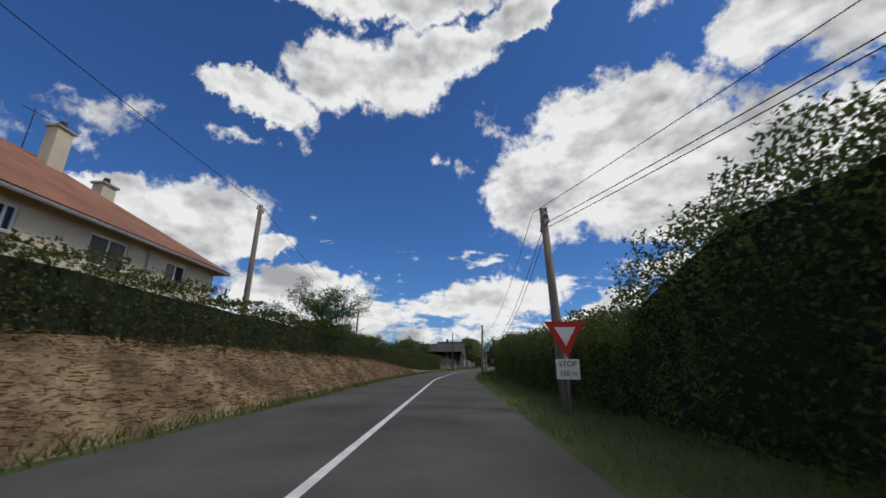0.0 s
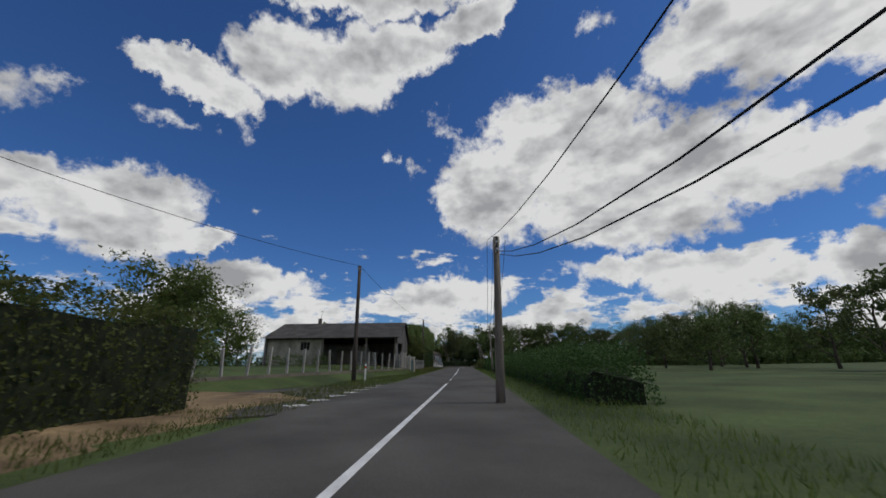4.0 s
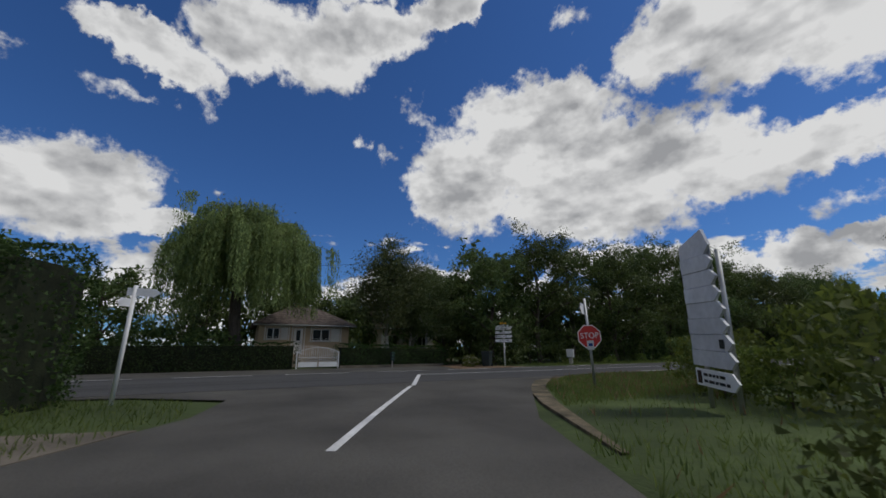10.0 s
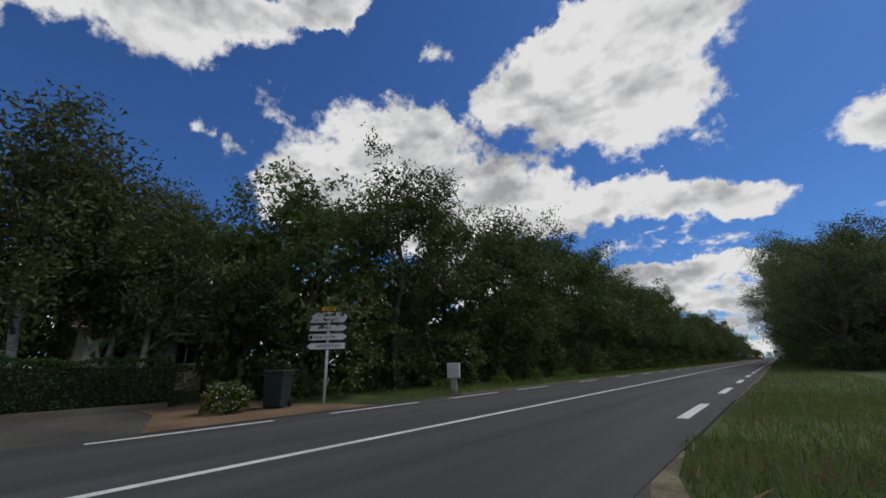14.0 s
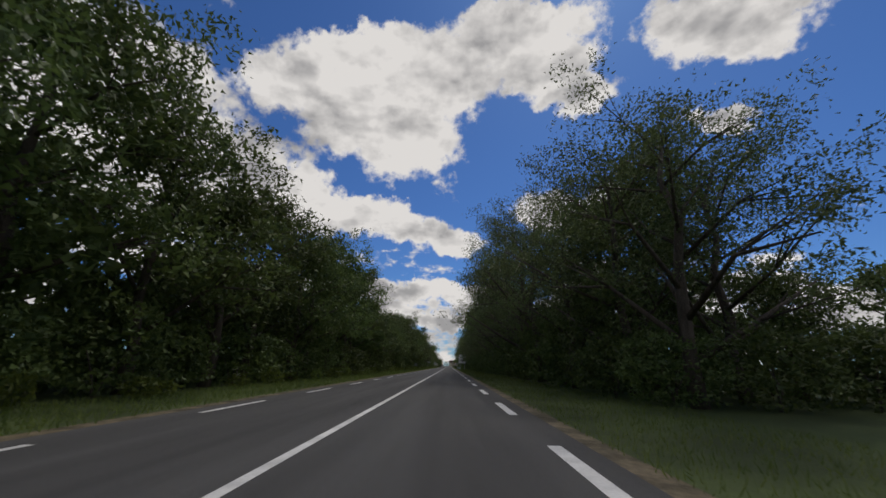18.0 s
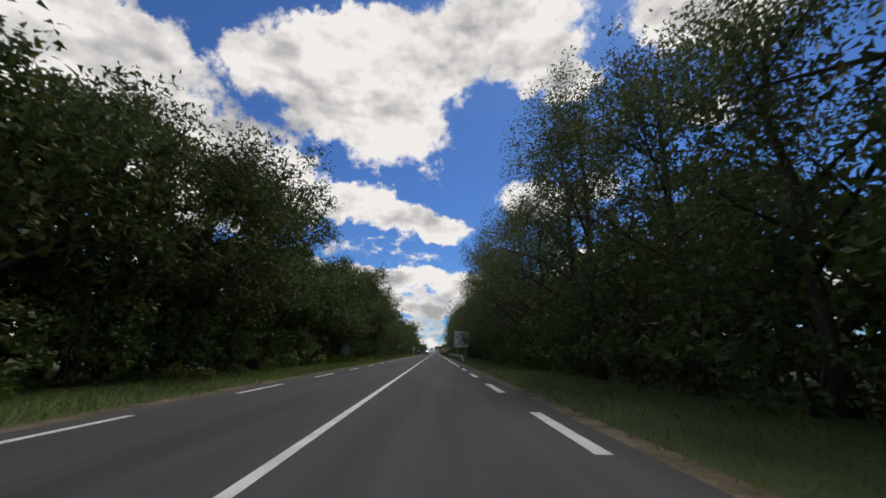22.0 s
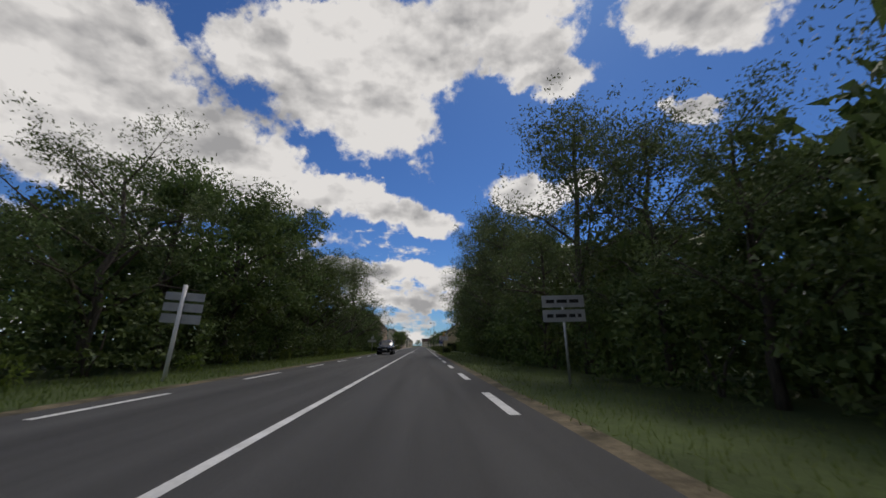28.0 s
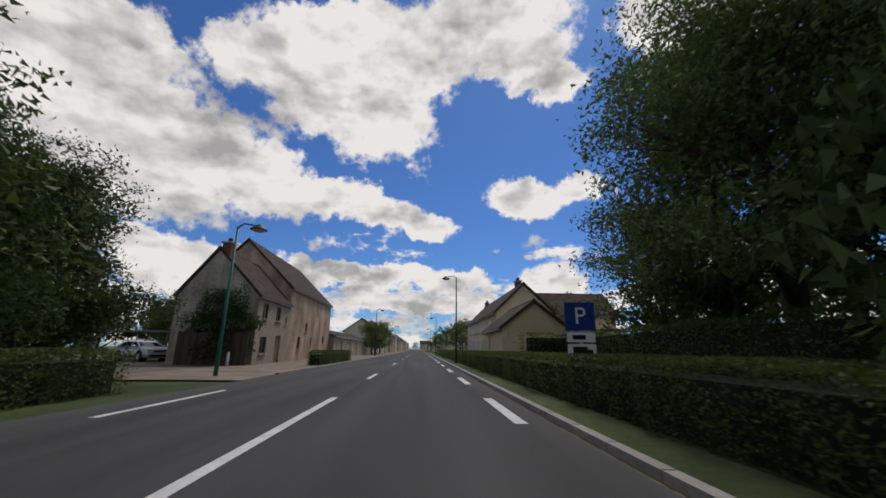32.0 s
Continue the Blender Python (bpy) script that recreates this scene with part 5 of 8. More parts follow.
def gable_house(name, label, m, w, d, eave, ridge, wall_mat, roof_mat, front=(), back=(), right=(), left=(), hip=0.0, over=0.35, thick=0.3, ridge_at=0.5, shutters=False, chimneys=(), gable_mat=None, frame_mat=None):
    """Body x 0..w, y 0..d (front at y = 0); the ridge runs along x. Openings: (x0, x1, z0, z1, kind)."""
    root = thing(name, label, "house", m)
    walls = (("front", front, pose(0, 0, 0), w), ("back", back, pose(w, d, 0, 0, 0, 180), w), ("right", right, pose(w, 0, 0, 0, 0, 90), d), ("left", left, pose(0, d, 0, 0, 0, -90), d))
    for nm, holes, wm, ln in walls:
        if nm in ("right", "left"):
            g = wall_grid(geo(), ln - 2 * thick, eave, thick, [(h[0] - thick, h[1] - thick, h[2], h[3]) for h in holes], -0.3)
            g = ([(x + thick, y, z) for x, y, z in g[0]], g[1])
        else:
            g = wall_grid(geo(), ln, eave, thick, [h[:4] for h in holes], -0.3)
        if not hip and nm in ("right", "left"):
            r = ln * (ridge_at if nm == "right" else 1 - ridge_at)
            add_plate(g, [(0, eave), (ln, eave), (r, ridge)], 0.0, thick)
        wl = part("wall", g, gable_mat if gable_mat and nm in ("right", "left") else wall_mat, root)
        wl.matrix_basis = wm
        for h in holes:
            hm = wm @ pose(h[0], 0, h[2])
            if h[4] == "w":
                window(root, hm, h[1] - h[0], h[3] - h[2], shutters, frame_mat or M_WHITE)
            elif h[4] == "d":
                door(root, hm, h[1] - h[0], h[3] - h[2], M_GATE_WOOD)
            elif h[4] == "v":
                door(root, hm, h[1] - h[0], h[3] - h[2], M_WHITE)
        # panel behind the openings, near-black in colour to stand in for the unlit room
        if holes:
            bx = part("room_backing", add_box(geo(), (ln / 2, 1.2, eave / 2), (ln - 1.2, 0.05, eave - 0.3)), M_DARK, root)
            bx.matrix_basis = wm
    t = 0.16
    o = over
    ry = d * ridge_at
    k1, k2 = (ridge - eave) / ry, (ridge - eave) / (d - ry)
    a0, a1 = (hip, w - hip) if hip else (-o, w + o)
    lo1, lo2 = eave - o * k1, eave - o * k2
    A, B = (-o, -o, lo1), (w + o, -o, lo1)
    C, D = (w + o, d + o, lo2), (-o, d + o, lo2)
    E, F = (a0, ry, ridge), (a1, ry, ridge)
    slopes = [[A, B, F, E], [C, D, E, F]]
    if hip:
        slopes += [[B, C, F], [D, A, E]]
    for sl in slopes:
        nrm = (Vector(sl[1]) - Vector(sl[0])).cross(Vector(sl[2]) - Vector(sl[0])).normalized() * t
        g = geo()
        n = len(sl)
        add(g, [tuple(Vector(p) + nrm + Vector((0, 0, 0.02))) for p in sl] + [tuple(Vector(p) + Vector((0, 0, 0.02))) for p in sl], [tuple(range(n)), tuple(range(2 * n - 1, n - 1, -1))] + [((i + 1) % n, i, n + i, n + (i + 1) % n) for i in range(n)])
        part("roof_slope", g, roof_mat, root)
    part("ridge_tiles", add_tube(geo(), (a0, ry, ridge + t * 0.9), (a1, ry, ridge + t * 0.9), 0.11, n=8), roof_mat, root)
    for y0 in (-o - 0.05,):
        part("gutter", add_tube(geo(), (-o, y0, lo1 + 0.05), (w + o, y0, lo1 + 0.05), 0.06, n=6), M_GALV, root)
    for c in chimneys:
        chimney(root, *c)
    return root


# house with the red-brown hipped roof above the bank
house1 = gable_house("detached_house", "cream rendered house with a red-brown hipped tile roof behind the hedge", pose(117.5, -101.2, 0, 0, 0, 164.3) @ pose(-15.5, 0, 0), 15.5, 9.5, 5.8, 8.95, M_RENDER_PALE, M_ROOF_RED,
                     front=((12.1, 13.4, 4.45, 5.3, "w"), (8.4, 10.0, 4.25, 5.35, "w"), (5.5, 6.1, 4.5, 5.3, "w"), (2.0, 3.2, 4.4, 5.3, "w")), hip=5.3, over=0.5, chimneys=((10.1, 4.3, 8.2, 10.5, 0.7, M_RENDER_PALE), (13.0, 4.6, 6.8, 9.3, 0.75, M_RENDER_PALE)))
part("aerial", add_path(add_path(geo(), [(9.5, 5.0, 9.3), (9.5, 5.0, 11.2)], [0.025, 0.02], 5), [(9.0, 5.0, 11.0), (10.1, 5.0, 11.1)], [0.015, 0.015], 4), M_DARK_METAL, house1)
part("downpipe", add_tube(geo(), (11.0, -0.07, 0), (11.0, -0.07, 5.6), 0.05, n=6), M_GALV, house1)

# open barn, gable end to the lane
barn = thing("barn", "open-fronted barn with grey corrugated roof, sheet-clad gable and block walls", "barn", pose(34.35, -60.26, 0, 0, 0, -24.6))
FE, RR, RZ, EZ1, EZ2, BL = 5.7, -3.9, 6.5, 4.35, 3.95, 16.6


def corrugated(a, b, c, mat, name, parent, pitch=0.17, depth=0.03):
    """A corrugated sheet on the parallelogram a, a + b, a + c; the waves run along c."""
    a, b, c = Vector(a), Vector(b), Vector(c)
    nrm = b.cross(c).normalized()
    n = max(4, int(b.length / pitch * 2))
    vs, fs = [], []
    for i in range(n + 1):
        o = nrm * (depth if i % 2 else 0)
        vs += [tuple(a + b * (i / n) + o), tuple(a + b * (i / n) + c + o), tuple(a + b * (i / n) + o - nrm * 0.02), tuple(a + b * (i / n) + c + o - nrm * 0.02)]
    for i in range(n):
        k = 4 * i
        fs += [(k, k + 4, k + 5, k + 1), (k + 3, k + 7, k + 6, k + 2)]
    return part(name, (vs, fs), mat, parent)


corrugated((FE + 0.5, -BL - 0.3, EZ1 - 0.2), (0, BL + 0.7, 0), (-FE - 0.5, 0, RZ - EZ1 + 0.2), M_ROOF_DIRTY, "roof_sheet", barn)
corrugated((RR - 0.4, 0.4, EZ2 - 0.25), (0, -BL - 0.7, 0), (-RR + 0.4, 0, RZ - EZ2 + 0.25), M_ROOF_DIRTY, "roof_sheet", barn)
nb = 62
clad = new("gable_cladding")
clad.parent = barn
for i in range(nb):
    x0 = RR + (FE - RR) * i / nb
    x1 = RR + (FE - RR) * (i + 0.97) / nb
    xm = (x0 + x1) / 2
    slope = lambda x: RZ - (x * (RZ - EZ1) / FE if x > 0 else x * (RZ - EZ2) / RR) - 0.06
    bot = 3.5 if xm > 1.9 else 2.55
    part("cladding_sheet", add_plate(geo(), [(x0, bot), (x1, bot), (x1, slope(x1)), (x0, slope(x0))], 0.03 + 0.012 * (i % 2), 0.06 + 0.012 * (i % 2)), M_SHEET, clad)
wallb = part("gable_wall", add_box(geo(), ((RR + 1.7) / 2, -0.12, 1.2), (1.7 - RR, 0.2, 2.7)), M_CONCRETE, barn)
part("rear_wall", add_box(geo(), (RR, -BL / 2 - 0.1, 1.85), (0.2, BL - 0.4, 4.0)), M_BLOCK, barn)
part("end_wall", add_box(geo(), ((FE + RR) / 2, -BL, 2.0), (FE - RR, 0.2, 4.3)), M_BLOCK, barn)
part("end_gable", add_plate(geo(), [(RR, 4.1), (FE, 4.1), (FE, EZ1 - 0.1), (0, RZ - 0.1), (RR, EZ2 - 0.1)], -BL - 0.05, -BL + 0.1), M_SHEET, barn)
part("store_wall", wall_grid(geo(), 7.0, 4.1, 0.2, [(4.2, 5.4, 2.75, 3.7)], -0.1), M_RENDER_GREY, barn).matrix_basis = pose(FE - 0.4, -BL + 0.1, 0, 0, 0, 90)
store_window = part("store_window", add_box(geo(), (FE - 0.5, -BL + 4.9, 3.22), (0.05, 1.2, 0.95)), M_DARK, barn)
for yy in (4.32, 4.7, 5.1, 5.48):
    part("window_bar", add_box(geo(), (FE - 0.46, -BL + yy, 3.22), (0.04, 0.05, 0.95)), M_WOOD_POLE, store_window)
part("inner_wall", add_box(geo(), (1.0, -8.0, 1.7), (0.15, 7.0, 3.4)), M_BLOCK, barn)
for yy in (-0.25, -3.9, -9.4):
    part("post", add_box(geo(), (FE - 0.25, yy, 2.1), (0.24, 0.24, 4.4)), M_WOOD_POLE, barn)
for yy in (-0.3, -5.6, -10.9, -16.2):
    part("rafter", add_path(geo(), [(FE, yy, EZ1 - 0.12), (0, yy, RZ - 0.15), (RR, yy, EZ2 - 0.12)], [0.09] * 3, 4), M_WOOD_DARK, barn)
part("beam", add_box(geo(), (FE - 0.25, -BL / 2, EZ1 - 0.2), (0.2, BL, 0.25)), M_WOOD_DARK, barn)
part("downpipe", add_path(geo(), [(FE + 0.45, 0.1, EZ1 - 0.3), (FE - 0.02, 0.02, EZ1 - 0.9), (FE - 0.02, 0.02, 0.3)], [0.05] * 3, 6), M_GALV, barn)
stack = part("chimney", add_box(geo(), (0.0, -11.9, 6.7), (0.42, 0.42, 0.8)), M_DUSTY, barn, bevel=0.02)
part("cap", add_box(geo(), (0.0, -11.9, 7.18), (0.5, 0.5, 0.05)), M_DARK_METAL, stack)
for x, y in ((-0.17, -12.07), (0.17, -12.07), (-0.17, -11.73), (0.17, -11.73)):
    part("cap_leg", add_box(geo(), (x, y, 7.13), (0.05, 0.05, 0.08)), M_DUSTY, stack)
aer = add_path(geo(), [(0.1, -11.75, 6.9), (0.15, -11.7, 7.7), (0.3, -11.5, 8.25)], [0.018, 0.016, 0.014], 5)
add_path(aer, [(-0.15, -11.9, 7.65), (0.4, -11.45, 7.7)], [0.012, 0.012], 4)
add_path(aer, [(0.1, -11.75, 8.1), (0.6, -11.2, 8.4)], [0.02, 0.008], 4)
part("aerial", aer, M_DARK_METAL, barn)
aer = add_path(geo(), [(-0.2, -6.3, 6.4), (-0.2, -6.3, 7.0)], [0.015, 0.012], 4)
add_path(aer, [(-0.2, -6.6, 6.85), (-0.2, -5.7, 7.2)], [0.012, 0.01], 4)
part("aerial", aer, M_DARK_METAL, barn)
# block courses on the gable wall below the cladding
bl = mesh_of("block", *add_box(geo(), (0, 0, 0), (0.485, 0.05, 0.185)), M_BLOCK)
for j in range(13):
    for i in range(11):
        x = RR + 0.3 + i * 0.5 + (0.25 if j % 2 else 0)
        if x < 1.5:
            ob = part("block", bl, M_BLOCK, wallb)
            ob.location = (x, 0.005, 0.1 + j * 0.195)
# things in the barn
for i, (x, y, s) in enumerate(((4.2, -2.8, 1.0), (3.6, -7.4, 1.2), (4.4, -12.2, 0.9))):
    t = thing("wooden_crate", "old grey wooden crate standing in the barn", "crate", pose(34.35, -60.26, 0, 0, 0, -24.6) @ pose(x - 1.2, y, -0.05), "barn crates")
    for zz in range(4):
        part("board", add_box(geo(), (0, 0, 0.12 + zz * 0.24), (s * 1.3, s, 0.2)), M_GATE_WOOD, t)

BARN = pose(34.35, -60.26, 0, 0, 0, -24.6)
for k, (y, w, h, mat) in enumerate(((-7.9, 1.9, 2.0, M_DUSTY), (-5.3, 2.2, 2.1, M_KERB), (-3.7, 0.8, 2.0, M_KERB))):
    t = thing("leaning_board", "pale grey sheet board leaning on the inner barn wall", "board", BARN @ pose(1.45, y, 1.0 if k == 0 else 0.55, 0, -7.0, 0), "barn boards")
    part("sheet", add_box(geo(), (0, 0, h / 2), (0.04, w, h)), mat, t, bevel=0.008)
    part("foot_block", add_box(geo(), (0, 0, -0.45 if k == 0 else -0.25), (0.3, w * 0.9, 0.95 if k == 0 else 0.5)), M_DARK_METAL, t)
t = thing("wooden_trestle", "grey wooden trestle standing behind the yard fence", "trestle", pose(47.2, -65.6, 0.5, 0, 0, -35) @ Matrix.Diagonal((0.75, 0.75, 0.75, 1)))
part("top_beam", add_box(geo(), (0, 0, 1.05), (1.0, 0.1, 0.1)), M_WOOD_POLE, t)
for x in (-0.45, 0.45):
    for y in (-0.3, 0.3):
        part("leg", add_tube(geo(), (x * 1.25, y, 0.0), (x, 0, 1.05), 0.035, n=5), M_WOOD_POLE, t)
part("brace", add_tube(geo(), (-0.5, -0.1, 0.45), (0.5, -0.1, 0.75), 0.025, n=5), M_WOOD_POLE, t)

# raised grass yard, and the concrete post fence on its low wall
F0, F1 = Vector((56.6, -71.0, 0)), Vector((46.0, -63.5, 0))
inward = Vector((-0.577, -0.817, 0.0))
yard_edge = [F0.lerp(F1, u) for u in (-1.3, 0.0, 0.6, 1.06)]
yard = part("yard", ribbon([(p.x, p.y, 0.5) for p in yard_edge], [(*(p + inward * 6.5).to_tuple()[:2], 0.95) for p in yard_edge]), M_GROUND)
bank = part("yard_bank", ribbon([(*(p - inward * 1.5).to_tuple()[:2], -0.04) for p in yard_edge[:3]] + [(*(yard_edge[3] - inward * 0.7).to_tuple()[:2], -0.04)], [(p.x, p.y, 0.42) for p in yard_edge]), M_GROUND)
tagged(bank, "short grass bank rising to the yard wall", "bank", kind="structure")
bk, bf = r3.uniform(0.2, 1.05, 5000), r3.uniform(0, 1, 5000)
grass("lane_verge_grass", "short grass on the bank under the yard wall", np.stack([56.6 - 10.6 * bk + 0.577 * 1.4 * bf, -71.0 + 7.5 * bk + 0.817 * 1.4 * bf, 0.44 - 0.46 * bf], 1), 0.12, 8)
yk, yf = r3.uniform(0.0, 1.05, 7000), r3.uniform(0.02, 1, 7000)
grass("yard_grass", "mown pale green grass in the barn yard", np.stack([56.6 - 10.6 * yk - 0.577 * 6.4 * yf, -71.0 + 7.5 * yk - 0.817 * 6.4 * yf, 0.53 + 0.45 * yf], 1), 0.12, 9)
tagged(yard, "raised grass yard in front of the barn", "yard", kind="structure")
for x, y, sz in ((7.0, -9.0, 0.5), (7.2, -12.2, 0.55), (6.8, -14.6, 0.5)):
    p = BARN @ Vector((x, y, 0.0))
    shrub(p.x, p.y, sz, 1.25, None, "dusty green garden shrub in front of the barn", "yard shrubs")
fence = thing("yard_fence", "fence of leaning concrete posts on a low kerb wall", "fence", kind="structure")
fp = mesh_of("fence_post", *add_box(geo(), (0, 0, 0.72), (0.11, 0.11, 1.45), taper=0.85), M_CONCRETE)
rr = np.random.default_rng(3)
for k in range(-14, 5):
    p = F0.lerp(F1, 0.597 + 0.121 * k)
    part("fence_post", fp, M_CONCRETE, fence).matrix_basis = pose(p.x, p.y, 0.48, rr.uniform(-5, 5), rr.uniform(-6, 6), -25)
pp, qq = F0.lerp(F1, -1.2), F0.lerp(F1, 1.06)
c = (pp + qq) / 2
part("base_wall", add_box(geo(), (c.x, c.y, 0.27), ((qq - pp).length, 0.18, 0.58), -35.3), M_DUSTY, fence)
for z in (0.95, 1.3, 1.62):
    part("fence_wire", add_tube(geo(), (pp.x, pp.y, z), (qq.x, qq.y, z), 0.003, n=4), M_DARK_METAL, fence)

gate_b = thing("yard_gate", "dark blue-green metal gate between two stone pillars", "gate", pose(45.3, -62.95, 0.12, 0, 0, 154))
for x in (0.0, 3.4):
    pl = part("pillar", add_box(geo(), (x, 0, 0.75), (0.42, 0.42, 1.6)), M_RENDER_GREY, gate_b, bevel=0.02)
    part("pillar_cap", add_box(geo(), (x, 0, 1.6), (0.52, 0.52, 0.1), taper=0.85), M_CONCRETE, pl)
part("gate_leaf", add_box(geo(), (0.97, 0, 0.65), (1.46, 0.05, 1.15)), M_GATE_GREEN, gate_b, bevel=0.01)
part("gate_leaf", add_box(geo(), (2.44, 0, 0.65), (1.46, 0.05, 1.15)), M_GATE_GREEN, gate_b, bevel=0.01)
# fence of concrete posts and slats after the gate
slatf = thing("slat_fence", "low fence of grey concrete posts and horizontal slats", "fence", pose(41.9, -61.25, 0, 0, 0, 154), kind="structure")
sl_post = mesh_of("fence_post", *add_box(geo(), (0, 0, 0.68), (0.13, 0.13, 1.55), taper=0.85), M_CONCRETE)
slat = mesh_of("slat", *add_box(geo(), (0.9, 0, 0), (1.68, 0.035, 0.16)), M_SLAT)
for i in range(7):
    ob = part("fence_post", sl_post, M_CONCRETE, slatf)
    ob.matrix_basis = pose(i * 1.8, 0, 0, rr.uniform(-3, 3), rr.uniform(-3, 3), 0)
    if i < 6:
        for j in range(4):
            ob = part("slat", slat, M_SLAT, slatf)
            ob.location = (i * 1.8, 0, 0.2 + j * 0.19)
part("base_wall", add_box(geo(), (5.4, 0, 0.02), (11.0, 0.2, 0.25)), M_CONCRETE, slatf)

# house with skylights at the corner, gable to the lane
house2 = gable_house("corner_house", "beige rendered house with a steep brown tile roof and skylights", pose(3.8, -50.6, 0, 0, 0, 62.9) @ pose(-9.5, -3.0, 0), 9.5, 6.0, 5.75, 8.55, M_RENDER, M_ROOF_BROWN, over=0.15, chimneys=((3.5, 3.4, 8.0, 9.5, 0.7, M_ROOF_BROWN),))
part("gable_window", add_box(geo(), (9.53, 3.2, 6.0), (0.06, 0.55, 1.0)), M_DARK, house2, "narrow dark window")
for x in (3.2, 6.4):
    zz = 5.75 + (8.55 - 5.75) / 3 * 2.2
    gs = add_box(geo(), (0, 0, 0), (0.9, 0.75, 0.06))
    ob = part("skylight", gs, M_GLASS, house2)
    ob.matrix_basis = pose(x, 2.2, zz + 0.22, 43, 0, 0)
part("satellite_dish", add_tube(geo(), (1.5, 3.0, 9.3), (1.45, 2.92, 9.35), 0.38, 0.3, 14), M_PLASTIC, house2)
part("aerial", add_path(geo(), [(2.2, 3.0, 8.6), (2.3, 3.0, 10.0), (1.6, 3.0, 10.4)], [0.02, 0.02, 0.012], 5), M_DARK_METAL, house2)

# wooden gate and brick pillar
gate_w = thing("wooden_gate", "closed brown plank gate with raised posts beside a brick pillar", "gate", pose(11.9, -48.9, 0, 0, 0, 153))
pk = mesh_of("plank", *add_box(geo(), (0, 0, 0.85), (0.135, 0.035, 1.62)), M_GATE_WOOD)
for i in range(34):
    ob = part("plank", pk, M_GATE_WOOD, gate_w)
    f = abs((i % 17) - 8) / 8
    ob.matrix_basis = pose(0.1 + i * 0.145, 0, 0.05 - 0.14 * (1 - f))
for x in (-0.03, 2.5, 5.05):
    part("gate_post", add_box(geo(), (x, 0.04, 0.95), (0.12, 0.1, 1.9)), M_GATE_WOOD, gate_w)
for z in (0.4, 1.3):
    part("rail", add_box(geo(), (2.5, 0.045, z), (5.0, 0.05, 0.14)), M_GATE_WOOD, gate_w)
apron = part("gate_apron", slab([(12.6, -48.9), (9.8, -47.5), (7.0, -46.1)], [side(14.6, -3.0)[:2], side(11.6, -3.0)[:2], side(9.4, -3.05)[:2]], 0.004, -0.2), M_DUSTY)
tagged(apron, "dusty concrete apron between the plank gate and the lane", "driveway", kind="structure")
pillar = thing("brick_pillar", "buff brick gate pillar with a stepped brick cap", "pillar", pose(6.9, -46.4, 0, 0, 0, -27))
part("core", add_box(geo(), (0, 0, 0.95), (0.5, 0.5, 2.0)), M_CONCRETE, pillar)
bm_ = mesh_of("brick", *add_box(geo(), (0, 0, 0), (0.21, 0.1, 0.058)), M_BRICK)
for j in range(27):
    z = 0.05 + j * 0.071
    grow_ = 0.03 if j > 24 else 0.0
    for sd in range(4):
        for k in range(3 if j % 2 else 2):
            a = sd * 90
            off = (k - 1) * 0.22 if j % 2 else (k - 0.5) * 0.24
            ob = part("brick", bm_, M_BRICK, pillar)
            ob.matrix_basis = pose(0, 0, z, 0, 0, a) @ pose(off, -0.245 - grow_, 0)
part("cap", add_box(geo(), (0, 0, 2.02), (0.72, 0.72, 0.12), taper=0.8), M_BRICK, pillar, bevel=0.02)

# bungalow across the main road
house3 = gable_house("bungalow", "beige rendered bungalow with a mottled brown hipped roof and white shutters", pose(-17.9, -40.1, 0, 0, 0, 90), 6.9, 7.0, 3.2, 4.75, M_RENDER, M_ROOF_MOTTLED,
                     front=((0.56, 1.52, 1.98, 2.87, "w"), (2.54, 3.26, 0.85, 2.87, "v"), (3.96, 5.36, 1.86, 2.82, "w")), hip=2.4, over=0.45, chimneys=((3.0, 3.4, 4.5, 5.15, 0.42, M_BRICK),))
for x0, x1, z0, z1 in ((1.56, 2.1, 1.95, 2.9), (5.4, 6.15, 1.83, 2.85)):
    sh = part("shutter", add_box(geo(), ((x0 + x1) / 2, -0.03, (z0 + z1) / 2), (x1 - x0, 0.045, z1 - z0)), M_SHUTTER, house3)
    for z in np.linspace(z0 + 0.1, z1 - 0.1, 9):
        part("slat", add_box(geo(), ((x0 + x1) / 2, -0.06, float(z)), (x1 - x0 - 0.12, 0.02, 0.05)), M_SHUTTER, sh)
for x0, x1, z0, z1 in ((0.48, 2.16, 1.9, 2.95), (3.88, 6.22, 1.78, 2.9), (2.46, 3.34, 0.85, 2.95)):
    g = geo()
    for x in (x0 - 0.03, x1 + 0.03):
        add_box(g, (x, -0.02, (z0 + z1) / 2), (0.07, 0.06, z1 - z0))
    add_box(g, ((x0 + x1) / 2, -0.023, z1 + 0.035), (x1 - x0 + 0.13, 0.06, 0.07))
    part("surround", g, M_WHITE, house3)
for x0, x1, z0 in ((0.4, 2.2, 1.95), (3.75, 6.3, 1.82)):
    g = geo()
    for z in (z0, z0 + 0.22):
        add_tube(g, (x0, -0.2, z), (x1, -0.2, z), 0.012, n=5)
    for x in np.linspace(x0, x1, 9):
        add_tube(g, (float(x), -0.2, z0), (float(x), -0.2, z0 + 0.22), 0.008, n=4)
    for x in (x0, x1):
        add_tube(g, (x, -0.2, z0 + 0.02), (x, 0.02, z0 + 0.02), 0.012, n=4)
    part("flower_box_rail", g, M_SHUTTER, house3)
part("door_glass", add_box(geo(), (2.9, 0.075, 2.3), (0.3, 0.02, 0.8)), M_GLASS, house3)
part("terrace", add_box(geo(), (2.7, -0.7, 0.38), (3.4, 1.36, 0.95)), M_RENDER, house3)
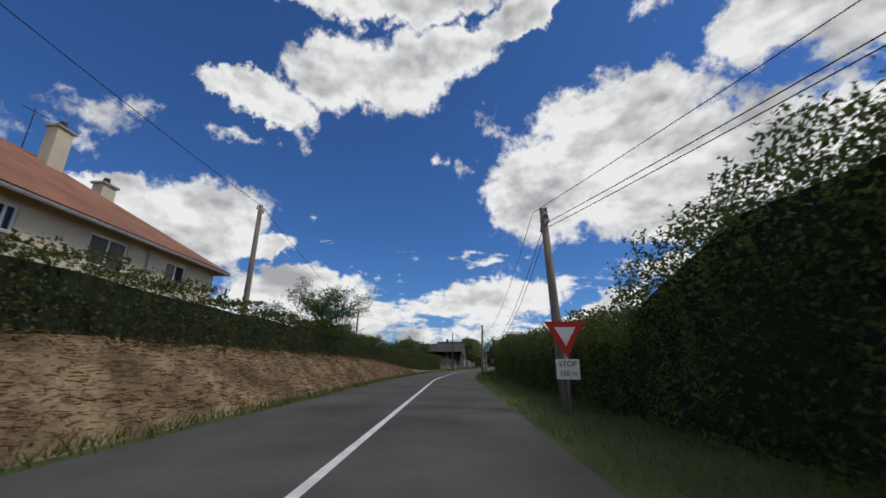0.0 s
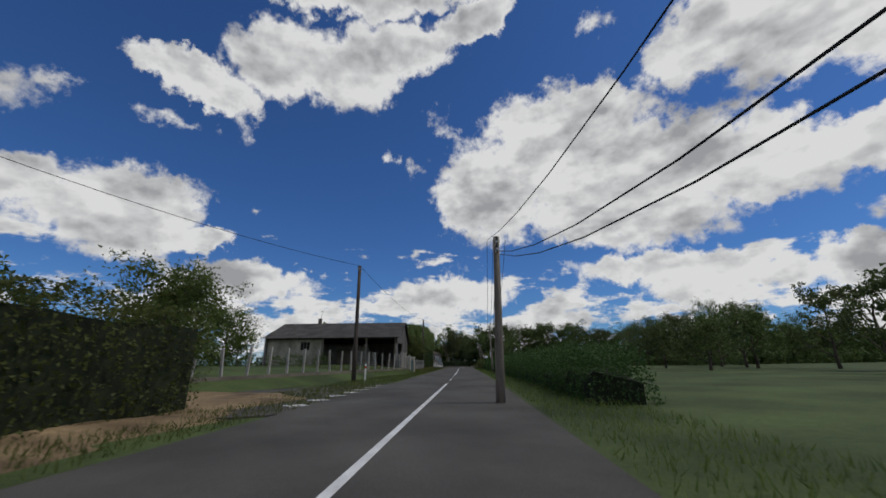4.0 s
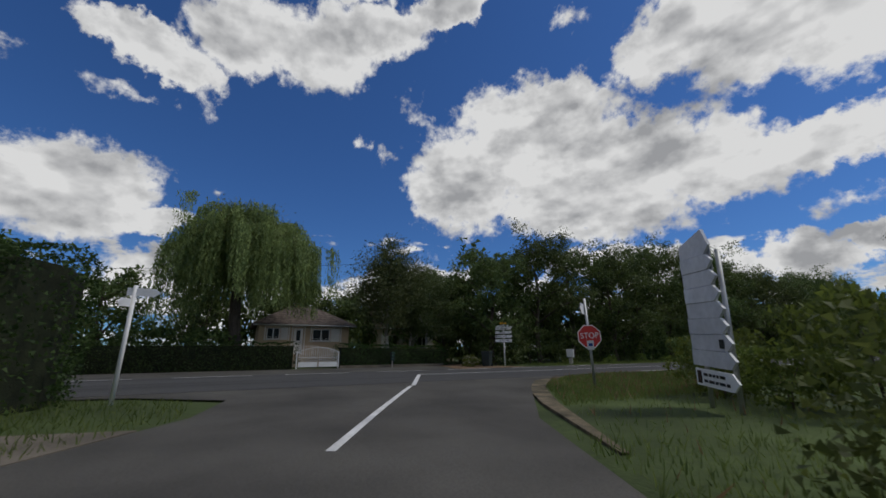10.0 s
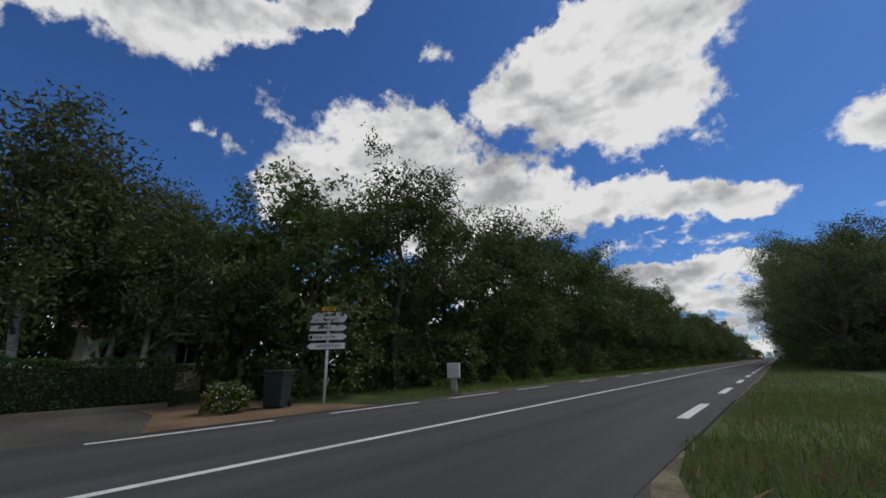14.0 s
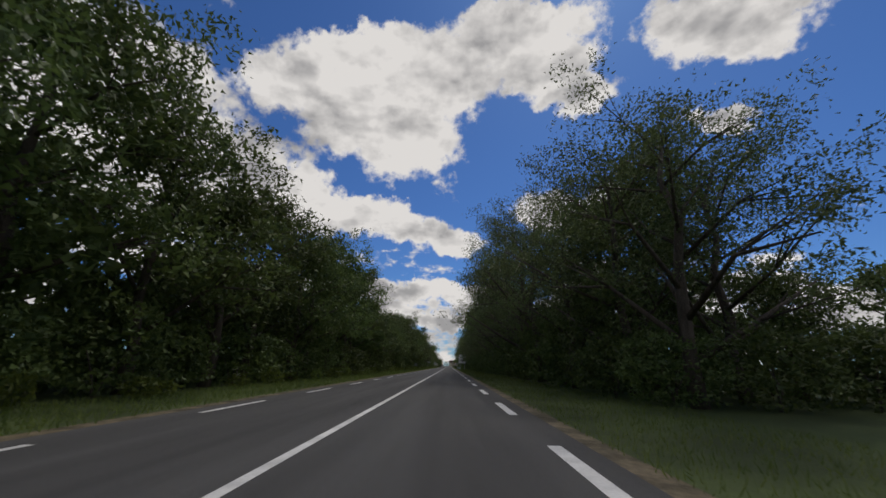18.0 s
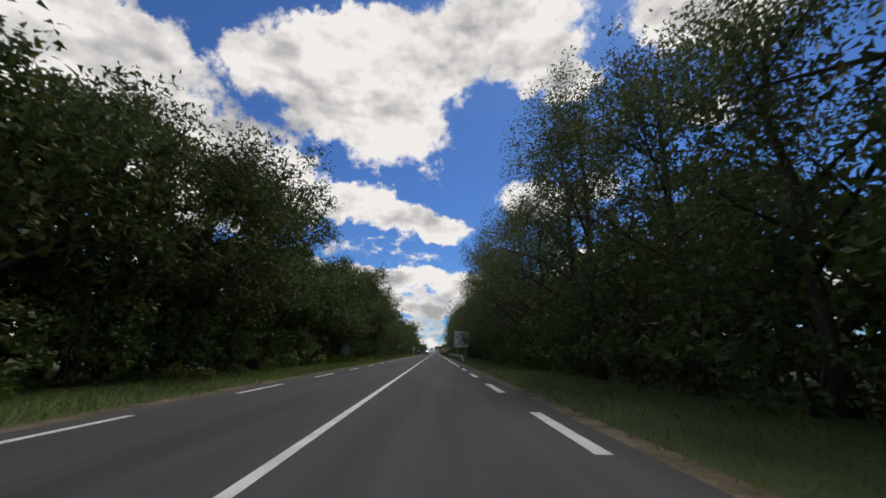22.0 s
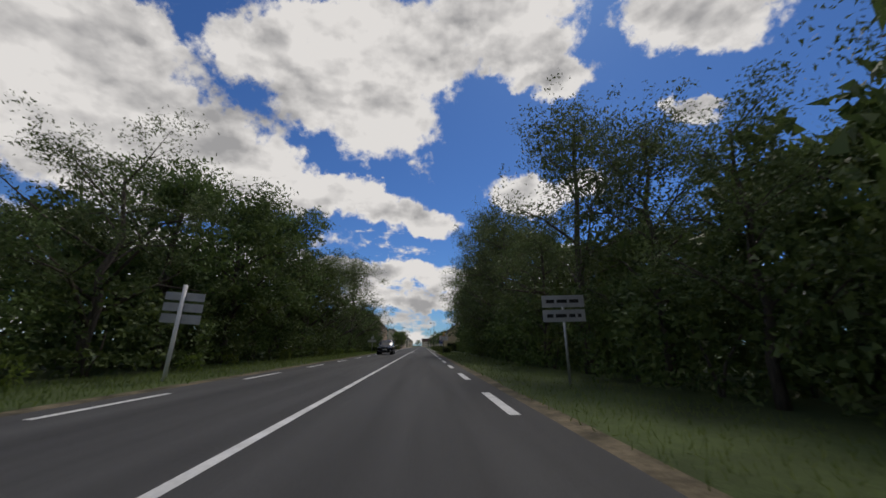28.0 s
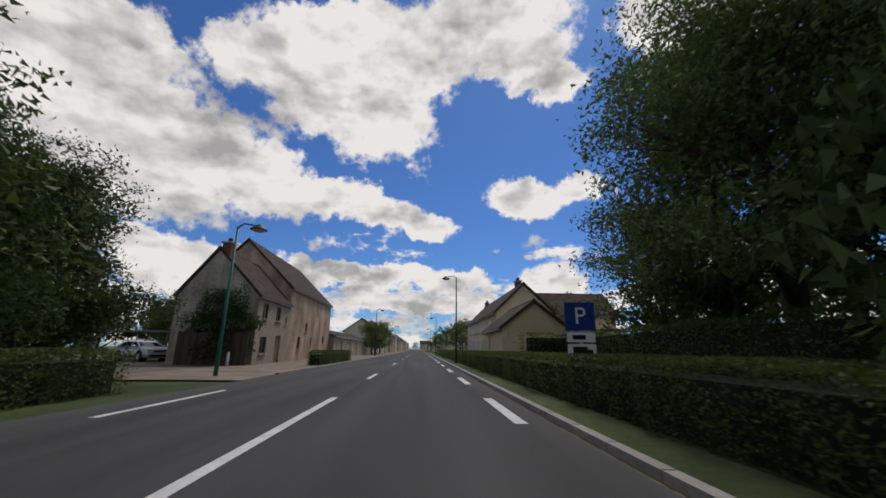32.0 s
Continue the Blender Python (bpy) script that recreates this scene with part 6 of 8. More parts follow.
for x in np.linspace(1.1, 4.3, 8):
    part("baluster", add_tube(geo(), (float(x), -1.3, 0.85), (float(x), -1.3, 1.45), 0.014, n=5), M_SHUTTER, house3)
part("handrail", add_tube(geo(), (1.1, -1.3, 1.45), (4.3, -1.3, 1.45), 0.02, n=6), M_SHUTTER, house3)
gable_house("rear_house", "pale rendered house half hidden behind the birch trees", pose(-24.5, -28.5, 0, 0, 0, 90), 9.0, 7.0, 3.6, 6.2, M_RENDER_PALE, M_ROOF_BROWN, front=((1.0, 2.2, 1.4, 2.7, "w"), (4.5, 5.7, 1.4, 2.7, "w")), over=0.4, shutters=True)

gate = thing("driveway_gate", "white metal double gate with an arched top and vertical bars", "gate", pose(-11.4, -37.95, 0.06, 0, 0, 90))
for s in (0, 1):
    lf = new("gate_leaf")
    lf.parent = gate
    lf.location = (0.06 + s * 1.25, 0, 0)
    arch = lambda x: 0.98 + 0.27 * math.sin((x / 1.2 if s == 0 else 1 - x / 1.2) * math.pi / 2)
    part("lower_panel", add_box(geo(), (0.6, 0, 0.19), (1.16, 0.035, 0.3)), M_WHITE, lf)
    part("middle_rail", add_tube(geo(), (0.02, 0, 0.62), (1.18, 0, 0.62), 0.014, n=5), M_WHITE, lf)
    for i in range(10):
        x = 0.05 + i * 0.122
        part("bar", add_tube(geo(), (x, 0, 0.33), (x, 0, arch(x)), 0.013, n=5), M_WHITE, lf)
    part("top_rail", add_path(geo(), [(i * 0.15, 0, arch(i * 0.15)) for i in range(9)], [0.022] * 9, 6), M_WHITE, lf)
for x in (-0.03, 2.57):
    part("gate_post", add_box(geo(), (x, 0, 0.46), (0.07, 0.07, 1.06)), M_WHITE, gate, bevel=0.008)
part_w = part("garden_wall", add_box(geo(), (-11.3, -31.5, 0.03), (0.15, 7.6, 0.22)), M_DUSTY)
tagged(part_w, "low concrete kerb wall below the garden hedge", "wall", kind="structure")
drive = part("driveway", slab([(-12.5, -28.4), (-9.0, -28.6), (-5.7, -29.6)], [(-12.5, -25.2), (-9.0, -25.0), (-5.7, -24.0)], 0.0, -0.2), M_EARTH)
tagged(drive, "reddish gravel driveway opening on the main road", "driveway", kind="structure")
pav = part("pavement", slab([(-11.1, -90.0), (-11.1, -28.4)], [(-5.75, -90.0), (-5.75, -28.6)], -0.012, -0.2), M_ASPHALT_OLD)
tagged(pav, "worn asphalt forecourt beside the main road", "pavement", kind="structure")
mails = thing("letterboxes", "dark green letterboxes stacked on a pale post by the hedge", "letterbox", pose(-10.9, -31.8, 0))
part("post", add_box(geo(), (0, 0, 0.4), (0.07, 0.07, 0.9)), M_KERB, mails)
for z in (0.5, 0.7, 0.9):
    b = part("box", add_box(geo(), (0, 0, z), (0.3, 0.24, 0.17)), M_BIN, mails, bevel=0.012)
    part("flap", add_box(geo(), (0.155, 0, z + 0.03), (0.012, 0.2, 0.035)), M_GREEN_POST, b)

# ---------------------------------------------------------------- signs


def lettering(parent, body, x, z, size, mat=None, y=-0.012, align="CENTER", squeeze=1.0, name="lettering"):
    cu = bpy.data.curves.new("lettering", "FONT")
    cu.body, cu.size, cu.align_x, cu.align_y, cu.extrude = body, size, align, "CENTER", 0.001
    tmp = bpy.data.objects.new("lettering", cu)
    scene.collection.objects.link(tmp)
    bpy.context.view_layer.update()
    me = bpy.data.meshes.new_from_object(tmp.evaluated_get(bpy.context.evaluated_depsgraph_get()))
    bpy.data.objects.remove(tmp)
    me.materials.clear()
    me.materials.append(mat or M_BLACK)
    ob = part(name, me, None, parent)
    ob.matrix_basis = pose(x, y, z, 90) @ Matrix.Diagonal((squeeze, 1, 1, 1))
    return ob


def plate(parent, name, outline, mat, y0=0.0, y1=0.012, label="", bevel=0.0):
    return part(name, add_plate(geo(), outline, y0, y1), mat, parent, label, bevel=bevel)


def rect(x0, x1, z0, z1):
    return [(x0, z0), (x1, z0), (x1, z1), (x0, z1)]


def disc(r, n=28, x=0.0, z=0.0):
    return [(x + r * math.cos(2 * math.pi * i / n), z + r * math.sin(2 * math.pi * i / n)) for i in range(n)]


def post(parent, x, z, r=0.035, y=0.06, mat=None, name="post"):
    return part(name, add_tube(geo(), (x, y, -0.3), (x, y, z), r, n=10), mat or M_GALV, parent, smooth=True)


def bars(parent, x0, x1, z, h, y=-0.006, mat=None, seed=0):
    r = np.random.default_rng(seed)
    x = x0
    while x < x1 - h:
        w = float(r.uniform(1.2, 3.2)) * h
        w = min(w, x1 - x)
        part("unreadable_word", add_box(geo(), (x + w / 2, y, z), (w, 0.004, h)), mat or M_BLACK, parent)
        x += w + h * 0.7


# give way sign with the distance plate
s = thing("give_way_sign", "red and white give way triangle over a stop distance plate", "road sign", pose(131.3, -89.4, 0, 0, 0, side_turn(131)))
tri = lambda r, zc: [(0, zc - r), (r * 0.93, zc + r * 0.62), (-r * 0.93, zc + r * 0.62)]
plate(s, "red_triangle", tri(0.52, 1.72), M_RED, 0.0, 0.014)
plate(s, "white_triangle", tri(0.27, 1.74), M_WHITE, -0.006, 0.0)
plate(s, "distance_plate", rect(-0.27, 0.27, 0.72, 1.17), M_WHITE, 0.0, 0.012)
lettering(s, "STOP", 0, 1.06, 0.17, squeeze=1.05)
lettering(s, "150 m", 0, 0.85, 0.16)
post(s, 0, 1.95)

# triangle and round sign seen from behind, on the left of the lane
s = thing("sign_pair", "grey backs of a triangular and a round road sign", "road sign", pose(17.8, -48.1, 0, 0, 0, side_turn(18) + 8))
plate(s, "triangle_back", [(-0.42, 1.5), (0.42, 1.5), (0.0, 2.22)], M_SIGN_BACK)
plate(s, "disc_back", disc(0.37, 28, 0, 1.1), M_SIGN_BACK)
part("bracket", add_path(geo(), [(-0.62, 0.0, -0.3), (-0.62, 0.0, 1.45), (-0.5, 0.0, 1.5), (0.1, 0.0, 1.5)], [0.035] * 4, 8), M_GALV, s)
part("upright", add_box(geo(), (0, -0.03, 1.45), (0.06, 0.04, 1.2)), M_GALV, s)
for z in (0.9, 1.25, 1.62, 1.9):
    part("clamp", add_box(geo(), (0, -0.04, z), (0.4, 0.03, 0.03)), M_DARK_METAL, s)

# stop sign with an arrow board above
s = thing("stop_sign", "red octagonal stop sign under a white arrow board", "road sign", pose(6.48, -31.75, 0, 0, 2.0, 58) @ pose(0, 0, 0, 0, -3.5, 0))
octo = lambda r, z: [(r * math.cos(math.pi / 8 + k * math.pi / 4), z + r * math.sin(math.pi / 8 + k * math.pi / 4)) for k in range(8)]
plate(s, "white_octagon", octo(0.37, 1.45), M_WHITE, 0.0, 0.014)
plate(s, "red_octagon", octo(0.342, 1.45), M_RED, -0.006, 0.0)
lettering(s, "STOP", 0, 1.47, 0.25, M_WHITE, squeeze=0.92)
plate(s, "small_plate", rect(-0.1, 0.1, 1.06, 1.33), M_SIGN_PALE, -0.012, -0.007)
plate(s, "small_mark", rect(-0.06, 0.06, 1.16, 1.25), M_BLUE_SIGN, -0.016, -0.013)
post(s, 0, 2.62, 0.04)
ar = new("arrow_board")
ar.parent = s
ar.matrix_basis = pose(-0.11, 0.05, 2.28, 0, 0, -114)
plate(ar, "board", [(-0.5, -0.16), (0.42, -0.16), (0.62, 0.0), (0.42, 0.16), (-0.5, 0.16)], M_CREAM_BOARD, 0.02, 0.05)
plate(ar, "rim", [(-0.52, -0.18), (0.43, -0.18), (0.65, 0.0), (0.43, 0.18), (-0.52, 0.18)], M_BLACK, 0.03, 0.045)
lettering(ar, "ALMEN\u00caCHES", -0.05, 0.0, 0.15, y=0.012, squeeze=0.82)

# tall information board with a serrated edge
s = thing("information_board", "tall stack of pale arrow boards over a small arrow plate", "sign board", pose(10.7, -33.3, 0, 0, 3.0, -33))
for k in range(8):
    z, dx = 0.72 + k * 0.305, -k * 0.045
    rise = 0.10 if k == 7 else 0.0
    plate(s, "arrow_board", [(-0.7, z), (0.5 + dx, z), (0.68 + dx, z + 0.15), (0.5 + dx, z + 0.295 + rise * 2), (-0.7, z + 0.295)], M_WRAP, 0.012 * (k % 2), 0.05 + 0.012 * (k % 2))
part("backing", add_box(geo(), (-0.15, 0.075, 1.9), (0.9, 0.02, 2.3)), M_SIGN_BACK, s)
plate(s, "arrow_plate", [(-0.66, 0.34), (0.5, 0.34), (0.68, 0.5), (0.5, 0.66), (-0.66, 0.66)], M_CREAM_BOARD, 0.0, 0.03)
for k, (z, x1) in enumerate(((0.56, 0.3), (0.44, 0.42))):
    bars(s, -0.38, x1, z, 0.055, seed=k)
part("emblem", add_box(geo(), (-0.53, -0.004, 0.5), (0.14, 0.006, 0.24)), M_ROOF_BROWN, s)
part("emblem", add_box(geo(), (0.35, -0.006, 1.16), (0.13, 0.008, 0.16)), M_DARK_METAL, s)
for x in (-0.5, 0.4):
    post(s, x, 2.9, 0.045, 0.14)

# leaning white post with two small plates
s = thing("signpost", "leaning white post with small finger plates on the grass corner", "road sign", pose(3.9, -43.6, 0, 0, 4.0, 20))
post(s, 0, 2.55, 0.045, 0.0, M_WHITE)
for z, t in ((2.4, 60), (2.15, -30)):
    f = new("finger_plate")
    f.parent = s
    f.matrix_basis = pose(0, -0.05, z, 0, 0, t)
    plate(f, "board", [(-0.1, -0.09), (0.45, -0.09), (0.56, 0), (0.45, 0.09), (-0.1, 0.09)], M_CREAM_BOARD)

# four-armed direction sign
s = thing("direction_sign", "four white direction boards under a yellow road number plate", "road sign", pose(-8.35, -24.2, 0, 0, 0, 38))
post(s, 0.0, 2.9, 0.05, 0.08, M_WHITE)
plate(s, "number_plate", rect(-0.24, 0.26, 2.92, 3.06), M_YELLOW, 0.0, 0.02)
lettering(s, "D 926", 0.01, 2.99, 0.11)
for z0, z1, body, flip in ((2.5, 2.88, ("LE BOURG", "ST LÉONARD"), 1), (2.22, 2.45, ("EXMES",), 1), (1.92, 2.16, ("Haras du Pin",), 1), (1.62, 1.86, ("ARGENTAN",), -1)):
    b = new("direction_board")
    b.parent = s
    zc = (z0 + z1) / 2
    out = [(-0.64 * flip, z0), (0.56 * flip, z0), (0.70 * flip, zc), (0.56 * flip, z1), (-0.64 * flip, z1)]
    inn = [(-0.62 * flip, z0 + 0.02), (0.55 * flip, z0 + 0.02), (0.67 * flip, zc), (0.55 * flip, z1 - 0.02), (-0.62 * flip, z1 - 0.02)]
    if flip < 0:
        out, inn = out[::-1], inn[::-1]
    plate(b, "rim", out, M_BLACK, 0.0, 0.03)
    plate(b, "board", inn, M_CREAM_BOARD, -0.006, 0.0)
    for k, w in enumerate(body):
        lettering(b, w, 0.05 if flip < 0 else (-0.05 if len(body) > 1 else -0.1), zc + (0.085 - 0.17 * k if len(body) > 1 else 0), 0.135 if len(body) > 1 else 0.15)
    if body[0][0] == "H":
        part("pictogram", add_box(geo(), (-0.55, -0.009, zc), (0.09, 0.004, 0.13)), M_BLACK, b)

# back of a round sign on the left verge
s = thing("round_sign", "grey back of a round road sign on a post", "road sign", pose(-9.2, 109.6, 0, 0, 0, 4))
plate(s, "disc_back", disc(0.42, 28, 0, 1.2), M_SIGN_BACK)
part("post", add_box(geo(), (0, -0.03, 0.6), (0.06, 0.04, 1.9)), M_GALV, s)
for z in (1.05, 1.35):
    part("clamp", add_box(geo(), (0, -0.03, z), (0.5, 0.03, 0.03)), M_GALV, s)

# large roundabout diagram sign
s = thing("roundabout_sign", "large white diagram sign for a roundabout on two steel posts", "road sign", pose(4.75, 145.9, 0, 0, 1.0, -4))
plate(s, "board", rect(-1.42, 1.42, 1.95, 5.05), M_CREAM_BOARD, 0.0, 0.05, bevel=0.02)
for x0, x1, z0, z1 in ((-1.4, 1.4, 1.96, 1.985), (-1.4, 1.4, 5.015, 5.04), (-1.41, -1.385, 1.96, 5.04), (1.385, 1.41, 1.96, 5.04)):
    part("border", add_box(geo(), ((x0 + x1) / 2, -0.004, (z0 + z1) / 2), (x1 - x0, 0.006, z1 - z0)), M_BLACK, s)
for x in (-0.72, 0.78):
    part("steel_post", add_box(geo(), (x, 0.12, 2.3), (0.14, 0.12, 5.2)), M_GALV, s)
plate(s, "green_panel", rect(-0.52, 0.52, 4.4, 4.62), M_GREEN_SIGN, -0.008, 0.0)
lettering(s, "DREUX", 0, 4.51, 0.21, M_WHITE)
for body, z in (("EXMES", 4.22), ("LE MERLERAULT", 4.05), ("L'AIGLE", 3.88), ("L'ENCERCLEMENT", 3.71)):
    lettering(s, body, 0.1, z, 0.17)
part("pictogram", add_box(geo(), (-0.72, -0.006, 3.86), (0.14, 0.006, 0.3)), M_BLACK, s)
lettering(s, "FEL", -0.62, 3.15, 0.16)
lettering(s, "CHAMBOIS", -0.78, 2.97, 0.16)
g = geo()
for i in range(20):
    a0, a1 = radians(-75 + i * 16.5), radians(-75 + (i + 0.98) * 16.5)
    r0, r1 = 0.30, 0.46
    add(g, [(0.26 + r * math.cos(a), -0.006, 2.78 + r * math.sin(a)) for a, r in ((a0, r0), (a0, r1), (a1, r1), (a1, r0))], [(0, 1, 2, 3)])
part("ring", g, M_BLACK, s)
for ang, ln in ((90, 0.48), (48, 0.52), (0, 0.5), (180, 0.5)):
    a = radians(ang)
    p0 = (0.26 + 0.42 * math.cos(a), 2.78 + 0.42 * math.sin(a))
    p1 = (0.26 + (0.42 + ln * 0.6) * math.cos(a), 2.78 + (0.42 + ln * 0.6) * math.sin(a))
    nx, nz = -math.sin(a), math.cos(a)
    tip_ = (0.26 + (0.42 + ln) * math.cos(a), 2.78 + (0.42 + ln) * math.sin(a))
    plate(s, "arrow", [(p0[0] - nx * 0.05, p0[1] - nz * 0.05), (p1[0] - nx * 0.05, p1[1] - nz * 0.05), (p1[0] - nx * 0.15, p1[1] - nz * 0.15), tip_, (p1[0] + nx * 0.15, p1[1] + nz * 0.15), (p1[0] + nx * 0.05, p1[1] + nz * 0.05), (p0[0] + nx * 0.05, p0[1] + nz * 0.05)], M_BLACK, -0.006, -0.002)
part("stem", add_box(geo(), (0.26, -0.006, 2.2), (0.11, 0.006, 0.4)), M_BLACK, s)
plate(s, "parking_square", rect(0.86, 1.08, 3.2, 3.44), M_BLUE_SIGN, -0.008, 0.0)
lettering(s, "P", 0.97, 3.32, 0.19, M_WHITE)
plate(s, "distance_rim", rect(0.72, 1.38, 1.99, 2.2), M_BLACK, -0.006, 0.0)
plate(s, "distance_box", rect(0.74, 1.36, 2.01, 2.18), M_WHITE, -0.010, -0.006)
lettering(s, "260 m", 1.05, 2.1, 0.15, y=-0.014)
part("pictogram", add_box(geo(), (-1.1, -0.006, 2.36), (0.18, 0.006, 0.18)), M_BLACK, s)
bars(s, -0.92, -0.3, 2.42, 0.1, seed=4)
bars(s, -0.92, -0.4, 2.26, 0.1, seed=5)

# backs of direction boards on the left, and boards on the right
s = thing("direction_sign", "grey backs of two direction boards on a verge post", "road sign", pose(-8.6, 160.0, 0, 0, 0, -3))
post(s, 0, 2.75, 0.05, -0.05)
for z0, z1 in ((2.3, 2.6), (1.95, 2.25)):
    plate(s, "board_back", rect(-0.35, 0.95, z0, z1), M_SIGN_BACK)
s = thing("direction_sign", "grey backs of three direction boards behind a white post", "road sign", pose(-7.3, 196.9, 0, 0, 3.0, 2))
post(s, 0, 2.75, 0.06, -0.06, M_WHITE)
for z0, z1 in ((2.28, 2.52), (1.95, 2.2), (1.6, 1.87)):
    plate(s, "board_back", rect(-0.55, 0.6, z0, z1), M_SIGN_BACK)
s = thing("direction_sign", "two pale direction boards before dark trees", "road sign", pose(4.25, 196.0, 0, 0, -2.0, -3))
post(s, 0, 2.55, 0.04)
for k, (z0, z1) in enumerate(((2.2, 2.55), (1.78, 2.13))):
    b = plate(s, "board", rect(-0.62, 0.62, z0, z1), M_SIGN_BACK)
    bars(b, -0.5, 0.5, (z0 + z1) / 2, 0.1, seed=k + 7)

# town sign
s = thing("town_sign", "white red-rimmed town name sign with a yellow priority diamond", "road sign", pose(3.25, 246.0, 0, 0, 2.0, -6))
plate(s, "backing", rect(-0.71, 0.71, 1.89, 2.59), M_WHITE, 0.0, 0.03)
plate(s, "red_rim", rect(-0.67, 0.67, 1.93, 2.55), M_RED, -0.004, 0.0)
plate(s, "board", rect(-0.64, 0.64, 1.96, 2.52), M_WHITE, -0.008, -0.004)
lettering(s, "LE BOURG", 0.0, 2.42, 0.16)
lettering(s, "ST LÉONARD", 0.0, 2.27, 0.16)
bars(s, -0.3, 0.3, 2.14, 0.06, seed=11)
bars(s, -0.5, 0.55, 2.03, 0.06, seed=12)
plate(s, "number_plate", rect(-0.24, 0.22, 2.6, 2.76), M_YELLOW, 0.0, 0.02)
lettering(s, "D 926", 0, 2.68, 0.12)
plate(s, "diamond_rim", [(0, 2.8), (0.22, 3.02), (0, 3.24), (-0.22, 3.02)], M_WHITE, 0.0, 0.02)
plate(s, "diamond", [(0, 2.88), (0.14, 3.02), (0, 3.16), (-0.14, 3.02)], M_YELLOW, -0.006, 0.0)
part("slash", add_box(geo(), (0, -0.008, 3.02), (0.32, 0.004, 0.035)), M_BLACK, s)
post(s, 0.0, 2.9, 0.05, 0.08, M_DARK_METAL)
s = thing("town_end_sign", "grey back of a town sign with small plates above", "road sign", pose(-8.1, 249.2, 0, 0, 0.5, 6))
plate(s, "board_back", rect(-0.7, 0.6, 1.5, 1.9), M_SIGN_PALE)
plate(s, "disc_back", disc(0.25, 24, 0, 2.2), M_SIGN_PALE)
plate(s, "diamond_back", [(0.05, 2.4), (0.2, 2.55), (0.05, 2.7), (-0.1, 2.55)], M_SIGN_PALE)
post(s, 0, 2.6, 0.05, -0.05)
# parking place sign
s = thing("parking_sign", "blue parking sign with white plates behind a low hedge", "road sign", pose(3.75, 264.3, 0, 0, 0, -4))
plate(s, "blue_panel", rect(-0.35, 0.35, 1.5, 2.15), M_BLUE_SIGN, 0.0, 0.02)
lettering(s, "P", 0.0, 1.82, 0.55, M_WHITE)
plate(s, "distance_plate", rect(-0.32, 0.32, 1.24, 1.46), M_CREAM_BOARD, 0.0, 0.02)
bars(s, -0.2, 0.22, 1.35, 0.1, seed=13)
plate(s, "vehicle_plate", rect(-0.32, 0.32, 0.86, 1.2), M_WHITE, 0.0, 0.02)
part("vehicle_symbol", add_box(add_box(geo(), (-0.04, -0.006, 1.06), (0.34, 0.006, 0.16)), (0.17, -0.007, 1.03), (0.14, 0.006, 0.1)), M_BLACK, s)
post(s, 0, 2.1, 0.045)

# guard rail
rail = thing("guard_rail", "weathered green-grey steel guard rail on short posts", "guard rail")
prof = [(0.0, 0.42), (0.06, 0.47), (0.06, 0.53), (0.0, 0.57), (0.0, 0.61), (0.06, 0.65), (0.06, 0.71), (0.0, 0.75)]
ys = np.arange(116.0, 168.1, 4.0)
g = geo()
vs, fs = [], []
for j, y in enumerate(ys):
    dip = -0.5 if j == 0 else 0.0
    for d, z in prof:
        vs.append((3.05 - d, float(y), z + dip))
    for d, z in prof:
        vs.append((3.08 - d, float(y), z + dip))
k = len(prof)
for j in range(len(ys) - 1):
    for i in range(k - 1):
        a = j * 2 * k + i
        fs += [(a, a + 1, a + 2 * k + 1, a + 2 * k), (a + k + 1, a + k, a + 3 * k, a + 3 * k + 1)]
part("beam", (vs, fs), M_GALV_GREEN, rail)
rp = mesh_of("rail_post", *add_box(geo(), (0, 0, 0.3), (0.1, 0.06, 0.9)), M_GALV)
for y in np.arange(118.0, 168.0, 2.0):
    part("rail_post", rp, M_GALV, rail).location = (3.17, float(y), 0)

# cabinet, bin, flowers
s = thing("service_cabinet", "pale plastic service cabinet on a narrow plinth in the grass", "cabinet", pose(-7.0, -19.1, 0, 0, 0, 30))
part("plinth", add_box(geo(), (0, 0, 0.2), (0.24, 0.2, 0.7)), M_CONCRETE, s)
part("body", add_box(geo(), (0, 0, 0.82), (0.5, 0.3, 0.58)), M_PLASTIC, s, bevel=0.02)
part("door_panel", add_box(geo(), (0, -0.155, 0.82), (0.44, 0.015, 0.5)), M_PLASTIC, s)
s = thing("wheelie_bin", "dark grey-green wheeled rubbish bin by the driveway", "bin", pose(-7.9, -26.0, 0, 0, 0, 35))
part("body", add_box(geo(), (0, 0, 0.48), (0.5, 0.55, 0.9), taper=1.15), M_BIN, s, bevel=0.02)
part("lid", add_box(geo(), (0, -0.02, 0.97), (0.62, 0.68, 0.08)), M_BIN, s, bevel=0.02)
part("rim", add_box(geo(), (0, 0, 0.9), (0.63, 0.67, 0.05)), M_BIN, s)
for x in (-0.27, 0.27):
    part("wheel", add_tube(geo(), (x - 0.03, 0.25, 0.1), (x + 0.03, 0.25, 0.1), 0.1, n=12), M_TYRE, s)


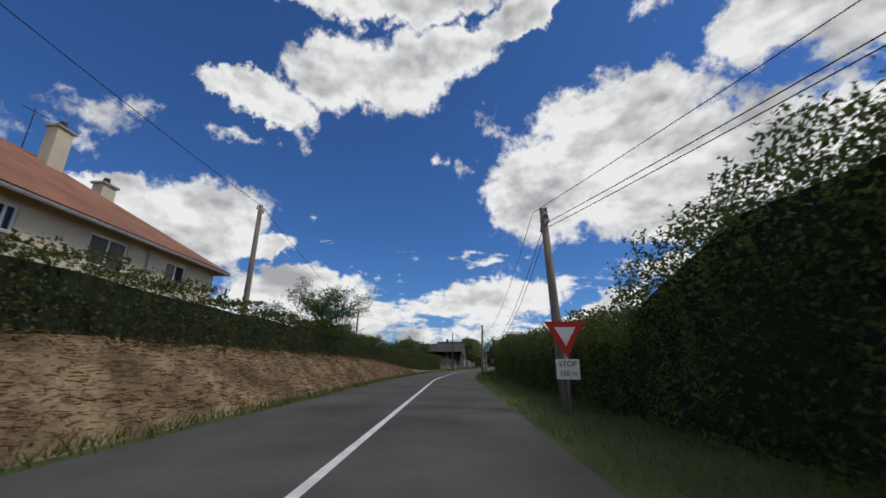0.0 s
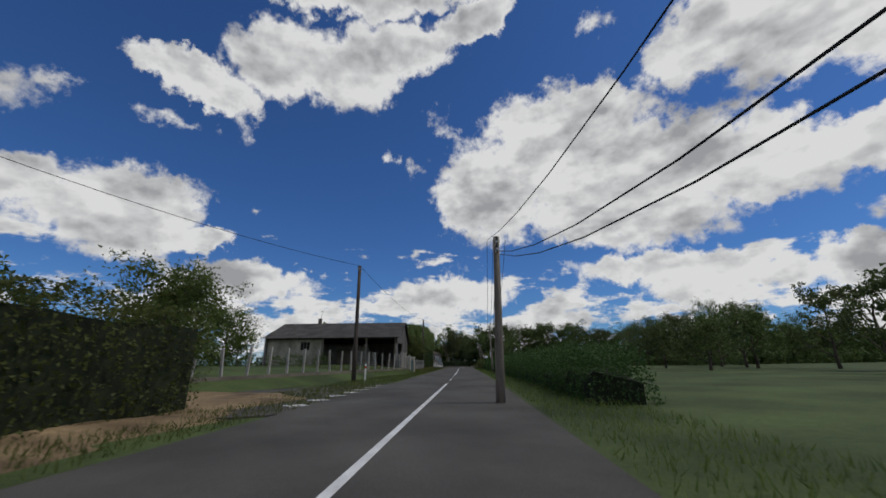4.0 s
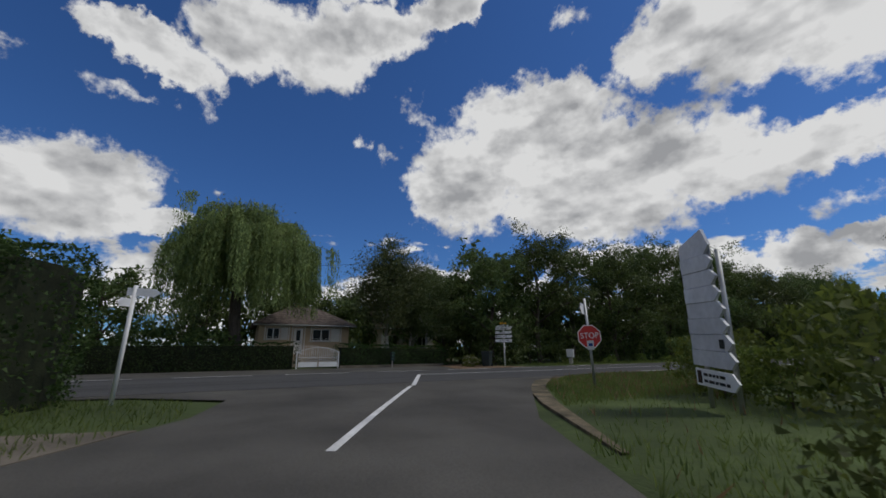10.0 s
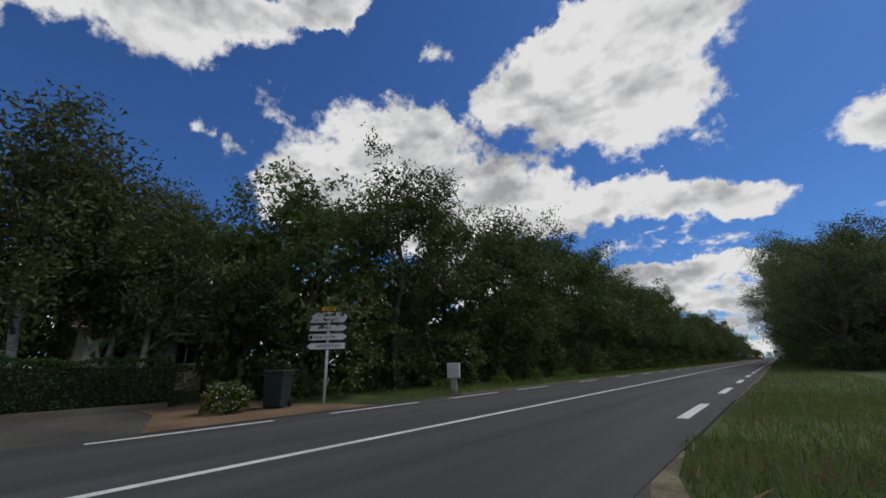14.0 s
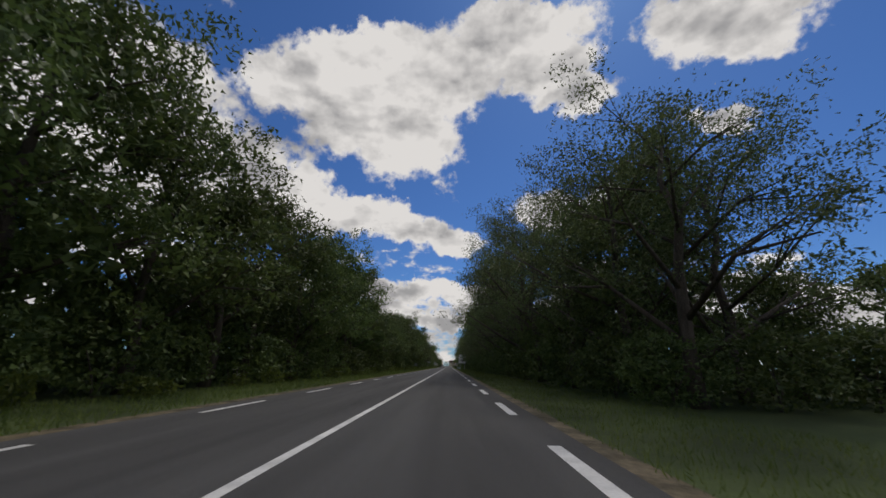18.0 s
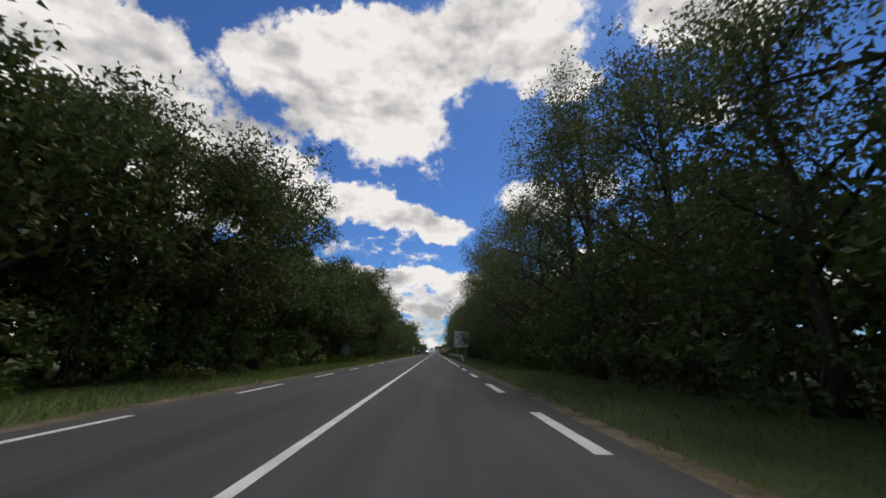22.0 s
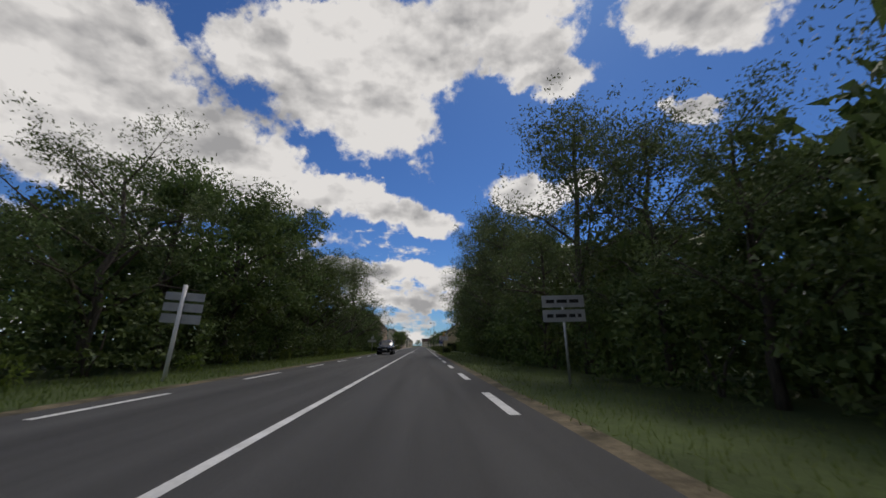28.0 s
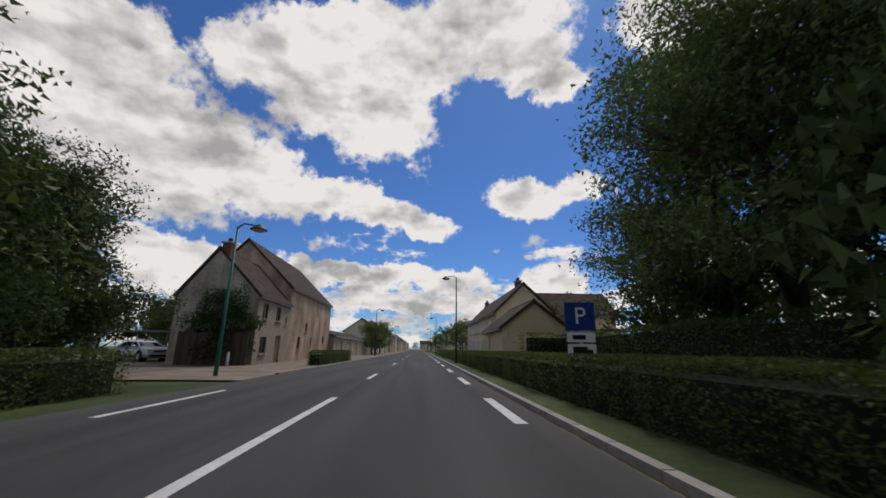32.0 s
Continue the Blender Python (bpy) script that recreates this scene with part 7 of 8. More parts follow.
def flower_bush(x, y, w, h, seed, n=260):
    root = thing("flowering_shrub", "low green shrub dotted with pale flower heads", "shrub", pose(x, y, 0))
    part("stem", stem, M_BARK, root).scale = (0.3, 0.3, 0.25)
    part("foliage", bush_mesh("foliage", seed, w, w, h, 700, 0.14, L_BRIGHT), L_BRIGHT, root)
    r = np.random.default_rng(seed)
    u = r.normal(size=(n, 3))
    u /= np.linalg.norm(u, axis=1)[:, None]
    p = np.abs(u) * [1, 1, 1] * np.array([w / 2, w / 2, h * 0.5]) * np.sign(u) + [0, 0, h * 0.5]
    part("flower_heads", leaf_mesh("flower_heads", p[p[:, 2] > 0.1], 0.07, L_FLOWER, seed), L_FLOWER, root)["kind"] = "stuff"
    return root


flower_bush(-7.8, -27.4, 1.1, 0.75, 201)
# rank weeds with pale umbels along the foot of the wood
weed_stem = mesh_of("weed_stem", *add_path(add_path(geo(), [(0, 0, -0.1), (0.05, 0.03, 0.5), (0.12, 0.05, 0.95)], [0.012, 0.01, 0.006], 4), [(0.1, 0, -0.1), (-0.06, 0.08, 0.8)], [0.012, 0.006], 4), M_GROUND)
weed_leaves = [bush_mesh("weed_leaves", 320 + k, 1.25, 1.0, 0.72, 260, 0.15, L_BRIGHT) for k in range(3)]
umbels = []
for k in range(2):
    r = np.random.default_rng(330 + k)
    spots = r.uniform((-0.45, -0.4, 0.62), (0.45, 0.4, 1.0), (7, 3))
    umbels.append(leaf_mesh("umbels", (spots[:, None, :] + r.normal(0, 1, (7, 9, 3)) * (0.05, 0.05, 0.012)).reshape(-1, 3), 0.045, L_FLOWER, 330 + k))
r = np.random.default_rng(35)
for y in np.concatenate([np.arange(-17.0, 166.0, 3.1), np.arange(176.0, 246.0, 6.0)]):
    root = thing("verge_weeds", "clump of fresh green weeds at the edge of the wood", "weeds", pose(-8.9 + r.uniform(-0.5, 0.35), float(y) + r.uniform(-1.3, 1.3), 0, 0, 0, r.uniform(0, 360)) @ Matrix.Diagonal((*([r.uniform(0.6, 1.15)] * 2), r.uniform(0.55, 1.2), 1)), "verge weeds")
    part("stem", weed_stem, M_GROUND, root)
    part("foliage", weed_leaves[int(r.integers(0, 3))], L_BRIGHT, root)
    if r.uniform() < 0.4:
        part("flower_heads", umbels[int(r.integers(0, 2))], L_FLOWER, root)
        root["label"] = "tall green weeds with flat white flower heads"
bright = [bush_mesh("young_foliage", 300 + k, 2.2, 2.0, 1.6, 2200, 0.12, L_BRIGHT) for k in range(2)]
for x, y, s_, z in ((12.4, -31.6, 1.15, 1.3), (14.4, -31.6, 1.15, 1.1), (9.0, -29.5, 0.8, 0.9), (15.5, -31.5, 1.0, 0.8), (17.5, -33.5, 0.8, 0.8), (11.2, -31.8, 0.8, 1.0), (9.6, -31.0, 0.9, 1.2)):
    shrub(x, y, s_, z, bright[int(rng.integers(0, 2))], "bright green bush on the grass corner", "corner bushes")
for x, y, s_ in ((19, -29, 0.6), (24, -33, 0.6), (28, -36, 0.55), (33, -38, 0.6), (39, -42, 0.6), (46, -44, 0.7), (54, -47, 0.8), (62, -52, 0.8), (12, -24, 0.7), (8, -18, 0.7), (20, -22, 0.9), (30, -26, 1.0)):
    shrub(x, y, s_, 0.9, None, "low dark bush in the rough field", "field bushes")
shrub(6.7, -26.2, 0.5, 1.0, None, "dark bush on the grass corner", "field bushes")
shrub(48.6, -52.2, 0.62, 1.9, None, "tall dark bush beside a telephone pole", "field bushes")

# ---------------------------------------------------------------- garden and field trees
apple = tree("apple_tree", "gnarled old apple tree with sparse foliage behind the hedge", 401, 4.1, 3.0, 0.2, 10, 8500, 0.1, 0.36, L_WOOD, start=0.35, low=1.6, wob=0.28)
apple.matrix_basis = pose(117.2, -95.6, 0.9)
willow = thing("weeping_willow", "large weeping willow with hanging yellow-green strands in separate curtains", "tree", pose(-15.7, -41.9, 0))
rw = np.random.default_rng(77)
trunk_g = add_path(geo(), [(0.1, 0.5, -0.25), (0.0, 0.35, 1.5), (0.05, 0.1, 3.2), (0, 0, 5.2), (0.1, -0.3, 7.6), (0.1, -0.8, 10.4)], [0.55, 0.42, 0.38, 0.32, 0.2, 0.06], 9)
cl, tuft = [], []
for k in range(46):
    a_, r_ = k * 2.4 + rw.uniform(-0.3, 0.3), 4.75 * math.sqrt((k + 0.6) / 46)
    dome = 6.6 + 4.9 * math.sqrt(max(0.0, 1 - (r_ / 5.0) ** 2)) * rw.uniform(0.82, 1.04) + (0.7 if k == 2 else 0.0)
    end = Vector((math.cos(a_) * r_, math.sin(a_) * r_ * (0.86 if math.sin(a_) < 0 else 1.0), dome - 0.4))
    root_z = min(3.6 + 0.12 * k, dome - 1.6)
    part("bough", add_path(geo(), [(0, 0.1, root_z), (end.x * 0.45, end.y * 0.45, root_z + (dome - root_z) * 0.7), tuple(end)], [0.13, 0.08, 0.025], 5), M_BARK, willow, smooth=True)
    for c_ in range(4):
        cx, cy = end.x + rw.normal(0, 0.55), end.y + rw.normal(0, 0.55)
        cz, drop = end.z + rw.uniform(-0.5, 0.35), rw.uniform(2.2, 6.4)
        floor_z = 2.7 + rw.uniform(0.0, 1.3) + (0.7 if cy > 2.0 else -0.4 if cy < -2.5 else 0.0)
        for _ in range(25):
            u, v, ln = rw.normal(0, 0.27), rw.normal(0, 0.27), drop * rw.uniform(0.55, 1.0)
            flare = rw.uniform(0.1, 0.5)
            m_ = int(ln / 0.145)
            for i in range(m_):
                f = i / m_
                z_ = cz + 0.35 * (1 - (2 * f - 0.5) ** 2) * (f < 0.5) - ln * f
                if z_ < floor_z - 0.5 * rw.uniform(0, 1):
                    break
                out_ = flare * math.sqrt(f)
                cl.append((cx + u + math.cos(a_) * out_ + rw.normal(0, 0.035), cy + v + math.sin(a_) * out_ + rw.normal(0, 0.035), z_))
    tuft += [(end.x + rw.normal(0, 0.5), end.y + rw.normal(0, 0.5), end.z + 0.1 + rw.normal(0, 0.3)) for _ in range(150)]
part("trunk", trunk_g, M_BARK, willow, smooth=True)
part("crown", leaf_mesh("crown", np.array(cl), 0.23, L_WILLOW, 77, droop=(0, 0, -0.9), slim=0.2), L_WILLOW, willow)
part("top_foliage", leaf_mesh("top_foliage", np.array(tuft), 0.2, L_WILLOW, 78, droop=(0, 0, -0.5), slim=0.15), L_WILLOW, willow)
# dense garden trees at the entry of the village
for k, (x, y, h, sp) in enumerate(((-12.9, 268.3, 8.3, 2.8), (-16.8, 270.5, 8.6, 2.9), (-12.2, 264.5, 8.4, 2.6))):
    entry = tree("garden_tree", "dense dark small-leaved tree behind a low hedge", 430 + k, height=h, spread=sp, r0=0.2, count=16, leaves=24000, size=0.145, puff=0.7, leaf_mat=L_HEDGE_DARK, start=0.08, low=0.3, group="garden and field trees", core=0.3)
    entry.matrix_basis = pose(x, y, 0)
for k, (x, y, h, sp) in enumerate(((11.8, 269.5, 15.0, 4.2), (14.5, 264.5, 14.5, 4.6))):
    entry = tree("roadside_tree", "massive dense dark green tree over the parking place", 440 + k, height=h, spread=sp, r0=0.34, count=18, leaves=27000, size=0.185, puff=1.0, leaf_mat=L_WOOD, start=0.18, low=2.9, group=GROUP_R, core=0.25)
    entry.matrix_basis = pose(x, y, 0)
for x, y, turn_, size in ((9.4, 250.0, 70, 0.95), (9.9, 265.0, 200, 1.0), (14.0, 259.5, 310, 1.0)):
    copy_thing(entry, pose(x, y, 0, 0, 0, turn_) @ Matrix.Diagonal((size, size, size, 1)))
birch_args = dict(height=9.8, spread=3.0, r0=0.14, count=15, leaves=19000, size=0.19, puff=0.85, leaf_mat=L_POPLAR, bark=M_BARK_PALE, start=0.3, low=2.6, squash=1.1)
birch = tree("birch_tree", "tall birch with pale trunk and fine hanging leaves", 410, **birch_args)
birch.matrix_basis = pose(-14.2, -31.0, 0)
for x, y, s_ in ((-15.5, -28.6, 0.85), (-13.6, -28.0, 0.75)):
    copy_thing(birch, pose(x, y, 0, 0, 0, 70 * s_) @ Matrix.Diagonal((s_, s_, s_, 1)))


for k, p in enumerate(wood_protos):
    q = dict(p)
    q.update(leaves=2100, size=0.6, core=0.02, seed=p["seed"] + 200)
    made[("g", k)] = tree("garden_tree", "dark green broadleaf tree behind gardens", group="garden and field trees", **q)
    made[("g", k)].matrix_basis = pose((-32, -40, 120, 130)[k], (-62, -20, -50, -52)[k], 0)


far_heights = [p["height"] for p in wood_protos] + [5.5]
made[("g", 4)] = tree("garden_tree", "dark green broadleaf tree behind gardens", 450, height=5.5, spread=2.2, r0=0.14, count=12, leaves=6500, size=0.15, puff=0.55, leaf_mat=L_HEDGE, start=0.2, low=0.5, group="garden and field trees", core=0.25)
made[("g", 4)].matrix_basis = pose(99.0, -95.0, 0)


def far_tree(k, x, y, h, name="garden_tree", label="dark green broadleaf tree behind gardens"):
    ob = copy_thing(made[("g", k)], pose(x, y, 0, 0, 0, float(rng.uniform(0, 360))) @ Matrix.Diagonal((h / far_heights[k],) * 3 + (1,)))
    ob.name = name
    ob["label"], ob["group"] = label, "garden and field trees"
    return ob


for k, x, y, h in ((4, 103, -97, 5.2), (4, 86, -90.5, 5.2), (4, 29.3, -57.2, 5.4), (4, 25.3, -56.4, 5.8), (4, 93, -93, 4.6), (4, 78, -84, 5.2), (4, 70, -80, 5.0), (4, 60, -82, 6.0), (4, 52, -80, 6.0), (0, 46, -95, 8.0), (2, 63, -90, 6.0),
                   (4, 22, -56, 4.8), (4, 18.5, -53.5, 5.2), (2, 15, -58, 6.0), (0, -24, -44, 7.5), (1, -30, -38, 8.0), (0, -33, -46, 7.5), (1, -28, -52, 8.5), (2, -19, -50, 7.0), (0, -30, -30, 9.0), (2, -26, -35.5, 7.6), (3, -26.5, -32.0, 6.8), (1, -27, -24, 10.0), (2, -22, -22, 9.5), (0, -20, -60, 8.0), (2, -22, -75, 8.0), (0, -19, -85, 9.0),
                   (1, 37, 2, 11.5), (0, 46, -6, 10.0), (2, 52, -14, 9.0), (1, 60, -12, 11.0), (0, 68, -22, 10.0), (2, 30, 10, 9.5), (0, 25, 22, 8.0), (2, 76, -30, 9.0), (0, 86, -34, 10.0), (1, 95, -40, 9.0), (2, 44, -22, 6.5), (3, 56, -30, 6.0), (0, 110, -45, 10.0),
                   (3, -30, 180, 6.0), (2, -38, 188, 7.0), (3, -34, 196, 6.0), (2, -45, 176, 7.0), (0, -26, 200, 8.0)):
    far_tree(k, x, y, h)
far_tree(2, 10.0, 27.5, 4.0, "thicket", "low thicket at the start of the roadside trees")
yew = far_tree(3, 0.5, -60.5, 5.0, "conifer", "slender dark conifer in a garden")
yew.scale = (0.25, 0.25, 0.62)

# ---------------------------------------------------------------- village


def village_lamp(x, y, h, turn, mat, label):
    root = thing("street_lamp", label, "street lamp", pose(x, y, 0, 0, 0, turn))
    part("post", add_path(geo(), [(0, 0, -0.3), (0, 0, 1.2), (0, 0, h)], [0.09, 0.07, 0.045], 10), mat, root, smooth=True)
    part("arm", add_path(geo(), [(0, 0, h - 0.05), (0.25, 0, h + 0.12), (0.7, 0, h + 0.05)], [0.035, 0.03, 0.03], 6), M_DARK_METAL, root)
    hd = part("head", add_tube(geo(), (0.85, 0, h - 0.13), (0.85, 0, h + 0.08), 0.34, 0.1, 14), M_DARK_METAL, root, smooth=False)
    part("lens", add_tube(geo(), (0.85, 0, h - 0.2), (0.85, 0, h - 0.135), 0.2, 0.26, 12), M_PLASTIC, hd)
    return root


village_lamp(-7.6, 271.0, 5.9, 0, M_GREEN_POST, "green painted street lamp with a round hood")
for x, y, t in ((2.9, 287.0, 180), (-6.9, 316.0, 0), (2.9, 330.0, 180), (2.9, 372.0, 180), (-6.9, 360.0, 0), (2.9, 415.0, 180)):
    village_lamp(x, y, 6.9, t, M_DARK_METAL, "dark grey street lamp with a round hood")

gable_house("village_house", "old cream house with grey stained gable and steep brown roof", pose(-10.5, 281.0, 0, 0, 0, 90), 6.2, 5.2, 4.3, 7.35, M_RENDER_STAINED, M_ROOF_BROWN,
            front=((0.8, 1.7, 2.95, 3.95, "w"), (3.3, 4.15, 2.95, 3.95, "w"), (0.9, 2.0, 0.68, 1.75, "w"), (3.6, 4.6, 0.0, 1.9, "d"), (5.3, 5.6, 2.9, 3.4, "w")), over=0.12, ridge_at=0.57, gable_mat=M_RENDER_GREY, frame_mat=M_WOOD_DARK, chimneys=((0.4, 2.6, 6.5, 7.85, 0.75, M_BRICK_RED),))
gable_house("village_house", "tall pink-brown rendered building with a high dark roof", pose(-10.55, 287.25, 0, 0, 0, 90), 14.0, 8.0, 5.75, 9.7, M_RENDER_PINK, M_ROOF_BROWN,
            front=((2.6, 3.4, 1.0, 2.0, "w"), (6.6, 7.0, 1.5, 2.0, "w"), (4.6, 5.2, 2.6, 3.3, "w"), (11.0, 11.7, 1.6, 2.3, "w")), over=0.12, frame_mat=M_WOOD_DARK)
gable_house("village_house", "row of low cream stone outbuildings along the pavement", pose(-10.0, 301.6, 0, 0, 0, 90), 28.0, 5.0, 2.35, 3.2, M_RENDER_STAINED, M_ROOF_BROWN,
            front=tuple((1.0 + i * 3.0, 1.9 + i * 3.0, 0.0 if i % 2 else 0.8, 2.0, "d" if i % 2 else "w") for i in range(9)), over=0.15)
for k, (x, y, w, d, e, r, wm, rm) in enumerate(((-9.5, 345, 14, 8, 4.8, 7.6, M_RENDER_PALE, M_ROOF_BROWN), (-9.5, 361, 12, 8, 5.4, 8.3, M_RENDER_GREY, M_ROOF_GREY), (-9.3, 376, 16, 8, 4.6, 7.4, M_RENDER_PINK, M_ROOF_BROWN), (-9.4, 394, 18, 8, 5.2, 8.0, M_RENDER_PALE, M_ROOF_RED), (-9.2, 416, 20, 8, 5.0, 7.8, M_RENDER_GREY, M_ROOF_GREY))):
    gable_house("village_house", "terraced rendered village house with a pitched roof along the street", pose(x, y, 0, 0, 0, 90), w, d, e, r, wm, rm,
                front=tuple((1.2 + i * 2.6, 2.1 + i * 2.6, z0, z0 + 1.3, "w") for i in range(int(w / 2.8)) for z0 in (0.9, 3.1)), over=0.2)
gable_house("village_house", "cream two-storey house with a brown tile roof on the village street", pose(6.8, 312.0, 0, 0, 0, -90), 22.0, 5.2, 4.4, 6.9, M_RENDER_WARM, M_ROOF_BROWN,
            front=tuple((x, x + 0.95, z0, z0 + 1.25, "w") for x in (1.6, 4.6, 7.6, 10.6, 13.6, 16.6, 19.4) for z0 in (0.9, 2.95)), over=0.2, shutters=True, chimneys=((2.0, 2.6, 6.4, 7.5, 0.7, M_BRICK_RED), (20.0, 2.6, 6.4, 7.5, 0.7, M_BRICK_RED)))
gable_house("village_house", "low cream side wing with a tiled roof, gable towards the hedge", pose(5.3, 287.5, 0, 0, 0, -90), 7.0, 4.3, 2.45, 4.1, M_RENDER_WARM, M_ROOF_BROWN, front=((2.0, 2.8, 0.8, 2.1, "w"),), over=0.2)
gable_house("village_house", "house with a dark brown roof behind the hedges", pose(12.4, 295.0, 0), 8.0, 6.0, 4.7, 7.1, M_RENDER_WARM, M_ROOF_BROWN, front=((2.0, 3.2, 1.0, 2.2, "w"), (5.0, 6.2, 1.0, 2.2, "w")), over=0.3)
for k, (x, y, w, d, e, r, wm, rm) in enumerate(((6.6, 362, 16, 8, 4.8, 7.4, M_RENDER_PALE, M_ROOF_BROWN), (6.6, 396, 20, 8, 5.2, 8.0, M_RENDER_GREY, M_ROOF_GREY), (6.6, 424, 20, 8, 5.0, 7.6, M_RENDER_PALE, M_ROOF_RED))):
    gable_house("village_house", "rendered village house with a pitched roof on the street side", pose(x, y, 0, 0, 0, -90), w, d, e, r, wm, rm,
                front=tuple((1.2 + i * 2.6, 2.1 + i * 2.6, z0, z0 + 1.3, "w") for i in range(int(w / 2.8)) for z0 in (0.9, 3.1)), over=0.2)
for side_x, turn_, rows_ in ((-9.2, 90, ((440, 16, 4.6, 7.2), (458, 20, 5.4, 8.2), (482, 18, 4.4, 7.0), (505, 24, 5.2, 8.0), (535, 22, 4.8, 7.6))), (6.4, -90, ((470, 18, 4.8, 7.4), (498, 22, 5.2, 8.0), (530, 20, 4.6, 7.2)))):
    for k, (y, w, e, r) in enumerate(rows_):
        gable_house("village_house", "pale rendered house far down the village street", pose(side_x, y, 0, 0, 0, turn_), w, 8.0, e, r, (M_RENDER_PALE, M_RENDER_GREY, M_RENDER)[k % 3], (M_ROOF_BROWN, M_ROOF_GREY)[k % 2],
                    front=tuple((1.4 + i * 3.0, 2.4 + i * 3.0, z0, z0 + 1.3, "w") for i in range(int(w / 3.2)) for z0 in (0.9, 3.0)), over=0.2)
gable_house("village_house", "cream house where the village street bends away", pose(-1.0, 640.0, 0), 10.0, 8.0, 5.6, 9.0, M_RENDER_PALE, M_ROOF_BROWN, front=tuple((1.2 + i * 2.8, 2.3 + i * 2.8, z0, z0 + 1.4, "w") for i in range(3) for z0 in (0.9, 3.3)), over=0.2)
for k, x, y, h in ((4, -8.6, 327, 6.4), (4, -8.3, 332, 6.8), (4, -8.6, 338, 6.4), (2, 8.0, 330, 6.5), (0, 8.5, 340, 7.5), (2, 7.6, 350, 6.5), (3, 9, 358, 6.0), (2, 14.5, 296, 6.0), (0, 19, 300, 8.0), (3, 11.5, 270, 4.5), (3, -26, 288, 5.5), (2, -31, 282, 5), (2, -15, 270, 4.0), (3, -24, 280, 5.0), (2, -27, 290, 6.0), (2, 18.0, 270, 8.0), (0, 20.0, 262, 9.0), (2, 20.0, 275, 8.0), (3, 14.5, 276, 6.5), (3, -34, 292, 5), (4, -23.5, 294, 6.5), (4, -19.0, 297, 7.0), (4, -18.0, 291, 5.0), (3, -29, 301, 6.5), (2, -36, 300, 6.5), (2, -28, 300, 6), (2, -42, 286, 6), (3, -48, 276, 6), (3, -38, 279, 4.5), (0, 7.5, 380, 8), (2, 7.0, 388, 7), (2, 8.0, 445, 8), (0, 7.0, 455, 8), (2, -5.0, 655, 8), (0, 11.0, 650, 9)):
    far_tree(k, x, y, h, "village_tree", "green garden tree in the village")
s = thing("board_fence", "weathered brown board fence beside the old house", "fence", pose(-14.9, 279.7, 0))
bd = mesh_of("board", *add_box(geo(), (0, 0, 0.95), (0.19, 0.03, 1.9)), M_FENCE_DARK)
for i in range(20):
    part("board", bd, M_FENCE_DARK, s).location = (i * 0.2 + 0.6, 0, 0)
for x in (0.5, 2.5, 4.5):
    part("fence_post", add_box(geo(), (x, 0.08, 0.95), (0.12, 0.12, 2.0)), M_FENCE_DARK, s)
mark = thing("marker_post", "short white marker post at the foot of the board fence", "post", pose(-11.1, 279.2, 0))
part("shaft", add_tube(geo(), (0, 0, -0.1), (0, 0, 0.72), 0.09, 0.075, 10), M_WHITE, mark, smooth=True)
part("cap", add_tube(geo(), (0, 0, 0.72), (0, 0, 0.8), 0.075, 0.03, 10), M_WHITE, mark)
s = thing("climbing_shrub", "dark green climbing shrub against the gable wall", "shrub", pose(-12.2, 280.2, 0))
part("stem", stem, M_BARK, s)
part("foliage", bush_mesh("foliage", 333, 4.2, 1.5, 4.6, 9000, 0.15, L_HEDGE_DARK), L_HEDGE_DARK, s)
vp = part("village_pavement", slab([(-11.2, y) for y in (269.0, 276.0, 300.0, 440.0)], [(-5.75, y) for y in (269.0, 276.0, 300.0, 440.0)], 0.012, -0.2), M_GRAVEL)
tagged(vp, "reddish gravel pavement beside the village road", "pavement", kind="structure")
vp = part("village_forecourt", slab([(-34.0, y) for y in (268.5, 292.0)], [(-11.2, y) for y in (268.5, 292.0)], -0.006, -0.2), M_DUSTY)
tagged(vp, "dusty earth forecourt beside the old house", "forecourt", kind="structure")
vp = part("village_pavement", slab([(2.35, y) for y in (246.0, 440.0)], [(3.2, y) for y in (246.0, 440.0)], 0.0, -0.2), M_GROUND)
tagged(vp, "narrow grassy strip between the kerb and the hedge", "pavement", kind="structure")
kb = mesh_of("kerbstone", *add_box(geo(), (0, 0.49, -0.02), (0.14, 0.97, 0.2)), M_KERB)
kr = thing("kerb", "row of grey kerbstones along the village road", "kerb", kind="structure")
for i in range(110):
    part("kerbstone", kb, M_KERB, kr).location = (2.2, 248.0 + i, 0)
for i in range(60):
    part("kerbstone", kb, M_KERB, kr).location = (-5.7, 272.0 + i, 0)


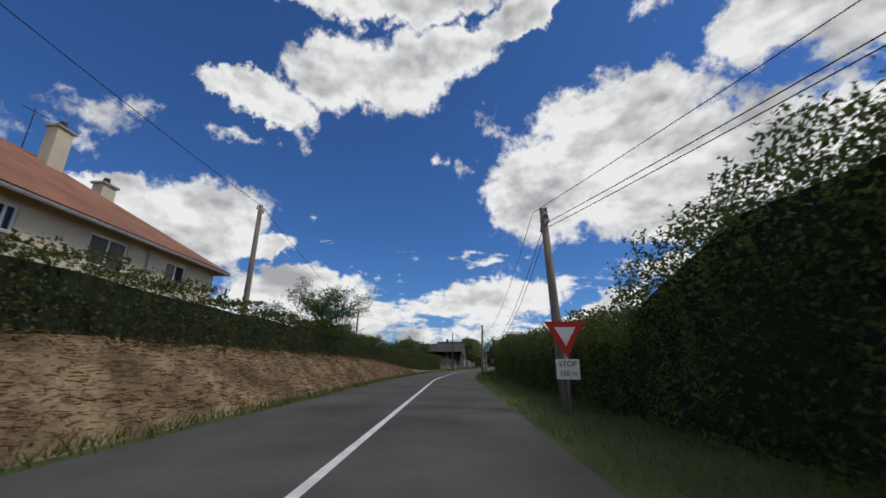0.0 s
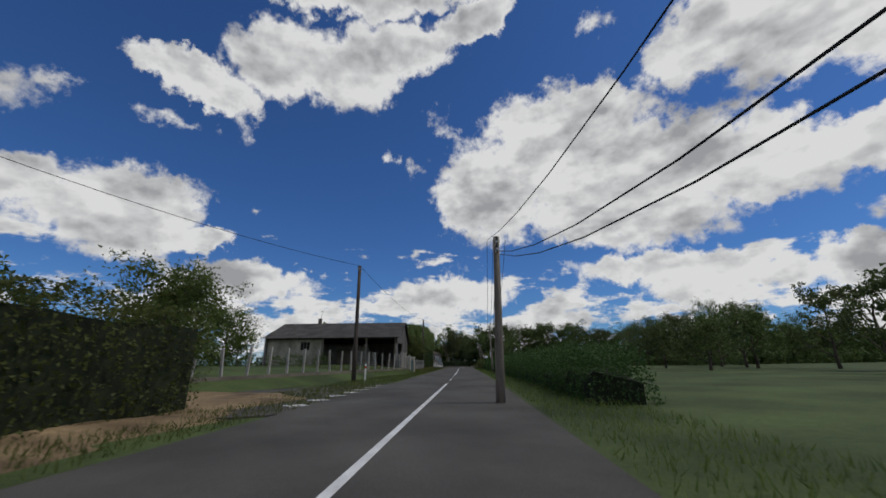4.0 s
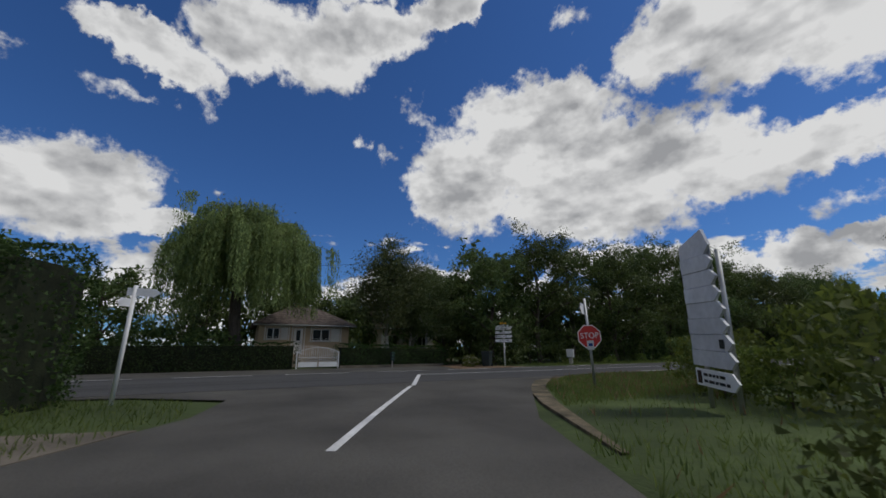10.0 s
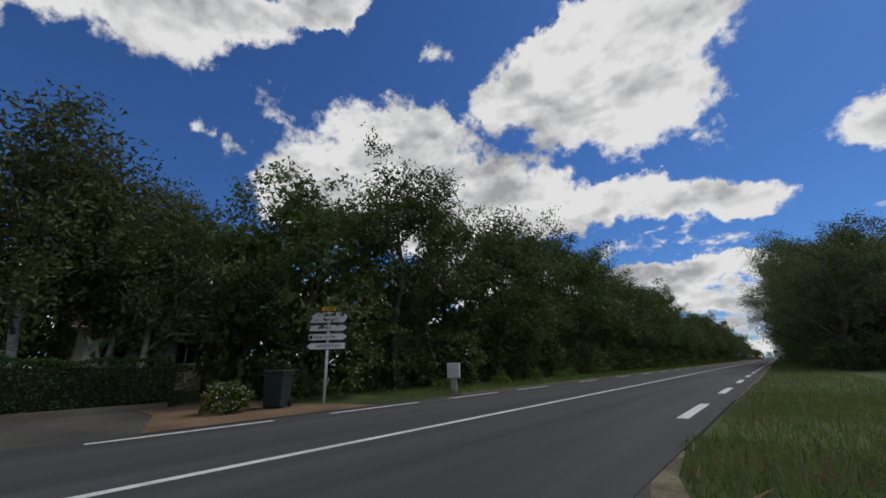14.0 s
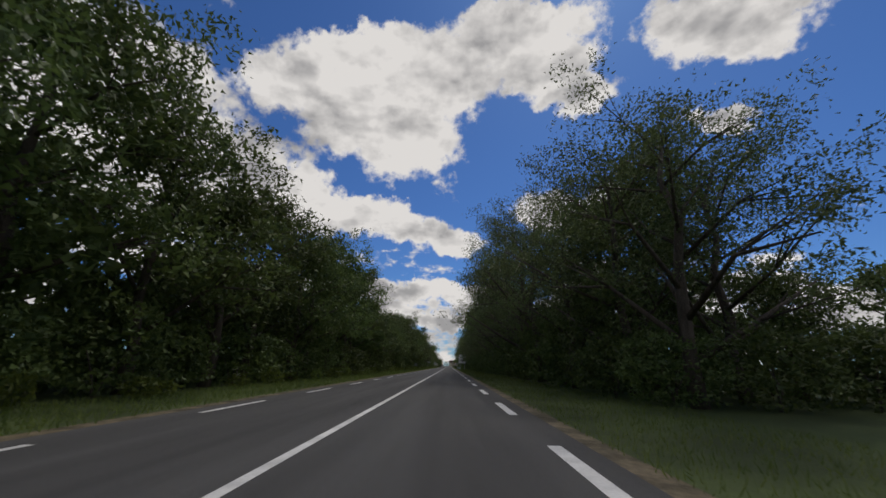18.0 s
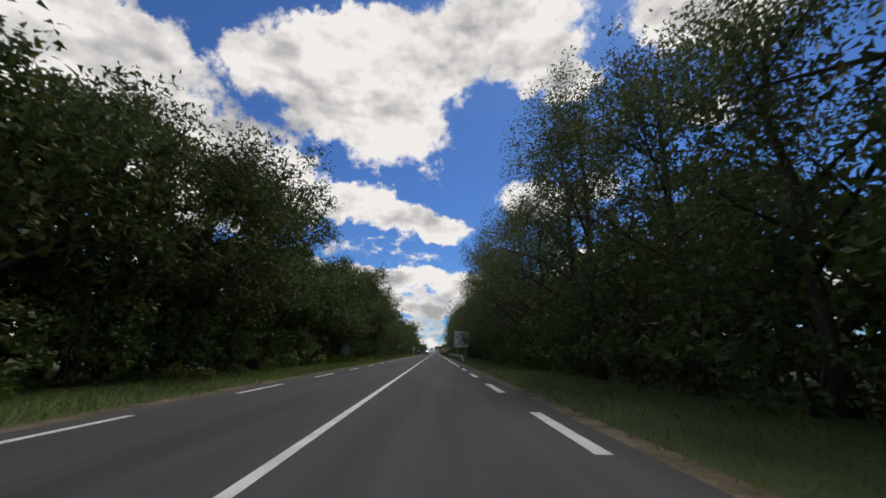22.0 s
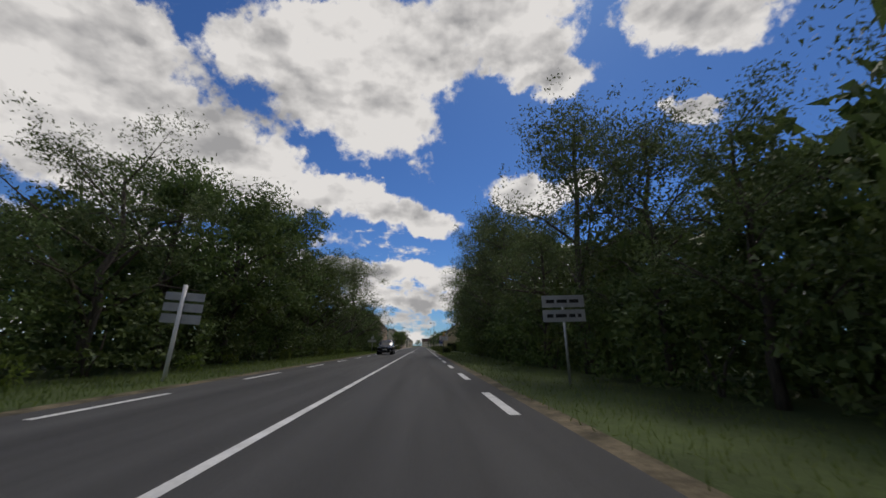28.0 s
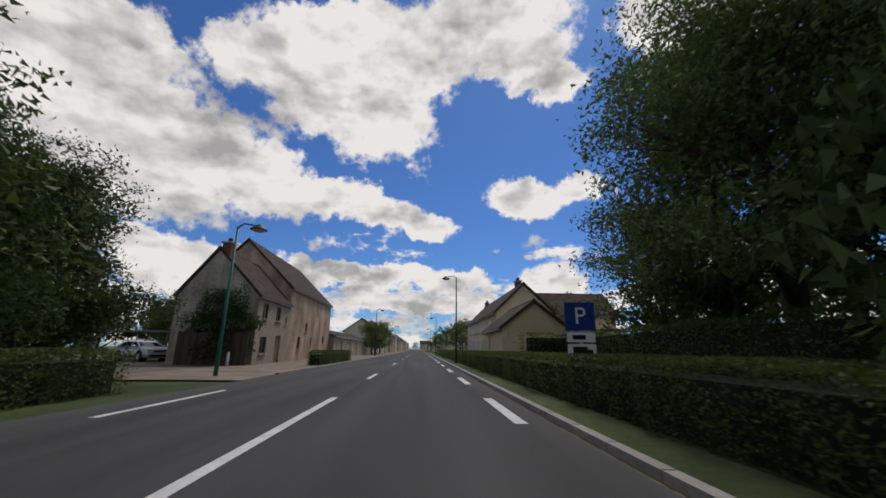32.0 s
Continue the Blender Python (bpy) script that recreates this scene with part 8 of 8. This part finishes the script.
def car(name, label, m, paint, l=4.4, w=1.8, h=1.62):
    root = thing(name, label, "car", m)
    hw = w / 2
    # rounded shell lofted from nose to tail: place, half width, underside, top
    sec = [(-l / 2, 0.70, 0.42, 0.70), (-l / 2 + 0.03, 0.80, 0.30, 0.84), (-l / 2 + 0.12, 0.91, 0.24, 0.93), (-l / 2 + 0.35, 0.97, 0.22, 0.99), (-l / 2 + 0.75, 1.0, 0.22, 1.04), (-l / 2 + 1.25, 1.0, 0.22, 1.09),
           (0.0, 1.0, 0.22, 1.10), (l / 2 - 0.6, 1.0, 0.22, 1.09), (l / 2 - 0.2, 0.97, 0.24, 1.05), (l / 2 - 0.05, 0.90, 0.28, 0.98), (l / 2, 0.76, 0.40, 0.80)]
    n, vs, fs = 28, [], []
    power = lambda c, e: math.copysign(abs(c) ** e, c)
    for y, a, z0, z1 in sec:
        for i in range(n):
            t = 2 * math.pi * (i + 0.5) / n
            side_in = 1.0 - 0.05 * max(0.0, math.sin(t))
            vs.append((power(math.cos(t), 0.35) * hw * a * side_in, y, (z0 + z1) / 2 + power(math.sin(t), 0.5) * (z1 - z0) / 2))
    fs = [(k * n + i, k * n + (i + 1) % n, (k + 1) * n + (i + 1) % n, (k + 1) * n + i) for k in range(len(sec) - 1) for i in range(n)]
    fs += [tuple(range(n - 1, -1, -1)), tuple(range(n * (len(sec) - 1), n * len(sec)))]
    part("body", (vs, fs), paint, root, smooth=True)
    cab = [(-l / 2 + 1.0, hw * 0.9, 1.04), (-l / 2 + 1.85, hw * 0.72, h - 0.07), (l / 2 - 0.75, hw * 0.72, h - 0.08), (l / 2 - 0.15, hw * 0.88, 1.05)]

    def ring(y0, y1, a, z):
        return [(power(math.cos(2 * math.pi * (i + 0.5) / 32), 0.3) * a, (y0 + y1) / 2 + power(math.sin(2 * math.pi * (i + 0.5) / 32), 0.3) * (y1 - y0) / 2, z) for i in range(32)]

    def loft(rings):
        q = [(k * 32 + i, k * 32 + (i + 1) % 32, (k + 1) * 32 + (i + 1) % 32, (k + 1) * 32 + i) for k in range(len(rings) - 1) for i in range(32)]
        return [v for r in rings for v in r], q + [tuple(range(32 * len(rings) - 32, 32 * len(rings)))]
    mid = lambda f: (cab[0][0] + (cab[1][0] - cab[0][0]) * f, cab[3][0] + (cab[2][0] - cab[3][0]) * f, cab[0][1] + (cab[1][1] - cab[0][1]) * f ** 1.2, 1.03 + (h - 1.1) * f)
    part("glasshouse", loft([ring(*mid(f)) for f in (0.0, 0.35, 0.7, 1.0)]), M_CAR_GLASS, root, smooth=True)
    part("roof_panel", loft([ring(*mid(0.97)[:2], mid(0.97)[2] + 0.012, h - 0.085), ring(cab[1][0] + 0.03, cab[2][0] - 0.03, cab[1][1] - 0.03, h - 0.03), ring(cab[1][0] + 0.25, cab[2][0] - 0.25, cab[1][1] - 0.2, h)]), paint, root, smooth=True)
    for s in (-1, 1):
        part("door_pillar", add_tube(geo(), (s * (hw * 0.9 + 0.004), 0.05, 1.05), (s * (hw * 0.72 + 0.006), 0.12, h - 0.08), 0.035, n=5), paint, root)
        for y in (-l / 2 + 0.85, l / 2 - 0.8):
            part("wheel_arch", add_tube(geo(), (s * (hw - 0.3), y, 0.38), (s * (hw + 0.012), y, 0.38), 0.42, n=24), M_TYRE, root)
    for s in (-1, 1):
        for a, b in ((0, 1), (2, 3)):
            part("pillar", add_tube(geo(), (s * cab[a][1] * 0.97, cab[a][0] + (0.05 if a == 0 else -0.05), cab[a][2]), (s * cab[b][1] * 0.97, cab[b][0] + (0.05 if a == 0 else -0.05), cab[b][2]), 0.042, n=6), paint, root)
        part("mirror", add_box(geo(), (s * (hw + 0.1), -l / 2 + 1.5, 1.08), (0.2, 0.12, 0.14)), paint, root, bevel=0.02)
        part("headlight", add_box(geo(), (s * hw * 0.68, -l / 2 + 0.04, 0.80), (0.38, 0.1, 0.08)), M_LAMP_GLASS, root, bevel=0.02)
        for y in (-l / 2 + 0.85, l / 2 - 0.8):
            wh = part("wheel", add_tube(geo(), (s * (hw - 0.2), y, 0.35), (s * (hw + 0.03), y, 0.35), 0.35, n=20), M_TYRE, root)
            part("rim", add_tube(geo(), (s * (hw - 0.18), y, 0.35), (s * (hw + 0.04), y, 0.35), 0.21, n=14), M_GALV, wh)
    for s in (-1, 1):
        part("fog_lamp", add_box(geo(), (s * hw * 0.72, -l / 2 + 0.03, 0.45), (0.2, 0.08, 0.06)), M_LAMP_GLASS, root, bevel=0.01)
        part("roof_rail", add_path(geo(), [(s * hw * 0.7, cab[1][0] + 0.1, h + 0.02), (s * hw * 0.7, 0.2, h + 0.07), (s * hw * 0.7, cab[2][0] - 0.1, h + 0.02)], [0.018] * 3, 6), M_GALV, root)
        part("sill_trim", add_box(geo(), (s * hw * 0.97, 0.0, 0.33), (0.06, l * 0.5, 0.09)), M_TYRE, root)
        part("window_trim", add_tube(geo(), (s * hw * 0.915, cab[0][0] + 0.1, 1.06), (s * hw * 0.905, cab[3][0] - 0.05, 1.07), 0.014, n=5), M_GALV, root)
    part("bumper_trim", add_path(geo(), [(-hw * 0.8, -l / 2 + 0.06, 0.38), (-hw * 0.5, -l / 2 - 0.02, 0.34), (hw * 0.5, -l / 2 - 0.02, 0.34), (hw * 0.8, -l / 2 + 0.06, 0.38)], [0.02] * 4, 6), M_GALV, root)
    part("grille", add_box(geo(), (0, -l / 2 - 0.01, 0.72), (w * 0.42, 0.06, 0.16)), M_DARK, root)
    for z in (0.66, 0.73, 0.8, 0.86):
        part("grille_bar", add_box(geo(), (0, -l / 2 - 0.045, z), (w * 0.44, 0.015, 0.015)), M_GALV, root)
    part("lower_intake", add_box(geo(), (0, -l / 2 - 0.005, 0.42), (w * 0.7, 0.08, 0.14)), M_DARK, root)
    part("number_plate", add_box(geo(), (0, -l / 2 - 0.05, 0.55), (0.52, 0.015, 0.11)), M_PLASTIC, root)
    return root


car("black_car", "glossy black compact off-road car in the opposite lane", pose(-4.25, 232.4, 0, 0, 0, 0), M_CAR_BLACK)
car("silver_car", "silver car parked beside the old village house", pose(-20.5, 286.0, 0, 0, 0, 60), M_CAR_SILVER, h=1.45)
lean = thing("lean_to", "open lean-to shelter over the parked car", "shed", pose(-22.5, 289.0, 0))
part("roof", add_box(geo(), (0, 0, 2.2), (6.0, 4.0, 0.12)), M_ROOF_GREY, lean)
for x in (-2.8, 2.8):
    part("post", add_box(geo(), (x, -1.8, 1.05), (0.12, 0.12, 2.2)), M_WOOD_POLE, lean)
# give way dashes where a lane turns off
turn = part("turning", slab([side(78.0, -2.9)[:2], side(82.0, -9.0)[:2], side(83.0, -30.0)[:2]], [side(66.0, -2.9)[:2], side(72.0, -9.0)[:2], side(77.0, -30.0)[:2]], -0.008, -0.25), M_ASPHALT_OLD)
tagged(turn, "side turning of worn asphalt opening off the lane", "road", kind="structure")
for i in range(7):
    a = side(76.6 - i * 1.4, -3.4)
    ob = part("give_way_dash", add_box(geo(), (0, 0, 0.002), (0.5, 0.5, 0.008), 25), M_PAINT, lines)
    ob.location = (a[0], a[1], 0)
